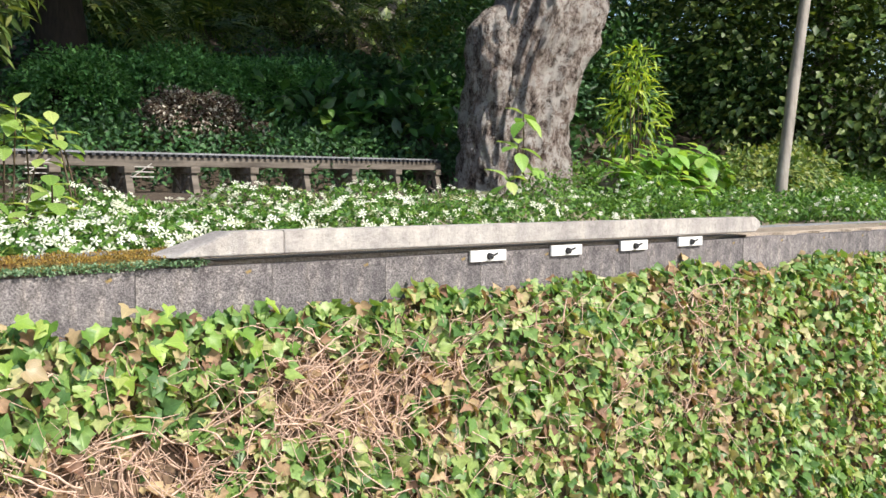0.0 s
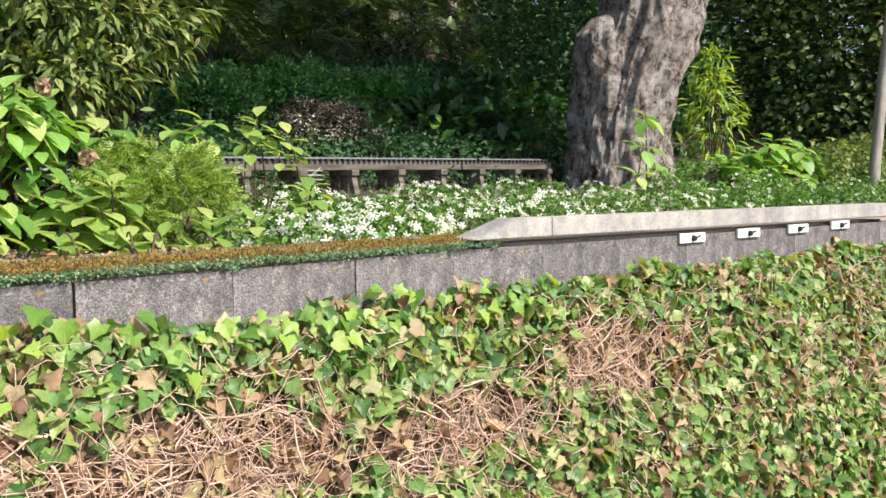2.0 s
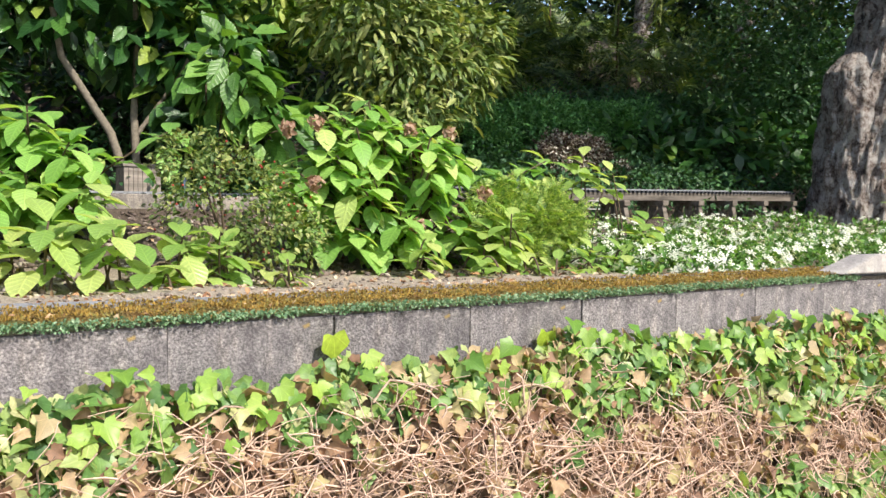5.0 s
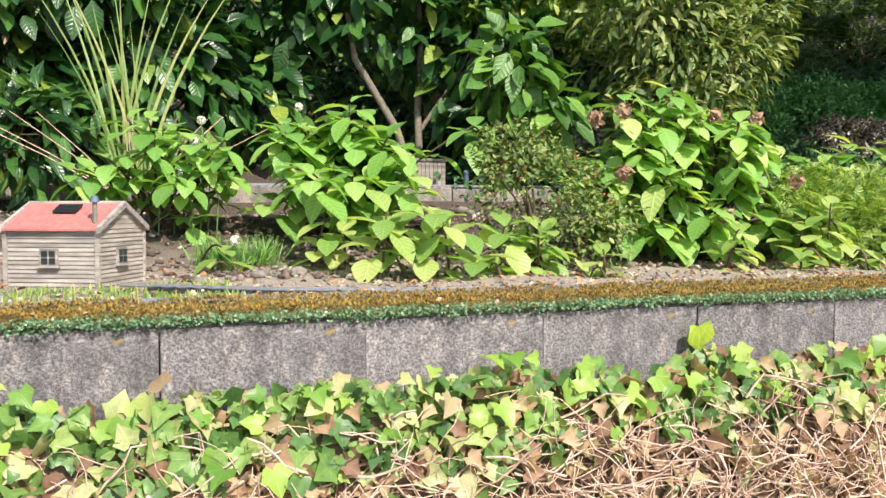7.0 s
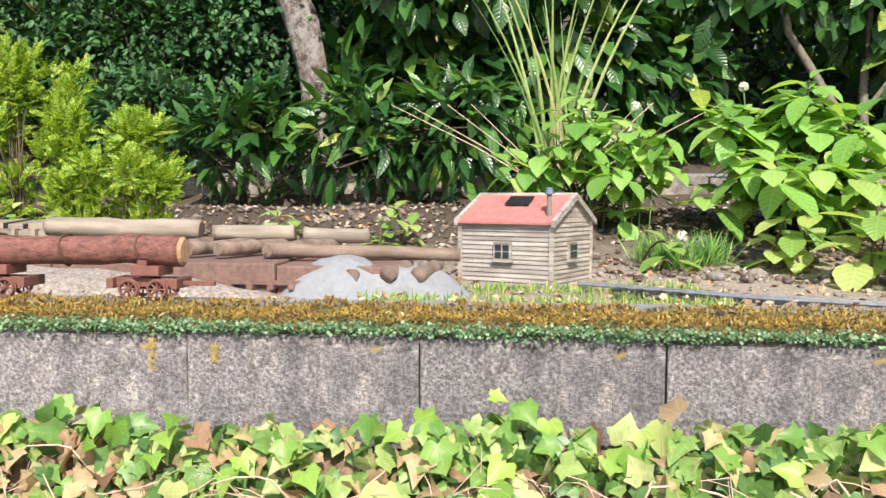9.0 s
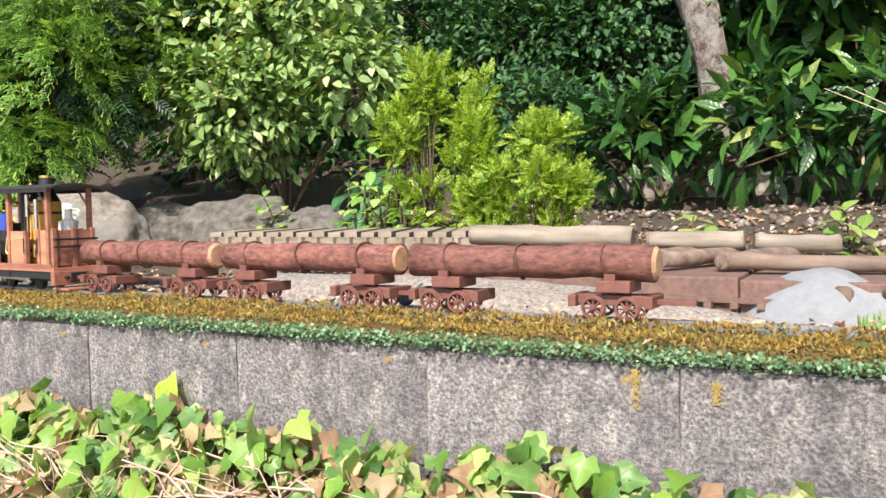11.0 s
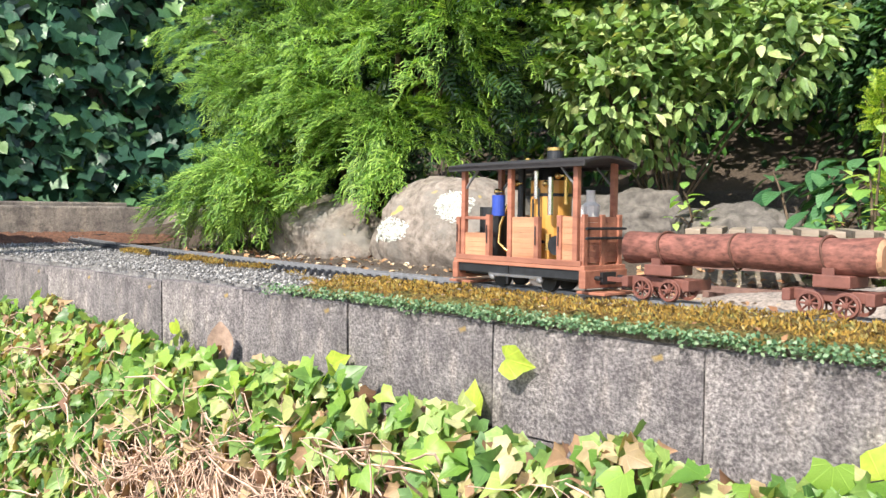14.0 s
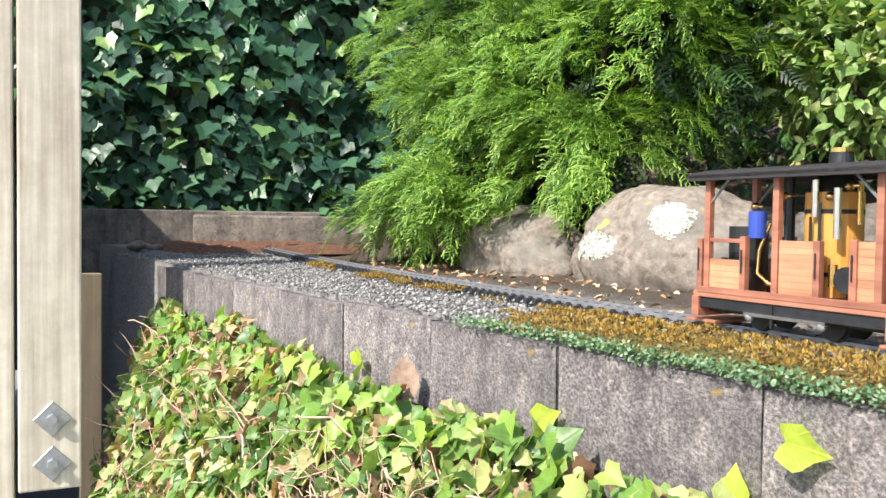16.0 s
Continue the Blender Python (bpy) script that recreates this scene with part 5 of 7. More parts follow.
shrub("bamboo_clump", "feathery yellow-green bamboo clump in sun", "bamboo", (7.2, 2.6, 1.2), [((7.2, 2.6, 1.9), (0.3, 0.25, 0.5)), ((7.3, 2.7, 2.4), (0.25, 0.2, 0.3))], blade(0.2, 0.2, 0.3, 3), (0.1, 0.17), 420, M["gold"], 277, 0.6)

# flax with tall blades
r = rng_at(280)
flax = empty("flax", "tall upright flax blades with pale edges", "plant")
M["flax"] = object_leaf_mat("flax_blade", [(0, (0.06, 0.14, 0.035)), (0.6, (0.14, 0.24, 0.06)), (1, (0.32, 0.38, 0.15))], 0.45, 0.2)
for k in range(17):
    a = r.uniform(-0.9, 0.9)
    l, w = r.uniform(0.8, 1.3), r.uniform(0.009, 0.017)
    tv, tf = blade(1.0, 0.5, 0, 8, belly=0.35)
    t = tv[:, 1]
    co = np.stack([tv[:, 0] * w + l * (0.42 * a * t ** 1.6), 0.25 * r.normal(0, 0.4) * t * l + tv[:, 2] * w, l * t * (1 - 0.1 * abs(a) * t)], -1)
    me = smooth(mesh_np("blade", co, tf))
    part("blade", me, M["flax"], flax, m=Matrix.Translation((-2.31 + r.uniform(-0.08, 0.08), 2.22 + r.uniform(-0.05, 0.05), 1.22)))
for k in range(12):
    hp = Heap()
    a = r.uniform(-1.4, 1.4)
    hp.add(*tube([(-2.3, 2.2, 1.25), (-2.3 + 0.25 * a, 2.15, 1.45), (-2.3 + 0.5 * a, 2.1, 1.62)], [0.003, 0.0025, 0.0015], 4))
    part("dead_blade", hp.mesh("dead_blade"), M["stem"], flax, "dry thin flax stems")

# white globe flowers on stalks
M["globe"] = plain("cream_flower", (0.75, 0.72, 0.6), 0.8, 0, 0.25, 120, 0.6)
M["greenstem"] = plain("green_stem", (0.12, 0.2, 0.06), 0.6, 0, 0.3, 40)
for k, (x, y, z) in enumerate([(-1.638, 1.874, 1.651), (-2.03, 1.87, 1.583), (-2.1, 1.85, 1.5), (-2.16, 1.9, 1.5), (-2.06, 1.86, 1.5), (-2.0, 1.82, 1.43), (-2.22, 1.85, 1.46), (-2.1, 1.8, 1.34), (-1.55, 1.7, 1.33), (-1.95, 1.3, 1.12)]):
    ob = empty("allium", "cream globe flower on a thin stalk", "flower", "globe flowers")
    hp = Heap()
    hp.add(*tube([(x + 0.02, y, land(x, y)), (x + 0.03, y, (z + land(x, y)) / 2), (x, y, z - 0.01)], 0.003, 5))
    part("stalk", hp.mesh("stalk"), M["greenstem"], ob)
    rr = rng_at(290 + k)
    d = unit(rr.normal(0, 1, (60, 3)))
    part("flower_head", scatter(bloom(), np.array((x, y, z)) + d * 0.017, np.cross(d, rr.normal(0, 1, (60, 3))), d, rr.uniform(0.009, 0.014, 60)), M["globe"], ob)

# ---------------------------------------------------------------- ivy-clad wall and kerbs at the far end
r = rng_at(300)
iv = put("ivy_wall_backing", boxed(-3.4, 3.0, 0, 0.15, 0, 4.2), M["kerb"], label="shaded garden wall under dark ivy", category="wall", kind="structure", m=pose(-10.7, 1.4, 0.0, 0, 0, 73))
n = 9000
u, v = r.uniform(-3.4, 3.0, n), r.uniform(0.9, 4.2, n)
c, s_ = math.cos(radians(73)), math.sin(radians(73))
off = -0.05 - 0.24 * r.uniform(0, 1, n) ** 2 - 0.22 * np.array([noise.noise((a * 1.5, b * 1.5, 0)) for a, b in zip(u, v)])
off = -np.abs(off)
pos = np.stack([-10.7 + c * u - s_ * -off * -1, 1.4 + s_ * u + c * off, v], -1)
pos[:, 0] = -10.7 + c * u - s_ * off
face = np.array([s_, -c, 0.35])
ivw = empty("ivy_climber", "dark glossy ivy covering the garden wall", "ivy")
tagged(part("foliage", scatter(ivy_leaf(rng_at(6)), pos, turned(r, n, (0.2, -0.1, -0.7), 0.45), turned(r, n, face, 0.35), r.uniform(0.09, 0.17, n)), M["ivy_dark"], ivw), kind="stuff")
ivm = [leaf_mesh("leaf", ivy_leaf(rng_at(60 + k), 0.35)) for k in range(3)]
M["ivy_pale"] = object_leaf_mat("ivy_pale_leaf", [(0, (0.04, 0.13, 0.06)), (0.7, (0.08, 0.21, 0.09)), (1, (0.2, 0.37, 0.1))], 0.3, 0.15, "palm")
for me in ivm:
    me.materials.append(M["ivy_pale"])
for k in range(220):
    u, v = r.uniform(-2.6, 2.6), r.uniform(0.95, 3.4)
    s = r.uniform(0.09, 0.17)
    m = Matrix.Translation((-10.7 + c * u + s_ * 0.26, 1.4 + s_ * u - c * 0.26, v)) @ pose(0, 0, 0, r.normal(60, 20), r.normal(0, 15), r.normal(73, 20)) @ pose(0, 0, 0, 0, 0, r.normal(180, 40)) @ Matrix.Diagonal((s, s, s, 1))
    put("leaf", ivm[k % 3], parent=ivw, m=m)


# ---------------------------------------------------------------- the old tree, its crown, and the pole
def bark_mat():
    m, t, b = material("tree_bark")
    v = noise_tex(t, 12, 12, 0.82, stretch=(1.0, 1.0, 0.75))
    c = ramp(t, v, [(0.4, (0.02, 0.015, 0.013)), (0.46, (0.17, 0.125, 0.105)), (0.51, (0.38, 0.315, 0.28)), (0.58, (0.64, 0.59, 0.55))])
    q = noise_tex(t, 3.5, 5, 0.65)
    c = mix(t, ramp(t, q, [(0.5, (0, 0, 0)), (0.66, (0.4, 0.4, 0.4))]), c, (0.24, 0.13, 0.09))
    p = noise_tex(t, 7, 10, 0.8)
    c = mix(t, ramp(t, p, [(0.52, (0, 0, 0)), (0.57, (0.8, 0.8, 0.8))]), c, (0.66, 0.63, 0.6))
    t.links.new(c, b.inputs["Base Color"])
    b.inputs["Roughness"].default_value = 0.95
    bump(t, b, v, 1.0, 0.09)
    return m


M["bark"] = bark_mat()


def trunk_mesh(path, radii, n=40, seed=0, groove=0.1, flare=()):
    """A furrowed trunk along a path."""
    path = np.asarray(path, float)
    k = 46 if n < 60 else 150
    u = np.linspace(0, 1, k)
    pu = np.linspace(0, 1, len(path))
    cx = np.stack([np.interp(u, pu, path[:, i]) for i in range(3)], -1)
    rr = np.interp(u, pu, radii)
    co = []
    for j in range(k):
        for i in range(n):
            a = 2 * math.pi * i / n
            g = noise.fractal((math.cos(a) * 2.2, math.sin(a) * 2.2, cx[j, 2] * 0.7 + seed), 1.0, 2.0, 4)
            f = noise.noise((math.cos(a) * 7, math.sin(a) * 7, cx[j, 2] * 1.6 + seed))
            q = rr[j] * (1 + groove * g + groove * 0.55 * f)
            if n > 60:
                q *= 1 + 0.2 * abs(noise.noise((math.cos(a) * 9, math.sin(a) * 9, cx[j, 2] * 4.2 + seed))) + 0.05 * noise.noise((math.cos(a) * 17, math.sin(a) * 17, cx[j, 2] * 11))
            q *= 1 + 0.22 * math.exp(-u[j] * 16) * (1 + 0.8 * math.sin(3 * a + 1))
            co.append((cx[j, 0] + q * math.cos(a), cx[j, 1] + q * math.sin(a), cx[j, 2]))
    gi = np.arange(k * n).reshape(k, n)
    f = np.stack([gi[:-1], np.roll(gi, -1, 1)[:-1], np.roll(gi, -1, 1)[1:], gi[1:]], -1).reshape(-1, 4)
    return smooth(mesh_np("trunk", co, f))


def crown(ob, seed, centre, rad, n_lumps, leaves, size, mat, limb_from, limb=0.07):
    """Limbs and a crown of leafy lumps, as parts of a tree."""
    r = rng_at(seed)
    hp = Heap()
    pos, out = [], []
    for k in range(n_lumps):
        d = unit(r.normal(0, 1, 3)) * r.uniform(0.3, 1) ** 0.5
        c = np.array(centre) + d * np.array(rad)
        lr = r.uniform(0.5, 0.95, 3)
        p, o = clump_points(r, leaves // n_lumps, c, lr, 0.4)
        pos.append(p)
        out.append(o)
        a = np.array(limb_from)
        m = (a + c) / 2 + np.array([0, 0, 0.3])
        u = np.linspace(0, 1, 7)[:, None]
        hp.add(*tube((1 - u) ** 2 * a + 2 * u * (1 - u) * m + u ** 2 * c, np.linspace(limb, limb * 0.2, 7), 6))
    part("limbs", hp.mesh("limbs"), M["bark"], ob)
    pos, out = np.concatenate(pos), np.concatenate(out)
    n = len(pos)
    part("crown", scatter(chip(0.65), pos, turned(r, n, (0, 0, -0.3), 0.6), turned(r, n, (0, 0, 1), 0.5), r.uniform(size[0], size[1], n)), mat, ob)


tree = empty("old_tree", "massive old tree trunk with flaking grey and red-brown bark", "tree")
part("trunk", trunk_mesh([(4.92, 2.16, 1.05), (4.93, 2.16, 1.6), (4.98, 2.12, 2.0), (5.1, 2.02, 2.45), (5.25, 1.95, 3.0), (5.4, 1.9, 4.0)], [0.40, 0.37, 0.38, 0.4, 0.39, 0.34], 150, 3, 0.12), M["bark"], tree)
part("limb_stub", trunk_mesh([(4.84, 2.16, 1.1), (4.83, 2.16, 1.7), (4.8, 2.17, 2.2), (4.78, 2.18, 2.42), (4.8, 2.18, 2.56), (4.82, 2.18, 2.62)], [0.25, 0.26, 0.26, 0.23, 0.13, 0.02], 80, 9, 0.16), M["bark"], tree)
# crown out of view, its spread chosen to shade the hillside
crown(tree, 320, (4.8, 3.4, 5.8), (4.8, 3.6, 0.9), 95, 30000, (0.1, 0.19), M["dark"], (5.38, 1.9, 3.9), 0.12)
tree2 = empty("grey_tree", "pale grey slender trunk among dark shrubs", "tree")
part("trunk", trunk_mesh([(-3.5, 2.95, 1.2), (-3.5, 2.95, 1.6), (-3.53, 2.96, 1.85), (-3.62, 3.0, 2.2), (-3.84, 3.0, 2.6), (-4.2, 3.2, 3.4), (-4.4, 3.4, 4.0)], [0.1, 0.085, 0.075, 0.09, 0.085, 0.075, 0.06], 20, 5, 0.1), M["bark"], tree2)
# unseen crown, shifted off its trunk to shade the shrubs behind the track
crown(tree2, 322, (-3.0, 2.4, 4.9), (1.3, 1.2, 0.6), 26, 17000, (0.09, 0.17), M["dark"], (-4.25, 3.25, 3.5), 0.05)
bs = empty("bare_sapling", "thin bare brown sapling stem in the shade", "sapling")
stalks(bs, [([(-2.9, 3.0, 1.25), (-2.92, 3.0, 1.6), (-2.9, 3.0, 2.0), (-2.94, 3.0, 2.5)], [0.014, 0.012, 0.01, 0.007]), ([(-2.91, 3.0, 1.7), (-2.98, 2.98, 1.8), (-3.1, 2.96, 1.86)], [0.005, 0.004, 0.003])], M["stem"])
for k, (x, y) in enumerate([(12.9, 9.6), (14.4, 9.2), (10.6, 10.2), (13.0, 3.2)]):
    t3 = empty("woodland_tree", "dark straight trunk in the shade of the bank", "tree", "trees on the bank")
    z0 = land(x, y)
    part("trunk", trunk_mesh([(x, y, z0 - 0.2), (x + 0.1, y, z0 + 1.6), (x + 0.1, y, z0 + 4)], [0.2, 0.16, 0.13], 16, k * 3.0, 0.08), M["bark"], t3)
    crown(t3, 324 + k, (x, y + 0.3, z0 + 5.0), (2.4, 1.6, 1.5), 14, 5000, (0.18, 0.3), M["dark"], (x + 0.1, y, z0 + 3.4), 0.07)

M["pole"] = wood("weathered_pole", (0.13, 0.12, 0.105), (0.33, 0.305, 0.27), 26, (1, 1, 0.07))
hp = Heap()
hp.add(*tube([(6.04, 0.59, 1.0), (6.09, 0.59, 1.35), (6.22, 0.59, 2.0), (6.37, 0.59, 2.63), (6.52, 0.58, 3.3)], [0.046, 0.042, 0.042, 0.039, 0.034], 12, 0.07, rng_at(5)))
put("pole", hp.mesh("pole"), M["pole"], label="leaning weathered grey wooden pole", category="pole")

# ---------------------------------------------------------------- upper line: edging, box, trestle
M["tim"] = wood("weathered_timber", (0.12, 0.1, 0.085), (0.33, 0.29, 0.25), 40, (0.08, 1, 1))
bm = bmesh.new()
for k in range(14):
    x = -4.3 + 0.3 * k
    box(bm, x + 0.003, x + 0.297, 2.62, 2.9, 1.1, 1.335 + 0.004 * (k % 3), 0.006)
put("bank_edging", bm, M["kerb"], label="low weathered edging holding the upper railway bank", category="edging", kind="structure")
tr = empty("upper_track", "dark model railway track on the upper bank", "railway track")
for yy in (2.72, 2.765):
    part("rail", boxed(-4.3, 1.1, yy - 0.0025, yy + 0.0025, 1.345, 1.358), M["rail"], tr)
bm = boxed(-4.3, -4.283, 2.695, 2.79, 1.336, 1.347)
slp = bpy.data.meshes.new("sleeper")
bm.to_mesh(slp)
bm.free()
slp.materials.append(M["tie"])
for k in range(140):
    put("sleeper", slp, parent=tr, m=Matrix.Translation((0.0385 * k, 0, 0)))
bx = empty("wooden_box", "small weathered timber hut beside the upper line", "model hut", m=pose(-0.78, 2.86, 1.335, 0, 0, 8))
for k in range(8):
    part("board", boxed(-0.1 + 0.025 * k + 0.001, -0.1 + 0.025 * (k + 1) - 0.001, -0.06, -0.052, 0, 0.155 + 0.003 * (k % 2), 0.001), M["tim"], bx)
part("body", boxed(-0.098, 0.098, -0.052, 0.06, 0, 0.15), M["tim"], bx)
part("lid", boxed(-0.108, 0.108, -0.07, 0.07, 0.155, 0.17, 0.003), M["tim"], bx)
M["blue"] = plain("blue_grey_metal", (0.1, 0.14, 0.2), 0.5, 0.2, 0.2, 40)
sg = empty("signal_post", "small blue-grey post beside the upper line", "post", m=pose(-0.54, 2.84, 1.335))
part("post", rod(bmesh.new(), (0, 0, 0), (0, 0, 0.085), 0.014), M["blue"], sg)
bm = bmesh.new()
bmesh.ops.create_uvsphere(bm, u_segments=10, v_segments=8, radius=0.018, matrix=pose(0, 0, 0.095))
part("cap", bm, M["blue"], sg)

# browner weathered timber, darkened as well for partial shade on the trestle
M["bridge"] = wood("bridge_timber_shaded", (0.07, 0.058, 0.047), (0.21, 0.18, 0.15), 40, (0.08, 1, 1), 0.8)
TREST = pose(0.9, 2.5, 1.355, 0, -0.6, 1.5)
tz = empty("trestle_bridge", "weathered timber trestle bridge carrying a model track", "bridge", m=TREST)
L = 3.6
for yy in (-0.05, 0.05):
    part("beam", boxed(0, L, yy - 0.016, yy + 0.016, -0.02, 0.035, 0.003), M["bridge"], tz)
for yy in (-0.0225, 0.0225):
    part("rail", boxed(0, L, yy - 0.0025, yy + 0.0025, 0.05, 0.063), M["rail"], tz)
tie2 = bpy.data.meshes.new("sleeper")
bm = boxed(-0.011, 0.011, -0.085, 0.085, 0.035, 0.051, 0.002)
bm.to_mesh(tie2)
bm.free()
tie2.materials.append(M["tie"])
for k in range(82):
    put("sleeper", tie2, parent=tz).matrix_local = Matrix.Translation((0.02 + 0.0438 * k, 0, 0))
for k in range(9):
    x = 0.32 + 0.4 * k
    h = 0.34 if k < 7 else 0.24
    part("cap_beam", boxed(x - 0.03, x + 0.03, -0.125, 0.125, -0.058, -0.02, 0.004), M["bridge"], tz)
    part("post", boxed(x - 0.02, x + 0.02, -0.02, 0.02, -h - 0.05, -0.058, 0.003), M["bridge"], tz)
    for s2 in (-1, 1):
        bm = boxed(-0.021, 0.021, -0.021, 0.021, -h - 0.05, -0.058, 0.003)
        for v in bm.verts:
            v.co += Vector((x, s2 * (0.085 - 0.26 * (v.co.z + 0.058)), 0))
        part("leg", bm, M["bridge"], tz)
        part("brace", rod(bmesh.new(), (x - 0.026, -s2 * 0.09, -0.08), (x - 0.026, s2 * 0.15, -h + 0.04), 0.009, n=6), M["bridge"], tz)
M["deckpale"] = plain("silvered_timber", (0.38, 0.36, 0.33), 0.8, 0, 0.3, 60)
for k, x in enumerate((1.55, 2.1)):
    gt = empty("white_gate", "small pale slatted model gate under the trestle", "gate", "gates under the trestle", m=pose(x, 2.42, land(x, 2.42) + 0.07, 0, 0, 5))
    for j in range(3):
        part("rail", boxed(-0.07, 0.07, -0.004, 0.004, 0.02 + 0.028 * j, 0.027 + 0.028 * j), M["deckpale"], gt)
    part("brace", rod(bmesh.new(), (-0.06, 0, 0.02), (0.06, 0, 0.1), 0.003, n=6), M["deckpale"], gt)

# far fence up the bank
fz = empty("garden_fence", "weathered grey timber fence at the top of the bank", "fence", m=pose(9.6, 10.15, 3.95, 0, -4, 0))
for k in range(34):
    part("paling", boxed(-4 + 0.24 * k, -3.78 + 0.24 * k, 0, 0.03, -0.5, 0.32 + 0.03 * (k % 3 == 0)), M["tim"], fz)
part("top_rail", boxed(-4.1, 4.2, -0.06, 0.09, 0.36, 0.62, 0.01), M["tim"], fz)
for k in range(4):
    part("post", boxed(-3.6 + 2.3 * k, -3.4 + 2.3 * k, -0.1, 0.1, -0.9, 0.9, 0.01), M["tim"], fz)

# ---------------------------------------------------------------- boulders and rocks
def rock_mat():
    m, t, b = material("lichened_rock")
    n = noise_tex(t, 30, 6, 0.7)
    c = ramp(t, n, [(0.3, (0.09, 0.075, 0.062)), (0.5, (0.22, 0.185, 0.155)), (0.72, (0.35, 0.305, 0.265))])
    g = noise_tex(t, 5, 5, 0.7)
    c = mix(t, ramp(t, g, [(0.5, (0, 0, 0)), (0.62, (0.75, 0.75, 0.75))]), c, (0.2, 0.19, 0.17))
    y = noise_tex(t, 9, 2, 0.5)
    c = mix(t, ramp(t, y, [(0.7, (0, 0, 0)), (0.74, (0.8, 0.8, 0.8))]), c, (0.5, 0.36, 0.09))
    t.links.new(c, b.inputs["Base Color"])
    b.inputs["Roughness"].default_value = 0.92
    bump(t, b, n, 0.7, 0.01)
    return m


M["rock"] = rock_mat()
# grey stone, its colour also darkened for the shady, mossy spot
M["greyrock"] = plain("grey_rock", (0.12, 0.108, 0.096), 0.95, 0, 0.6, 22, 0.9)
M["lichen"] = tone_mat("pale_lichen", [(0, (0.42, 0.44, 0.39)), (1, (0.68, 0.69, 0.63))], 0.95, 120)


def boulder(c, rad, seed, label, power=2.6, amp=0.16, rot=0.0, mat="rock"):
    bm = bmesh.new()
    bmesh.ops.create_icosphere(bm, subdivisions=5, radius=1)
    for v in bm.verts:
        d = v.co.normalized()
        k = (abs(d.x) ** power + abs(d.y) ** power + abs(d.z) ** power) ** (-1 / power)
        k *= 1 + amp * noise.fractal(d * 1.3 + Vector((seed, 0, 0)), 1.0, 2.0, 5) + 0.02 * noise.noise(d * 14)
        v.co = Vector((d.x * k * rad[0], d.y * k * rad[1], d.z * k * rad[2]))
    me = bpy.data.meshes.new("rock")
    bm.to_mesh(me)
    bm.free()
    return put("boulder", smooth(me), M[mat], label=label, category="rock", group="garden boulders", m=pose(*c, 0, 0, rot))


b1 = boulder((-5.9, 1.28, 1.1), (0.36, 0.26, 0.25), 2.0, "large pale boulder with grey-white and yellow lichen", 2.0, 0.14, 12)
r = rng_at(340)
for (px, pz, rw, rh) in ((0.12, 0.12, 0.11, 0.085), (-0.17, 0.03, 0.12, 0.05)):
    n = 620
    dep = []
    bpy.context.view_layer.update()
    for _ in range(n):
        a, q = r.uniform(0, 6.28), math.sqrt(r.uniform(0, 1)) * (0.7 + 0.35 * noise.noise((px * 9, _ * 0.0, r.uniform(0, 1))))
        x, z = px + rw * q * math.cos(a), pz + rh * q * math.sin(a)
        hit, loc, nor, _i = b1.ray_cast((x, -1, z), (0, 1, 0))
        if hit:
            dep.append((loc[:], nor[:]))
    p, d = np.array([v[0] for v in dep]), np.array([v[1] for v in dep])
    tagged(part("lichen", scatter(ivy_leaf(rng_at(9), 0.5), p - d * 0.002, np.cross(d, r.normal(0, 1, p.shape)), d, r.uniform(0.009, 0.02, len(p))), M["lichen"], b1, "grey-white crusty lichen patch"), kind="stuff")
boulder((-6.7, 1.3, 1.05), (0.34, 0.24, 0.2), 7.0, "low grey boulder half under the cypress", 2.2, 0.2, -10)
boulder((-5.55, 1.95, 1.12), (0.3, 0.2, 0.17), 11.0, "rough grey rock behind the track", 2.2, 0.3, 20, "greyrock")
boulder((-5.05, 1.85, 1.08), (0.28, 0.2, 0.16), 15.0, "rough grey rock in the bank", 2.2, 0.32, -15, "greyrock")
boulder((-6.05, 1.9, 1.1), (0.25, 0.2, 0.16), 19.0, "dark grey rock between the boulders", 2.5, 0.2, 5, "greyrock")
boulder((5.55, 1.6, 1.2), (0.2, 0.15, 0.16), 23.0, "grey stone at the foot of the tree", 2.5, 0.15, 0)
for k, (x, y, s) in enumerate([(-8.95, 0.26, 0.1), (-8.85, 0.34, 0.08), (-9.05, 0.35, 0.07), (-1.75, 1.2, 0.06), (-1.9, 1.05, 0.05), (-0.75, 2.3, 0.09), (-2.0, 1.4, 0.05), (-1.4, 1.3, 0.06), (-4.6, 1.2, 0.07), (-3.1, 1.4, 0.06), (-2.75, 1.3, 0.05), (-3.6, 1.35, 0.06)]):
    tv, tf = stone(rng_at(350 + k), 3, 0.65)
    put("stone", smooth(mesh_np("stone", tv * s, tf)), M["rock"], label="rounded grey garden stone on the soil", category="stone", group="garden stones", m=Matrix.Translation((x, y, land(x, y) + s * 0.18)))


def rubble(r, n):
    x, y = r.uniform(-4.6, 0.4, n), r.uniform(1.0, 2.6, n)
    return np.array([(a, b, land(a, b) + 0.008) for a, b in zip(x, y)])


M["rubble"] = tone_mat("bank_rubble", [(0, (0.07, 0.05, 0.04)), (0.6, (0.17, 0.13, 0.105)), (0.88, (0.3, 0.25, 0.21)), (1, (0.46, 0.4, 0.34))])
strew("bank_rubble", stone(rng_at(8), 1, 0.45), 3200, rubble, (0.008, 0.04), M["rubble"], "stones and clods of soil on the bank", "rubble", 0.4, 25)

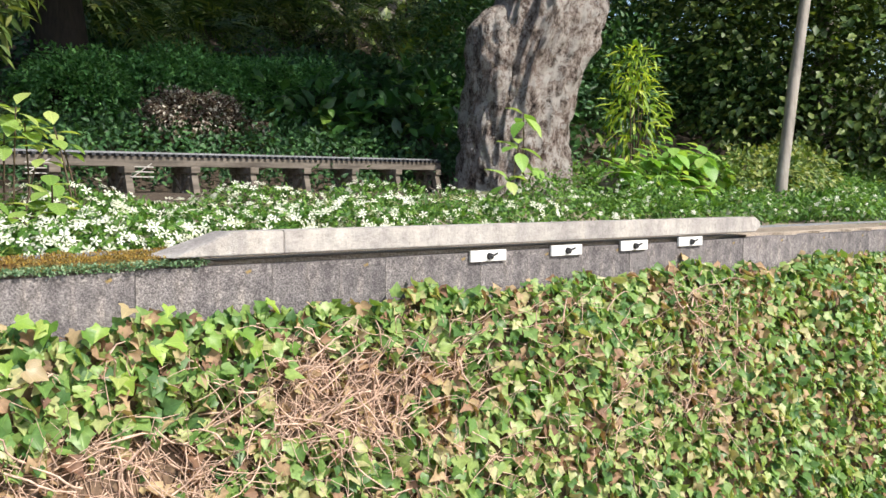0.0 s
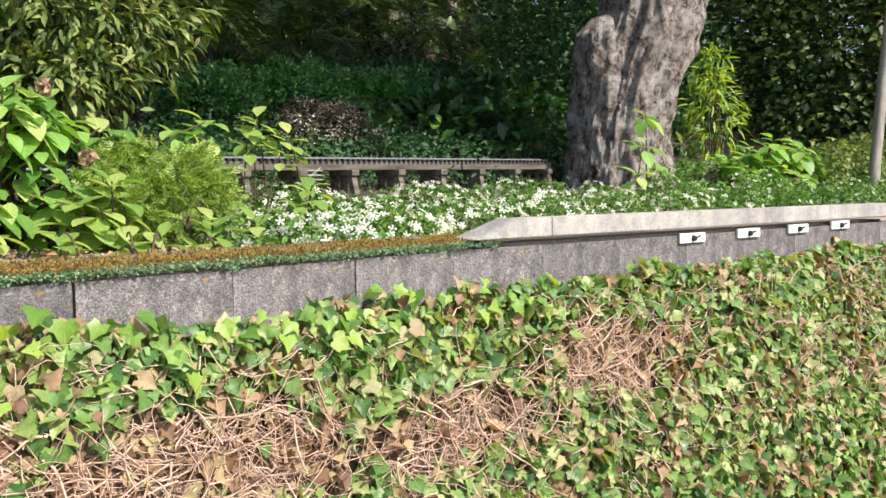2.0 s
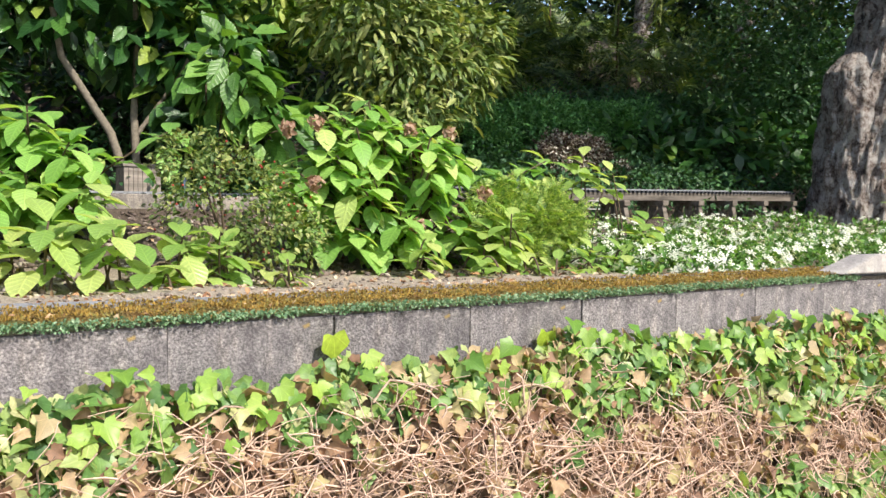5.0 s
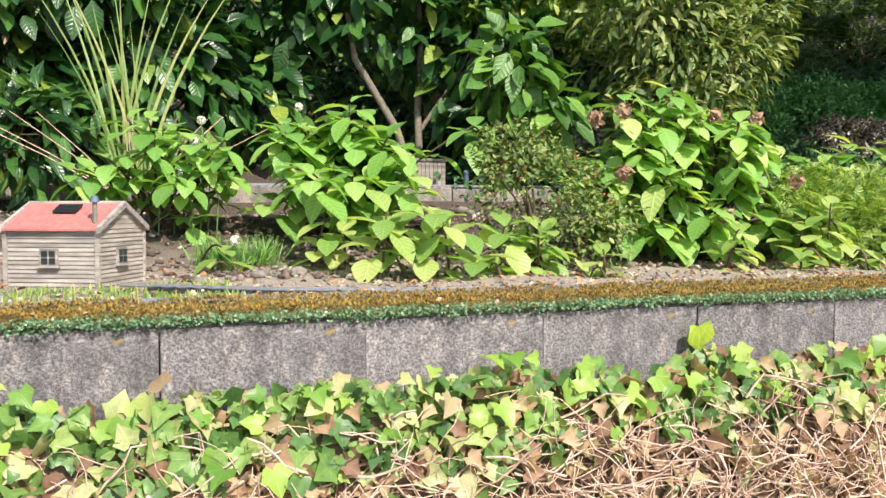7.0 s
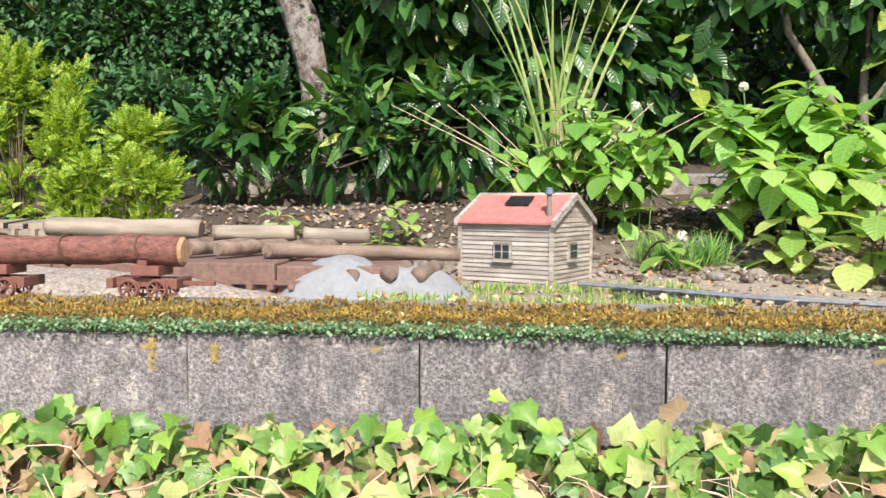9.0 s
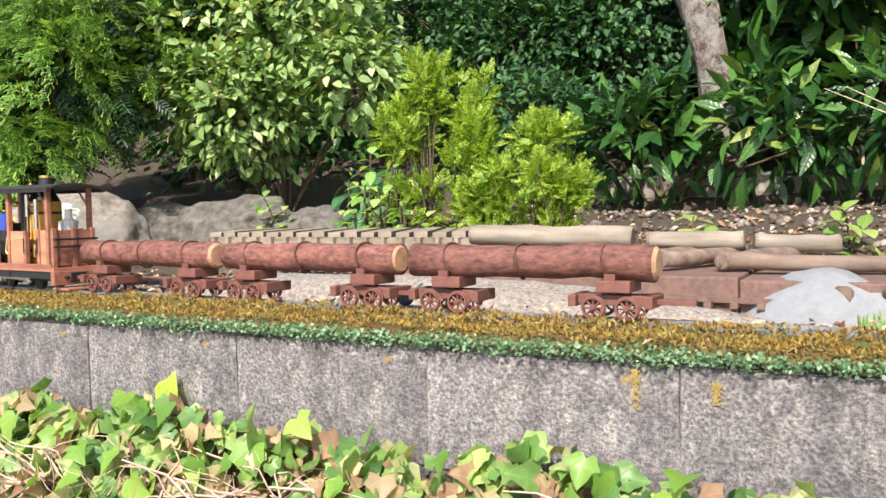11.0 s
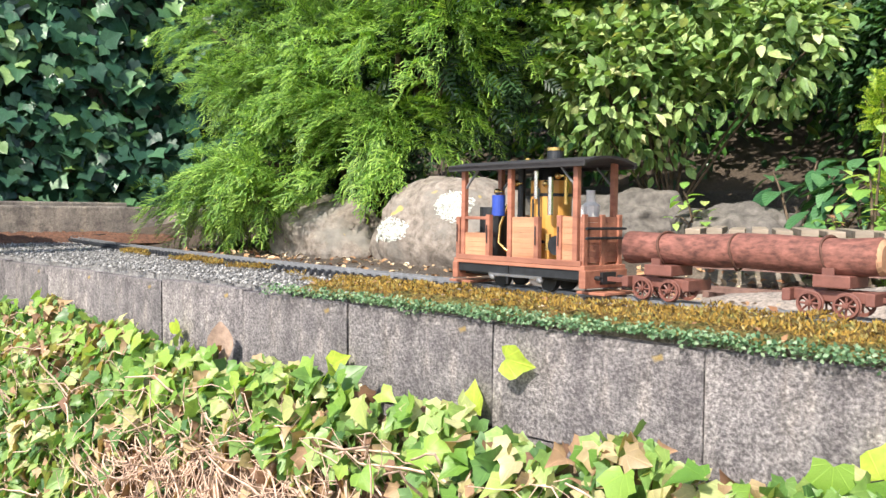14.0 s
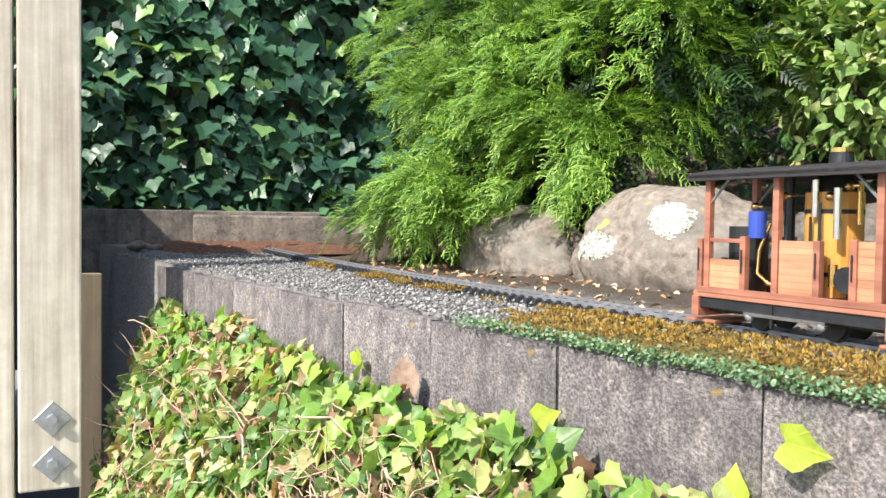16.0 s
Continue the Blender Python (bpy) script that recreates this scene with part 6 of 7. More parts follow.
# ---------------------------------------------------------------- model shed
shed = empty("model_shed", "grey weatherboard model shed with a faded red roof", "model house", m=pose(-2.36, 0.87, 0.995, 0, 0, 154 - 180) @ Matrix.Diagonal((0.98, 0.98, 0.92, 1)))
# local x runs back along the front wall, y away from the viewer
M["wb"] = wood("weatherboard", (0.17, 0.15, 0.135), (0.46, 0.42, 0.38), 60, (0.1, 1, 1), 0.85)
M["wbside"] = wood("weatherboard_side", (0.2, 0.17, 0.145), (0.46, 0.41, 0.36), 60, (1, 0.1, 1), 0.85)
M["redroof"] = plain("faded_red_roof", (0.42, 0.15, 0.13), 0.75, 0, 0.25, 60, 0.2)
SL, SW, SH = 0.285, 0.265, 0.19
part("body", boxed(-SL + 0.006, -0.006, 0.006, SW - 0.006, 0, SH - 0.004), M["tim"], shed)
nb = 14
for k in range(nb):
    z0, z1 = SH * k / nb, SH * (k + 1) / nb + 0.002
    bm = boxed(-SL, 0, -0.003, 0.004, z0 + 0.001, z1 - 0.001)
    for v in bm.verts:
        if v.co.z > (z0 + z1) / 2 and v.co.y < 0:
            v.co.y += 0.0035
    part("weatherboard", bm, M["wb"], shed)
    bm = boxed(-0.004, 0.003, 0, SW, z0 + 0.001, z1 - 0.001)
    for v in bm.verts:
        if v.co.z > (z0 + z1) / 2 and v.co.x > 0:
            v.co.x -= 0.0035
    part("weatherboard", bm, M["wbside"], shed)
RZ = 0.075
for k in range(5):
    a, b2 = k / 5, (k + 1) / 5
    w0 = SW * (1 - a) / 2
    part("weatherboard", boxed(-0.003, 0.0025, SW / 2 - w0 + 0.004, SW / 2 + w0 - 0.004, SH + RZ * a + 0.001, SH + RZ * b2), M["wbside"], shed)
for x, y in ((-SL, -0.004), (0.0, -0.004), (0.001, SW)):
    part("corner_board", boxed(x - 0.008, x + 0.005, y - 0.003, y + 0.008, 0, SH, 0.001), M["wb"], shed)
for sd3 in (0, 1):
    y0, y1 = (-0.016, SW / 2) if sd3 == 0 else (SW + 0.016, SW / 2)
    e0 = SH - 0.004
    prof = [(y0, e0), (y1, SH + RZ + 0.004), (y1, SH + RZ + 0.010), (y0, e0 + 0.006)]
    bm = bmesh.new()
    va = [bm.verts.new((-SL - 0.008, y, z)) for y, z in prof]
    vb = [bm.verts.new((0.006, y, z)) for y, z in prof]
    bm.faces.new(va)
    bm.faces.new(vb[::-1])
    for i in range(4):
        bm.faces.new((va[i], vb[i], vb[(i + 1) % 4], va[(i + 1) % 4]))
    bmesh.ops.recalc_face_normals(bm, faces=bm.faces)
    roof = part("roof", bm, M["redroof"], shed, "faded red roof")
    for xx in (0.004, -SL - 0.014):
        bm = bmesh.new()
        va = [bm.verts.new((xx, y, z)) for y, z in ((y0 - 0.003, e0 - 0.006), (y1, SH + RZ - 0.006), (y1, SH + RZ + 0.013), (y0 - 0.003, e0 + 0.012))]
        vb = [bm.verts.new((xx + 0.012, v.co.y, v.co.z)) for v in va]
        bm.faces.new(va)
        bm.faces.new(vb[::-1])
        for i in range(4):
            bm.faces.new((va[i], vb[i], vb[(i + 1) % 4], va[(i + 1) % 4]))
        bmesh.ops.recalc_face_normals(bm, faces=bm.faces)
        part("barge_board", bm, M["wb"], shed)
part("ridge", boxed(-SL - 0.012, 0.012, SW / 2 - 0.006, SW / 2 + 0.006, SH + RZ + 0.006, SH + RZ + 0.014, 0.002), M["wb"], shed)
M["glass"] = plain("dark_pane", (0.03, 0.035, 0.04), 0.1, 0, 0.2, 20)


def shed_window(m):
    w = part("window", boxed(-0.028, 0.028, -0.006, 0.002, -0.027, 0.027), M["wb"], shed)
    w.matrix_local = m
    for a in (-1, 1):
        for b2 in (-1, 1):
            put("pane", boxed(a * 0.012 - 0.009, a * 0.012 + 0.009, -0.0085, -0.006, b2 * 0.011 - 0.009, b2 * 0.011 + 0.009), M["glass"], w)
    put("sill", boxed(-0.032, 0.032, -0.012, 0, -0.032, -0.027), M["wb"], w)


shed_window(Matrix.Translation((-SL * 0.52, -0.004, 0.105)))
shed_window(Matrix.Translation((0.003, SW * 0.46, 0.105)) @ pose(0, 0, 0, 0, 0, 90))
bm = rod(bmesh.new(), (-0.02, 0.02, SH - 0.01), (-0.02, 0.02, SH + 0.085), 0.007)
part("stove_pipe", bm, M["pole"], shed, "grey stove pipe")
bm = bmesh.new()
bmesh.ops.create_cone(bm, cap_ends=True, segments=12, radius1=0.014, radius2=0.009, depth=0.02, matrix=pose(-0.02, 0.02, SH + 0.094))
part("cowl", bm, M["blue"], shed, "dark pipe cowl")
bm = boxed(-SL * 0.62, -SL * 0.36, 0.06, 0.1, 0, 0.004)
for v in bm.verts:
    v.co.z += SH + 0.01 + (v.co.y + 0.016) * (RZ + 0.008) / (SW / 2 + 0.016)
part("solar_panel", bm, M["black"], shed, "small black solar panel")

# grass beside the shed
r = rng_at(360)
n = 1700
x, y = r.uniform(-2.8, -2.0, n), r.uniform(0.24, 0.86, n)
keep = np.array([noise.noise((a * 3, b * 6, 1)) > -0.15 - (0.5 if b < 0.5 and a > -2.7 else 0) and not (-2.65 < a < -2.2 and b > 0.8) for a, b in zip(x, y)])
x, y = x[keep], y[keep]
pos = np.array([(a, b, land(a, b)) for a, b in zip(x, y)])
M["grass"] = leaf_mat("grass_blade", [(0, (0.06, 0.15, 0.02)), (0.6, (0.16, 0.32, 0.05)), (1, (0.36, 0.42, 0.12))], 0.5, 0.3)
n = len(pos)
put("grass_patch", scatter(blade(0.14, 0.4, 0.3, 3), pos, turned(r, n, (0, 0, 1), 0.35), turned(r, n, (0, -1, 0.2), 0.5), r.uniform(0.014, 0.035, n)), M["grass"], label="short green grass beside the model shed", category="grass", kind="stuff")
for k, (gx2, gy2) in enumerate([(-1.95, 1.35), (-2.02, 1.42), (-1.86, 1.4)]):
    n = 160
    pos = np.stack([gx2 + r.normal(0, 0.03, n), gy2 + r.normal(0, 0.03, n), np.full(n, land(gx2, gy2))], -1)
    put("grass_tuft", scatter(blade(0.035, 0.4, 0.3, 4), pos, turned(r, n, (0, 0, 1), 0.4), turned(r, n, (0, -1, 0.2), 0.5), r.uniform(0.06, 0.13, n)), M["mid"], label="tuft of fine green grass on the bank", category="grass", group="grass tufts")

# ---------------------------------------------------------------- log yard
M["logwood"] = wood("peeled_log", (0.15, 0.12, 0.09), (0.38, 0.33, 0.27), 24, (0.08, 1, 1), 0.8)
M["sawn"] = plain("sawn_wood", (0.2, 0.145, 0.11), 0.9, 0, 0.3, 90, 0.2)
M["brownlog"] = wood("brown_log", (0.1, 0.07, 0.055), (0.26, 0.19, 0.15), 30, (0.1, 1, 1), 0.85)


def log(name, a, b, ra, mat, label, group, seed):
    r = rng_at(seed)
    u = np.linspace(0, 1, 9)[:, None]
    path = np.array(a) * (1 - u) + np.array(b) * u + r.normal(0, 0.0015, (9, 3))
    co, f = tube(path, ra * (1 + 0.05 * r.normal(0, 1, 9)), 14, 0.035, r)
    me = mesh_np("log", co, f)
    bm = bmesh.new()
    bm.from_mesh(me)
    bmesh.ops.holes_fill(bm, edges=[e for e in bm.edges if e.is_boundary])
    bm.to_mesh(me)
    bm.free()
    ob = put(name, me, mat, label=label, category="log", group=group)
    if name not in ("wagon_log", "log_stub"):
        for p, q in ((path[0], path[1]), (path[-1], path[-2])):
            d = Vector(p - q).normalized()
            put("sawn_end", rod(bmesh.new(), Vector(p) - d * 0.004, Vector(p) + d * 0.003, ra * 1.0, ra * 0.93, 14), M["sawn"], ob, "sawn end of the log")
    return ob


log("log", (-3.72, 0.8, 1.155), (-3.31, 0.86, 1.147), 0.026, M["logwood"], "pale peeled log on top of the log ramp", "peeled logs", 1)
log("log", (-3.28, 0.87, 1.14), (-3.06, 0.89, 1.137), 0.022, M["logwood"], "pale peeled log on top of the log ramp", "peeled logs", 2)
log("log", (-3.04, 0.9, 1.135), (-2.86, 0.92, 1.13), 0.02, M["logwood"], "pale peeled log on top of the log ramp", "peeled logs", 3)
for k in range(8):
    x = -3.79 + 0.1 * k + (0.02 if k % 2 else 0)
    log("skid_log", (x, 0.66 + 0.01 * (k % 3), 1.105), (x + 0.12, 0.92, 1.108), 0.018, M["brownlog"], "short brown skid log with a sawn end", "skid logs", 10 + k)
log("skid_log", (-3.08, 0.68, 1.103), (-2.6, 0.8, 1.09), 0.018, M["brownlog"], "long brown log leading to the plaster bank", "skid logs", 30)
M["plank"] = plain("red_brown_stain", (0.17, 0.1, 0.08), 0.8, 0, 0.3, 60, 0.2)
rb = empty("log_ramp", "red-brown timber ramp base under the skid logs", "timber base")
for k in range(4):
    bm = boxed(-3.86 + 0.28 * k + 0.002, -3.58 + 0.28 * k, 0.57 + 0.006 * (k % 2), 0.95, 0.98, 1.078 + 0.003 * (k % 3), 0.005)
    for v in bm.verts:
        if v.co.y < 0.7 and v.co.z > 1.0:
            v.co.z -= 0.004
    part("baulk", bm, M["plank"], rb)
M["deckw"] = wood("deck_timber", (0.18, 0.14, 0.1), (0.4, 0.34, 0.27), 50, (0.1, 1, 1))
deck = empty("log_deck", "weathered slatted timber log landing", "model deck", m=pose(-4.25, 0.86, 1.06, 0, 0, -2))
for k in range(16):
    part("slat", boxed(-0.02, 0.018, 0.0, 0.5, 0.085, 0.1 + 0.003 * (k % 2), 0.002), M["deckw"], deck).matrix_local = pose(-0.43 + 0.06 * k, 0, 0, 0, 0, 26)
    part("post", boxed(-0.44 + 0.06 * k, -0.428 + 0.06 * k, -0.01, 0.004, 0.01, 0.086), M["deckw"], deck)
part("beam", boxed(-0.47, 0.55, -0.012, 0.0, 0.0, 0.016), M["plank"], deck)
part("panel", boxed(-0.46, 0.54, 0.006, 0.014, 0.0, 0.086), M["deckw"], deck)
siding = empty("siding_track", "rusty red-brown siding rails beside the log landing", "railway track")
for yy in (0.0, 0.045):
    part("rail", boxed(-4.9, -2.85, 0.56 + yy - 0.003, 0.56 + yy + 0.003, 1.03, 1.04), M["plank"], siding)
for k in range(40):
    part("sleeper", boxed(-4.88 + 0.05 * k, -4.866 + 0.05 * k, 0.54, 0.63, 1.02, 1.031), M["plank"], siding)
spur = empty("spur_track", "short dark spur track leaving the main line", "railway track")
for o in (0.0, 0.045):
    hp = Heap()
    hp.add(*tube([(-2.3, 0.72 + o, 1.025), (-2.1, 0.58 + o, 1.025), (-1.95, 0.44 + o, 1.028), (-1.7, 0.31 + o, 1.03), (-1.35, 0.2 + o * 0.8, 1.034)], 0.004, 6))
    part("rail", hp.mesh("rail"), M["rail"], spur)
for k in range(22):
    u = k / 21
    x = -2.2 + 0.8 * u
    y = 0.65 - 0.6 * u + 0.18 * u * u
    part("sleeper", boxed(-0.008, 0.008, -0.045, 0.07, -0.004, 0.004), M["tie"], spur, m=pose(x, y, 1.022, 0, 0, -30 + 15 * u))


def bank_heap(name, mat, c, rad, seed, label, category, hole=False):
    """A low uneven heap."""
    co, n, m = [], 36, 14
    for j in range(m + 1):
        for i in range(n):
            a, q = 2 * math.pi * i / n, j / m
            x, y = rad[0] * q * math.cos(a), rad[1] * q * math.sin(a)
            e = 1 + 0.25 * noise.noise((math.cos(a) * 1.5, math.sin(a) * 1.5, seed))
            h = rad[2] * (1 - q ** 3) * (1 + 0.16 * noise.fractal((x * 9, y * 9, seed), 1, 2, 4)) - 0.01
            co.append((c[0] + x * e, c[1] + y * e, land(c[0] + x * e, c[1] + y * e) + h))
    gi = np.arange((m + 1) * n).reshape(m + 1, n)
    f = np.stack([gi[:-1], gi[1:], np.roll(gi, -1, 1)[1:], np.roll(gi, -1, 1)[:-1]], -1).reshape(-1, 4)
    return put(name, smooth(mesh_np(name, co, f)), mat, label=label, category=category)


M["plaster"] = plain("grey_white_plaster", (0.23, 0.235, 0.25), 0.9, 0, 0.12, 60, 0.5)
M["grit"] = plain("pale_grit", (0.27, 0.23, 0.2), 0.95, 0, 0.6, 110, 0.8)
bank_heap("grit_bank", M["grit"], (-3.8, 0.5, 0), (0.78, 0.17, 0.08), 4, "pale gritty bank below the log ramp", "bank")
bank_heap("plaster_bank", M["plaster"], (-2.83, 0.65, 0), (0.24, 0.15, 0.1), 9, "grey-white plaster bank with log ends showing through", "plaster bank")
for k, (x, y, z) in enumerate([(-2.835, 0.55, 1.05), (-2.75, 0.55, 1.055), (-2.68, 0.565, 1.055)]):
    log("log_stub", (x, y + 0.008, z), (x + 0.03, y + 0.11, z + 0.01), 0.019, M["brownlog"], "short brown log end set in plaster", "log stubs", 40 + k)
lv = empty("point_lever", "blue-grey round weighted lever beside the track", "lever", m=pose(-3.6, 0.265, 1.022))
bm = bmesh.new()
bmesh.ops.create_cone(bm, cap_ends=True, segments=18, radius1=0.018, radius2=0.016, depth=0.018, matrix=pose(0, 0, 0.03, 78, 0, 20))
part("weight", bm, M["blue"], lv)
part("arm", rod(bmesh.new(), (0.0, 0.0, 0.03), (0.03, 0.02, 0.055), 0.0025, n=6), M["blue"], lv)
part("base", boxed(-0.03, 0.03, -0.03, 0.03, 0, 0.01, 0.002), M["blue"], lv)

# ---------------------------------------------------------------- post and shaded end of the garden
M["post"] = wood("grey_pine", (0.48, 0.42, 0.34), (0.85, 0.8, 0.7), 30, (1, 1, 0.035), 0.8, relief=0.5)
M["galv"] = plain("galvanised_steel", (0.42, 0.45, 0.5), 0.4, 0.7, 0.2, 70)
# local x runs across the face, -y faces the path
pm = pose(-7.085, -0.49, 0, 0, 0, 81.5)
ps = empty("gate_post", "pale weathered timber post with two galvanised bolts", "post", m=pm)
part("upright", boxed(-0.085, 0.115, 0, 0.1, 0.255, 3.2, 0.008), M["post"], ps)
part("cheek", boxed(-0.24, -0.097, 0.004, 0.12, 0.1, 3.2, 0.008), M["post"], ps)
for z in (0.505, 0.35):
    bm = bmesh.new()
    bmesh.ops.create_cube(bm, size=1.0, matrix=pose(0.022, -0.004, z, 0, 45, 0) @ Matrix.Diagonal((0.088, 0.008, 0.088, 1)))
    bmesh.ops.bevel(bm, geom=list(bm.edges), offset=0.002, segments=1, affect="EDGES")
    wsh = part("washer", bm, M["galv"], ps, "square galvanised washer")
    bm = bmesh.new()
    bmesh.ops.create_cone(bm, cap_ends=True, segments=6, radius1=0.02, radius2=0.018, depth=0.02, matrix=pose(0.022, -0.017, z, 90))
    put("bolt", bm, M["galv"], wsh)
# weathered timber, its tone set darker for boards standing in shade
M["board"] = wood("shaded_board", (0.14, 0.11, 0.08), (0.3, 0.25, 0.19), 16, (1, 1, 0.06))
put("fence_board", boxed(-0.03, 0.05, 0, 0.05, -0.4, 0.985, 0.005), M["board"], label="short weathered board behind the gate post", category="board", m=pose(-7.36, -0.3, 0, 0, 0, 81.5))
# board screen out of view, added to cast shade on the wall's end
sw = empty("timber_screen", "unseen board screen added to shade the wall's end", "fence", m=pose(-7.5, -0.78, 0, 0, 0, 178))
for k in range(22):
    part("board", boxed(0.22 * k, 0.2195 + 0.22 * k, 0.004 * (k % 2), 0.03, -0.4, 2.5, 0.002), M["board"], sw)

rear = put("wall_rear", boxed(-2.2, 1.0, 0, 0.2, 0.3, 1.25, 0.01), M["kerb"], label="low weathered concrete wall at the end of the line", category="wall", kind="structure", m=pose(-9.85, 0.75, 0, 0, 0, 76))
put("kerb_rear", boxed(-0.1, 1.6, -0.1, 0.12, 0.9, 1.22, 0.015), M["kerb"], label="curved concrete kerb beside the track's end", category="kerb", kind="structure", m=pose(-9.75, 0.95, 0, 0, 0, 62))
M["needles"] = plain("red_needles", (0.13, 0.06, 0.035), 0.95, 0, 0.8, 70, 0.8)
mound("red_moss_bed", M["needles"], -9.6, -8.2, lambda x: 0.35, lambda x: 1.5, lambda x, y: 1.02, 8, "rusty red moss and needles at the track's end", "moss", 0.03)

# single leaves against the wall
M["deadleaf"] = plain("dead_leaf", (0.36, 0.25, 0.19), 0.7, 0, 0.35, 60, 0.3)
tv, tf = blade(0.55, 0.35, -0.15, 6, belly=0.55)
put("dead_leaf", smooth(mesh_np("dead_leaf", tv * 0.115, tf)), M["deadleaf"], label="large curled brown dead leaf against the wall", category="leaf", m=pose(-5.42, -0.05, 0.81, 80, 0, 52))
tv, tf = ivy_leaf(rng_at(12), 0.25, 0.35)
M["limeivy"] = object_leaf_mat("young_ivy", [(0, (0.3, 0.5, 0.05)), (1, (0.4, 0.58, 0.08))], 0.4, 0.35, "palm")
for k, (x, z, s, rot) in enumerate([(-4.551, 0.945, 0.06, 100), (-5.02, 0.87, 0.055, 60), (-1.02, 0.96, 0.075, 170), (-5.68, 0.9, 0.05, 150), (-0.36, 0.92, 0.07, 190), (-3.95, 0.87, 0.06, 10), (-4.62, 0.84, 0.06, 350)]):
    lf = put("ivy_leaf", leaf_mesh("ivy_leaf", (tv, tf), s), M["limeivy"], label="single bright lime ivy leaf against the wall", category="leaf", group="ivy leaves on the wall",
             m=Matrix.Translation((x, -0.03, z)) @ pose(0, 0, 0, 0, rot, 0) @ pose(0, 0, 0, 78, 0, 0))


# ---------------------------------------------------------------- the log train
M["cedar"] = wood("varnished_cedar", (0.36, 0.165, 0.09), (0.6, 0.33, 0.19), 70, (0.1, 1, 1), 0.5, relief=0.12)
M["redwood"] = wood("red_stained_wood", (0.25, 0.095, 0.062), (0.42, 0.185, 0.12), 70, (0.1, 1, 1), 0.5, relief=0.12)
M["roofblack"] = plain("roof_felt", (0.028, 0.025, 0.026), 0.6, 0, 0.3, 70, 0.15)
M["ironblack"] = plain("chassis_black", (0.03, 0.032, 0.036), 0.45, 0.4, 0.3, 60)
M["brass"] = plain("brass", (0.62, 0.42, 0.16), 0.25, 1.0, 0.15, 60)
M["lagging"] = wood("boiler_lagging", (0.48, 0.22, 0.04), (0.7, 0.38, 0.09), 45, (1, 1, 0.06), 0.35, relief=0.08)
M["chrome"] = plain("bright_steel", (0.6, 0.6, 0.62), 0.22, 1.0, 0.1, 60)
M["bluepaint"] = plain("blue_paint", (0.03, 0.07, 0.38), 0.35, 0, 0.15, 60)
M["figure"] = plain("painted_figure", (0.66, 0.63, 0.6), 0.7, 0, 0.12, 60)
M["rustred"] = plain("rust_red_paint", (0.17, 0.066, 0.05), 0.6, 0, 0.25, 80, 0.15)


def set_on_track(x_centre):
    """Pose on the rails; local -x points to the train's front."""
    s = float(np.interp(-x_centre, -TP[:, 0], TS))
    return s


def track_pose(s):
    x, y, h = on_track(s)
    return pose(x, y, RAIL, 0, 0, math.degrees(h) - 180)


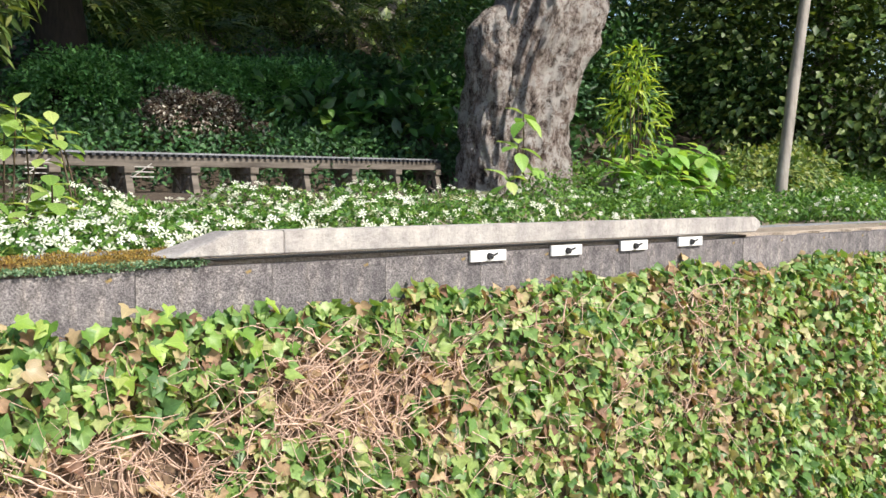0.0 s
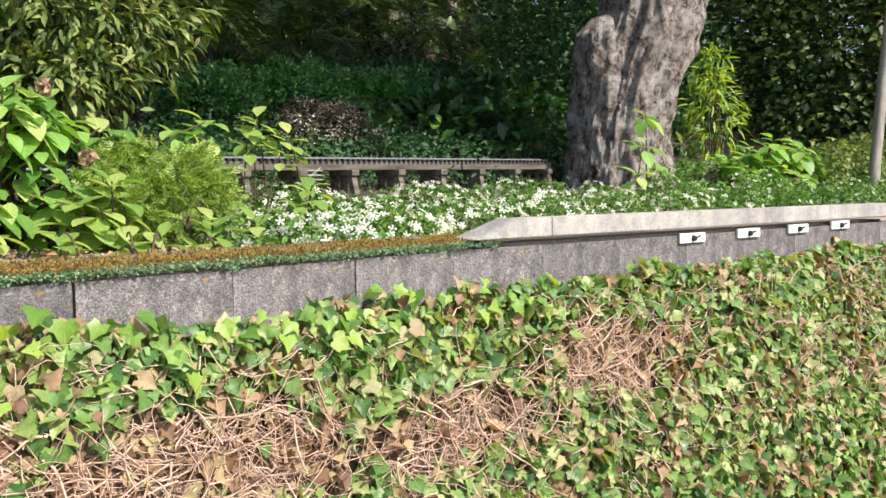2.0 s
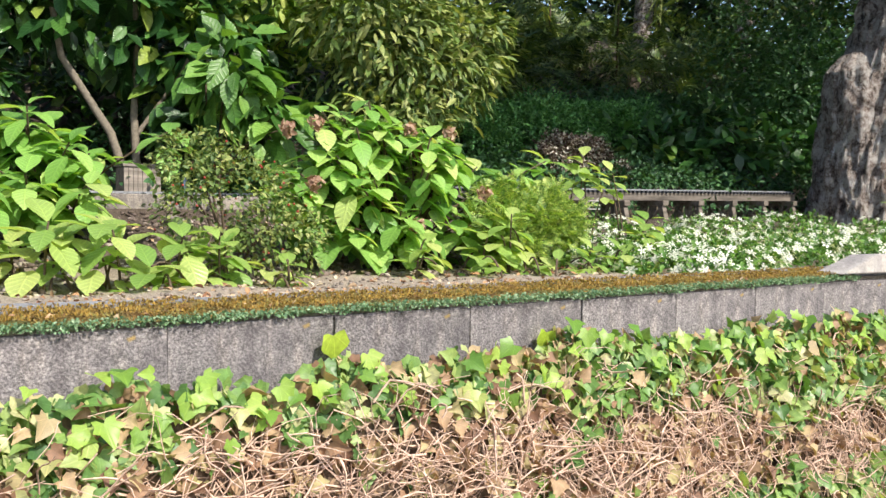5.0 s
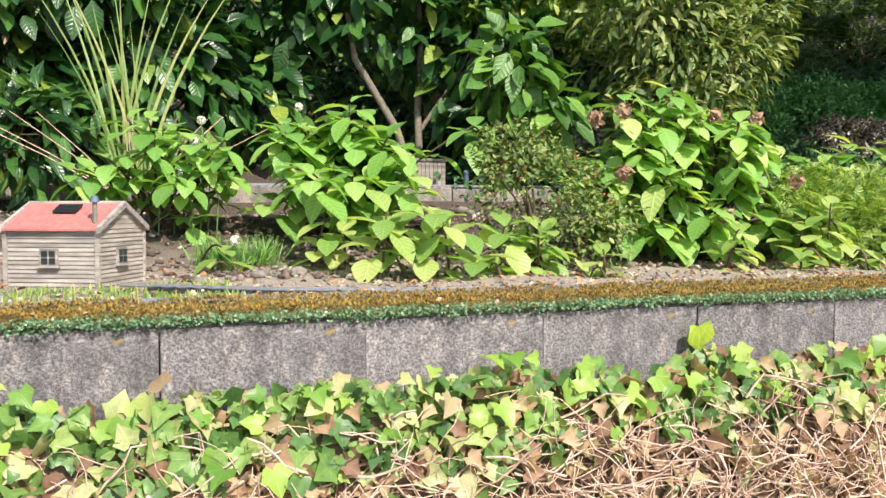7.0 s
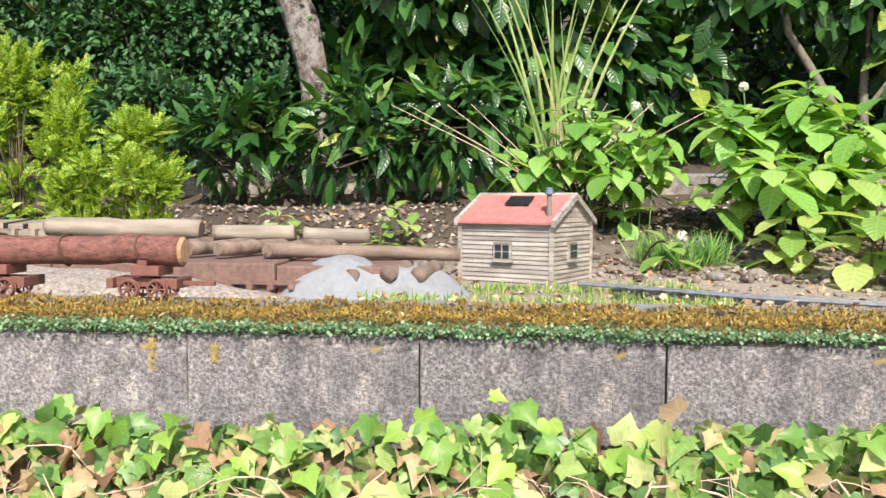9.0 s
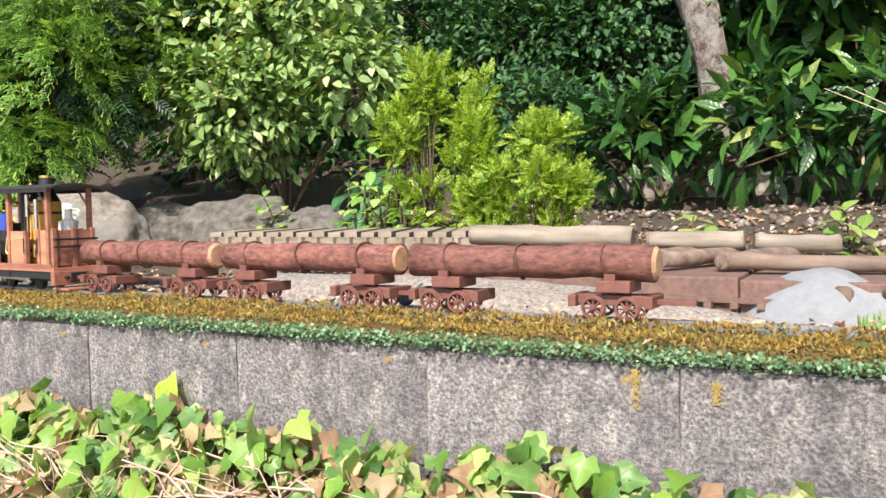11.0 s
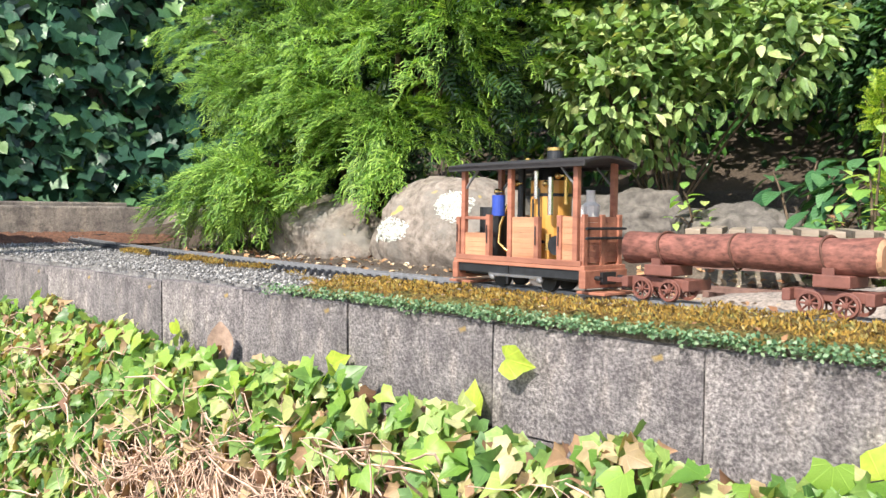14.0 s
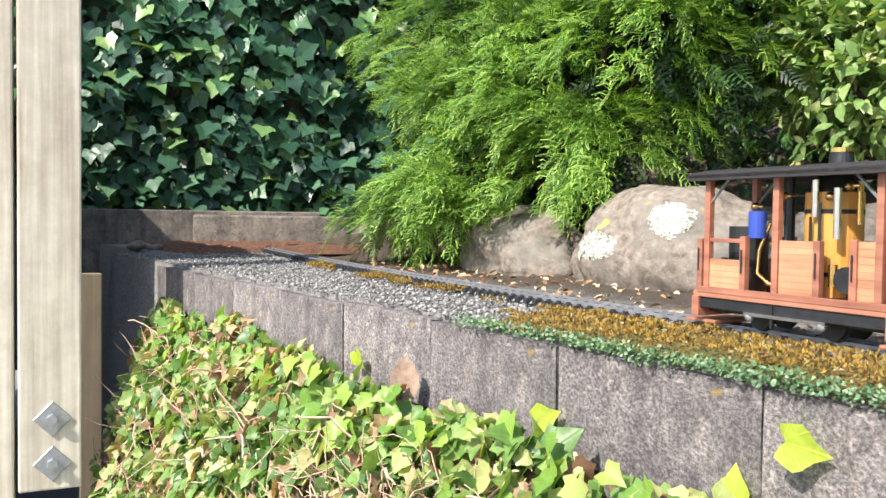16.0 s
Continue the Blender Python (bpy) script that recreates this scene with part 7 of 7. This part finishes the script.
S0 = set_on_track(-4.7)
BIG = Matrix.Diagonal((1.12, 1.12, 1.06, 1))
loco = empty("steam_tram", "small varnished wooden steam tram locomotive with a black roof", "model locomotive", m=track_pose(S0) @ BIG)
HL, HW = 0.15, 0.055          # half length and half width of the floor
part("floor", boxed(-HL - 0.012, HL + 0.012, -HW, HW, 0.043, 0.052, 0.001), M["redwood"], loco)
part("chassis", boxed(-HL, HL, -0.036, 0.036, 0.02, 0.043, 0.002), M["ironblack"], loco)
for s2 in (-1, 1):
    part("side_frame", boxed(-HL - 0.002, HL + 0.002, s2 * 0.049 - 0.003, s2 * 0.049 + 0.003, 0.026, 0.043, 0.001), M["ironblack"], loco)
    for x in (-0.058, 0.06):
        bm = bmesh.new()
        bmesh.ops.create_cone(bm, cap_ends=True, segments=22, radius1=0.019, radius2=0.019, depth=0.006, matrix=pose(x, s2 * 0.026, 0.0185, 90))
        bmesh.ops.create_cone(bm, cap_ends=True, segments=22, radius1=0.022, radius2=0.022, depth=0.002, matrix=pose(x, s2 * 0.022, 0.019, 90))
        wh = part("wheel", bm, M["ironblack"], loco)
        bm = bmesh.new()
        bmesh.ops.create_uvsphere(bm, u_segments=12, v_segments=8, radius=0.007, matrix=pose(x, s2 * 0.051, 0.02) @ Matrix.Diagonal((1, 0.7, 1, 1)))
        part("axle_box", bm, M["rail"], loco, "grey axle box cover")
    part("coupling_rod", boxed(-0.065, 0.068, s2 * 0.049 - 0.006, s2 * 0.049 + 0.005, 0.022, 0.027), M["chrome"], loco)
    part("step_hanger", boxed(-0.02, -0.016, s2 * 0.052 - 0.002, s2 * 0.052 + 0.002, 0.008, 0.05), M["ironblack"], loco)
    part("sill_plank", boxed(-HL - 0.004, HL + 0.004, s2 * (HW - 0.002) - 0.003, s2 * (HW - 0.002) + 0.003, 0.05, 0.06, 0.001), M["redwood"], loco)
    # tall posts, short posts and plank panels
    yy = s2 * (HW - 0.006)
    for x in (-0.139, -0.015, 0.139):
        part("roof_post", boxed(x - 0.005, x + 0.005, yy - 0.005, yy + 0.005, 0.045, 0.236, 0.001), M["redwood"], loco)
    for x, h in ((-0.07, 0.14), (0.052, 0.137), (0.105, 0.14), (-0.152, 0.135)):
        pp = part("door_post", boxed(x - 0.005, x + 0.005, yy - 0.006, yy + 0.004, 0.05, h, 0.001), M["redwood"], loco)
        put("grab_handle", rod(bmesh.new(), (x, yy + s2 * 0.008, 0.085), (x, yy + s2 * 0.008, 0.12), 0.0011, n=6), M["ironblack"], pp)
    for x0, x1, z0, z1, n in ((-0.134, -0.075, 0.058, 0.104, 5), (-0.009, 0.048, 0.058, 0.136, 8), (0.11, 0.134, 0.058, 0.138, 8)):
        for k in range(n):
            a, b2 = z0 + (z1 - z0) * k / n, z0 + (z1 - z0) * (k + 1) / n
            part("plank", boxed(x0, x1, yy - 0.0025, yy + 0.0025, a + 0.0001, b2 - 0.0001, 0.0004), M["cedar"], loco)
    part("hand_rail", boxed(-0.148, -0.073, yy - 0.003, yy + 0.003, 0.13, 0.136, 0.001), M["redwood"], loco)
    for x, d in ((-0.137, 1), (0.137, -1)):
        part("roof_brace", rod(bmesh.new(), (x, yy, 0.19), (x + d * 0.036, yy, 0.229), 0.0022, n=6), M["rail"], loco)
# ends
for x, sg2, hh in ((HL + 0.001, 1, 0.138), (-HL - 0.001, -1, 0.1)):
    n = 8 if sg2 > 0 else 5
    for k in range(n):
        a, b2 = 0.056 + (hh - 0.056) * k / n, 0.056 + (hh - 0.056) * (k + 1) / n
        part("end_plank", boxed(x - 0.0025, x + 0.0025, -HW + 0.004, HW - 0.004, a + 0.0001, b2 - 0.0001, 0.0004), M["redwood" if sg2 > 0 else "cedar"], loco)
    for yy in (-0.046, 0.0, 0.046):
        part("end_post", boxed(x + sg2 * 0.003 - 0.003, x + sg2 * 0.003 + 0.003, yy - 0.005, yy + 0.005, 0.04, hh + 0.004, 0.001), M["redwood"], loco)
    part("buffer_beam", boxed(min(x, x + sg2 * 0.014), max(x, x + sg2 * 0.014), -0.056, 0.056, 0.012, 0.044, 0.0015), M["redwood"], loco)
    bm = boxed(min(x + sg2 * 0.014, x + sg2 * 0.02), max(x + sg2 * 0.014, x + sg2 * 0.02), -0.018, 0.018, 0.018, 0.04, 0.001)
    rod(bm, (x + sg2 * 0.015, -0.03, 0.03), (x + sg2 * 0.026, -0.03, 0.03), 0.004, n=8)
    rod(bm, (x + sg2 * 0.015, 0.03, 0.03), (x + sg2 * 0.026, 0.03, 0.03), 0.004, n=8)
    part("coupler", bm, M["ironblack"], loco)
    if sg2 > 0:
        for z in (0.1, 0.117):
            part("grab_rail", rod(bmesh.new(), (x + 0.012, -0.052, z), (x + 0.012, 0.052, z), 0.0026, n=8), M["ironblack"], loco)
for x in (-0.16, 0.165):
    part("step_board", boxed(x - 0.03, x + 0.03, -0.042, 0.042, 0.001, 0.006, 0.001), M["redwood"], loco)
# curved roof
bm = bmesh.new()
rows = []
for i in range(9):
    a = (i / 8 - 0.5) * 2
    z = 0.246 - 0.012 * a * a
    rows.append([bm.verts.new((x, a * 0.07, zz)) for x in (-0.165, 0.172) for zz in (z, z - 0.005)])
for i in range(8):
    p, q = rows[i], rows[i + 1]
    for u, v in ((0, 2), (3, 1), (1, 0), (2, 3)):
        bm.faces.new((p[u], p[v], q[v], q[u]))
bm.faces.new([rows[0][k] for k in (0, 1, 3, 2)])
bm.faces.new([rows[8][k] for k in (0, 2, 3, 1)])
bmesh.ops.recalc_face_normals(bm, faces=bm.faces)
part("roof", bm, M["roofblack"], loco, "black felted roof")
for s2 in (-1, 1):
    part("roof_edge", boxed(-0.164, 0.171, s2 * 0.067 - 0.003, s2 * 0.067 + 0.003, 0.225, 0.237, 0.001), M["roofblack"], loco)
# boiler and fittings
BX = 0.03
boil = part("boiler", rod(bmesh.new(), (BX, 0.008, 0.058), (BX, 0.008, 0.205), 0.037, n=28), M["lagging"], loco, "orange-brown wooden lagging")
for z in (0.09, 0.178):
    put("band", rod(bmesh.new(), (BX, 0.008, z - 0.003), (BX, 0.008, z + 0.003), 0.0376, n=28), M["ironblack"], boil)
part("smokebox", rod(bmesh.new(), (BX, 0.008, 0.205), (BX, 0.008, 0.232), 0.036, 0.022, 24), M["ironblack"], loco)
ch = part("chimney", rod(bmesh.new(), (BX + 0.005, 0.012, 0.23), (BX + 0.005, 0.012, 0.262), 0.017, 0.015, 20), M["ironblack"], loco)
put("chimney_cap", rod(bmesh.new(), (BX + 0.005, 0.012, 0.262), (BX + 0.005, 0.012, 0.268), 0.016, n=20), M["brass"], ch)
part("whistle", rod(bmesh.new(), (-0.04, 0.02, 0.24), (-0.04, 0.02, 0.252), 0.006, n=12), M["brass"], loco)
for x, y, z0, z1, rr, mt in ((BX + 0.002, -0.038, 0.17, 0.222, 0.005, "chrome"), (BX + 0.034, -0.036, 0.14, 0.21, 0.005, "chrome"), (BX + 0.05, -0.01, 0.16, 0.215, 0.004, "brass"), (BX + 0.033, -0.04, 0.075, 0.105, 0.006, "brass"),
                             (BX - 0.002, -0.042, 0.12, 0.17, 0.002, "ironblack"), (BX + 0.012, -0.042, 0.12, 0.19, 0.002, "ironblack"), (-0.036, 0.0, 0.11, 0.232, 0.0075, "ironblack"), (-0.03, -0.01, 0.06, 0.12, 0.004, "chrome"),
                             (-0.047, 0.01, 0.06, 0.16, 0.003, "brass"), (-0.06, 0.02, 0.06, 0.14, 0.003, "brass")):
    part("pipe", rod(bmesh.new(), (x, y * 0.88, z0), (x, y * 0.88, z1), rr, n=12), M[mt], loco)
for x, z in ((BX + 0.05, 0.212), (BX + 0.022, 0.198), (-0.02, 0.2), (-0.07, 0.185)):
    bm = bmesh.new()
    bmesh.ops.create_uvsphere(bm, u_segments=10, v_segments=8, radius=0.0065, matrix=pose(x, -0.03, z))
    rod(bm, (x, -0.03, z), (x + 0.014, -0.03, z), 0.0022, n=6)
    part("valve", bm, M["brass"], loco, "brass valve")
hp = Heap()
hp.add(*tube([(-0.052, -0.02, 0.16), (-0.062, -0.03, 0.12), (-0.06, -0.035, 0.085), (-0.045, -0.03, 0.07), (-0.03, -0.02, 0.068)], 0.003, 8))
part("bent_pipe", hp.mesh("bent_pipe"), M["brass"], loco)
part("water_tank", rod(bmesh.new(), (-0.108, 0.0, 0.055), (-0.108, 0.0, 0.155), 0.028, n=24), M["ironblack"], loco, "black cylindrical tank")
part("lubricator", rod(bmesh.new(), (-0.064, -0.032, 0.138), (-0.064, -0.032, 0.178), 0.0125, n=18), M["bluepaint"], loco, "blue cylinder")
part("engine_block", boxed(0.078, 0.108, -0.03, 0.03, 0.055, 0.085, 0.003), M["ironblack"], loco)
part("flywheel", rod(bmesh.new(), (0.085, -0.04, 0.085), (0.085, -0.033, 0.085), 0.018, n=20), M["ironblack"], loco)
# the driver, one plain figure standing at the rear
bm = bmesh.new()
for dy in (-0.007, 0.007):
    rod(bm, (0.118, 0.012 + dy, 0.053), (0.118, 0.012 + dy, 0.112), 0.0065, 0.008, 10)
rod(bm, (0.118, 0.012, 0.108), (0.118, 0.012, 0.158), 0.012, 0.0165, 12)
rod(bm, (0.118, 0.012, 0.158), (0.118, 0.012, 0.167), 0.0165, 0.006, 12)
for dy in (-0.018, 0.018):
    rod(bm, (0.118, 0.012 + dy, 0.158), (0.112, 0.012 + dy, 0.118), 0.0055, 0.0045, 8)
rod(bm, (0.118, 0.012, 0.165), (0.118, 0.012, 0.186), 0.0085, 0.0075, 12)
put("driver_figurine", bm, M["figure"], label="plain white model figure standing in the tram", category="figurine", m=track_pose(S0) @ BIG)

# log wagons
M["redlog"] = wood("red_brown_log", (0.07, 0.026, 0.02), (0.27, 0.11, 0.085), 110, (0.5, 1, 1), 0.8, relief=1.0)
M["logend"] = plain("log_end", (0.45, 0.26, 0.15), 0.85, 0, 0.3, 60, 0.2)
M["chain"] = plain("rusty_chain", (0.11, 0.05, 0.035), 0.7, 0.3, 0.3, 80)


def shared(name, bm, mat):
    me = bpy.data.meshes.new(name)
    bm.to_mesh(me)
    bm.free()
    me.materials.append(mat)
    return me


def wheel_rim(rad):
    """Rim and flange in one turned ring."""
    bm = bmesh.new()
    n = 28
    prof = ((0.8, -0.003), (1.0, -0.003), (1.0, 0.001), (1.1, 0.0015), (1.1, 0.003), (0.8, 0.003))
    ring = [[bm.verts.new((rad * q * math.cos(a), y, rad * q * math.sin(a))) for q, y in prof] for a in (2 * math.pi * i / n for i in range(n))]
    for i in range(n):
        p, q = ring[i], ring[(i + 1) % n]
        for k in range(6):
            bm.faces.new((p[k], p[(k + 1) % 6], q[(k + 1) % 6], q[k]))
    bmesh.ops.recalc_face_normals(bm, faces=bm.faces)
    return bm


WR = 0.0172
RIM = shared("wheel", wheel_rim(WR), M["rustred"])
HUB = shared("hub", rod(bmesh.new(), (0, -0.005, 0), (0, 0.005, 0), 0.0045, n=10), M["rustred"])
SPOKE = shared("spoke", rod(bmesh.new(), (0, 0, 0.003), (0, 0, WR * 0.85), 0.0017, n=5), M["rustred"])


def bogie(s, facing):
    """A four-wheeled log bogie centred s metres along the track."""
    ob = empty("log_bogie", "rust-red four-wheeled log bogie with spoked wheels", "model wagon", "log bogies", m=track_pose(s) @ BIG)
    for s2 in (-1, 1):
        part("side_beam", boxed(-0.056, 0.056, s2 * 0.015 - 0.004, s2 * 0.015 + 0.004, 0.022, 0.038, 0.0015), M["rustred"], ob)
        for x in (-0.0245, 0.0245):
            wh = put("wheel", RIM, parent=ob)
            wh.matrix_local = Matrix.Translation((x, s2 * 0.0265, 0.0185)) @ pose(0, 0, 0, 0, 0, 0 if s2 < 0 else 180)
            put("hub", HUB, parent=wh)
            for k in range(8):
                put("spoke", SPOKE, parent=wh).matrix_local = pose(0, 0, 0, 0, 45 * k, 0)
            part("axle_cap", rod(bmesh.new(), (x, s2 * 0.02, 0.0185), (x, s2 * 0.034, 0.0185), 0.0028, n=8), M["rustred"], ob)
    for x in (-0.055, 0.056):
        part("end_beam", boxed(x - 0.006, x + 0.006, -0.032, 0.032, 0.02, 0.038, 0.0015), M["rustred"], ob)
    part("bolster", boxed(-0.02, 0.03, -0.03, 0.03, 0.042, 0.06, 0.002), M["rustred"], ob)
    part("swivel", rod(bmesh.new(), (0, 0, 0.036), (0, 0, 0.052), 0.012, n=14), M["chain"], ob)
    part("drawbar", boxed(0.06 if facing > 0 else -0.115, 0.115 if facing > 0 else -0.06, -0.006, 0.006, 0.024, 0.032, 0.001), M["rustred"], ob)
    for s2 in (-1, 1):
        part("chock", boxed(-0.008, 0.008, s2 * 0.026 - 0.002, s2 * 0.026 + 0.002, 0.058, 0.07), M["rustred"], ob)


LOGL = 0.44
s_front = S0 - 0.242
for k in range(3):
    a, b2 = s_front - k * (LOGL + 0.034), s_front - k * (LOGL + 0.034) - LOGL
    bogie(a - 0.072, -1)
    bogie(b2 + 0.068, 1)
    xa, ya, _h = on_track(a)
    xb, yb, _h = on_track(b2)
    lg = log("wagon_log", (xa, ya, RAIL + 0.0905), (xb, yb, RAIL + 0.0905), 0.0285, M["redlog"], "red-brown log chained on its bogies", "logs on the train", 60 + k)
    r = rng_at(80 + k)
    for u in (0.17, 0.48, 0.82):
        cx, cy = xa + (xb - xa) * u, ya + (yb - ya) * u
        d = Vector((xb - xa, yb - ya, 0)).normalized()
        side = Vector((-d.y, d.x, 0))
        pts = []
        for j in range(25):
            an = 2 * math.pi * j / 24
            p = Vector((cx, cy, RAIL + 0.0905)) + side * (0.0305 * math.cos(an)) + Vector((0, 0, 0.0305 * math.sin(an))) + d * (0.004 * math.sin(2 * an))
            pts.append(p[:])
        hp = Heap()
        hp.add(*tube(pts, 0.0022, 6, 0.3, r))
        put("chain", hp.mesh("chain"), M["chain"], lg, "dark binding chain")
    for e in (0, 1):
        px, py = (xa, ya) if e == 0 else (xb, yb)
        d = Vector((xa - xb, ya - yb, 0)).normalized() * (1 if e == 0 else -1)
        bm = rod(bmesh.new(), Vector((px, py, RAIL + 0.0905)) - d * 0.002, Vector((px, py, RAIL + 0.0905)) + d * 0.0035, 0.0278, 0.022, 18)
        put("sawn_end", bm, M["logend"], lg, "sawn end of the log")
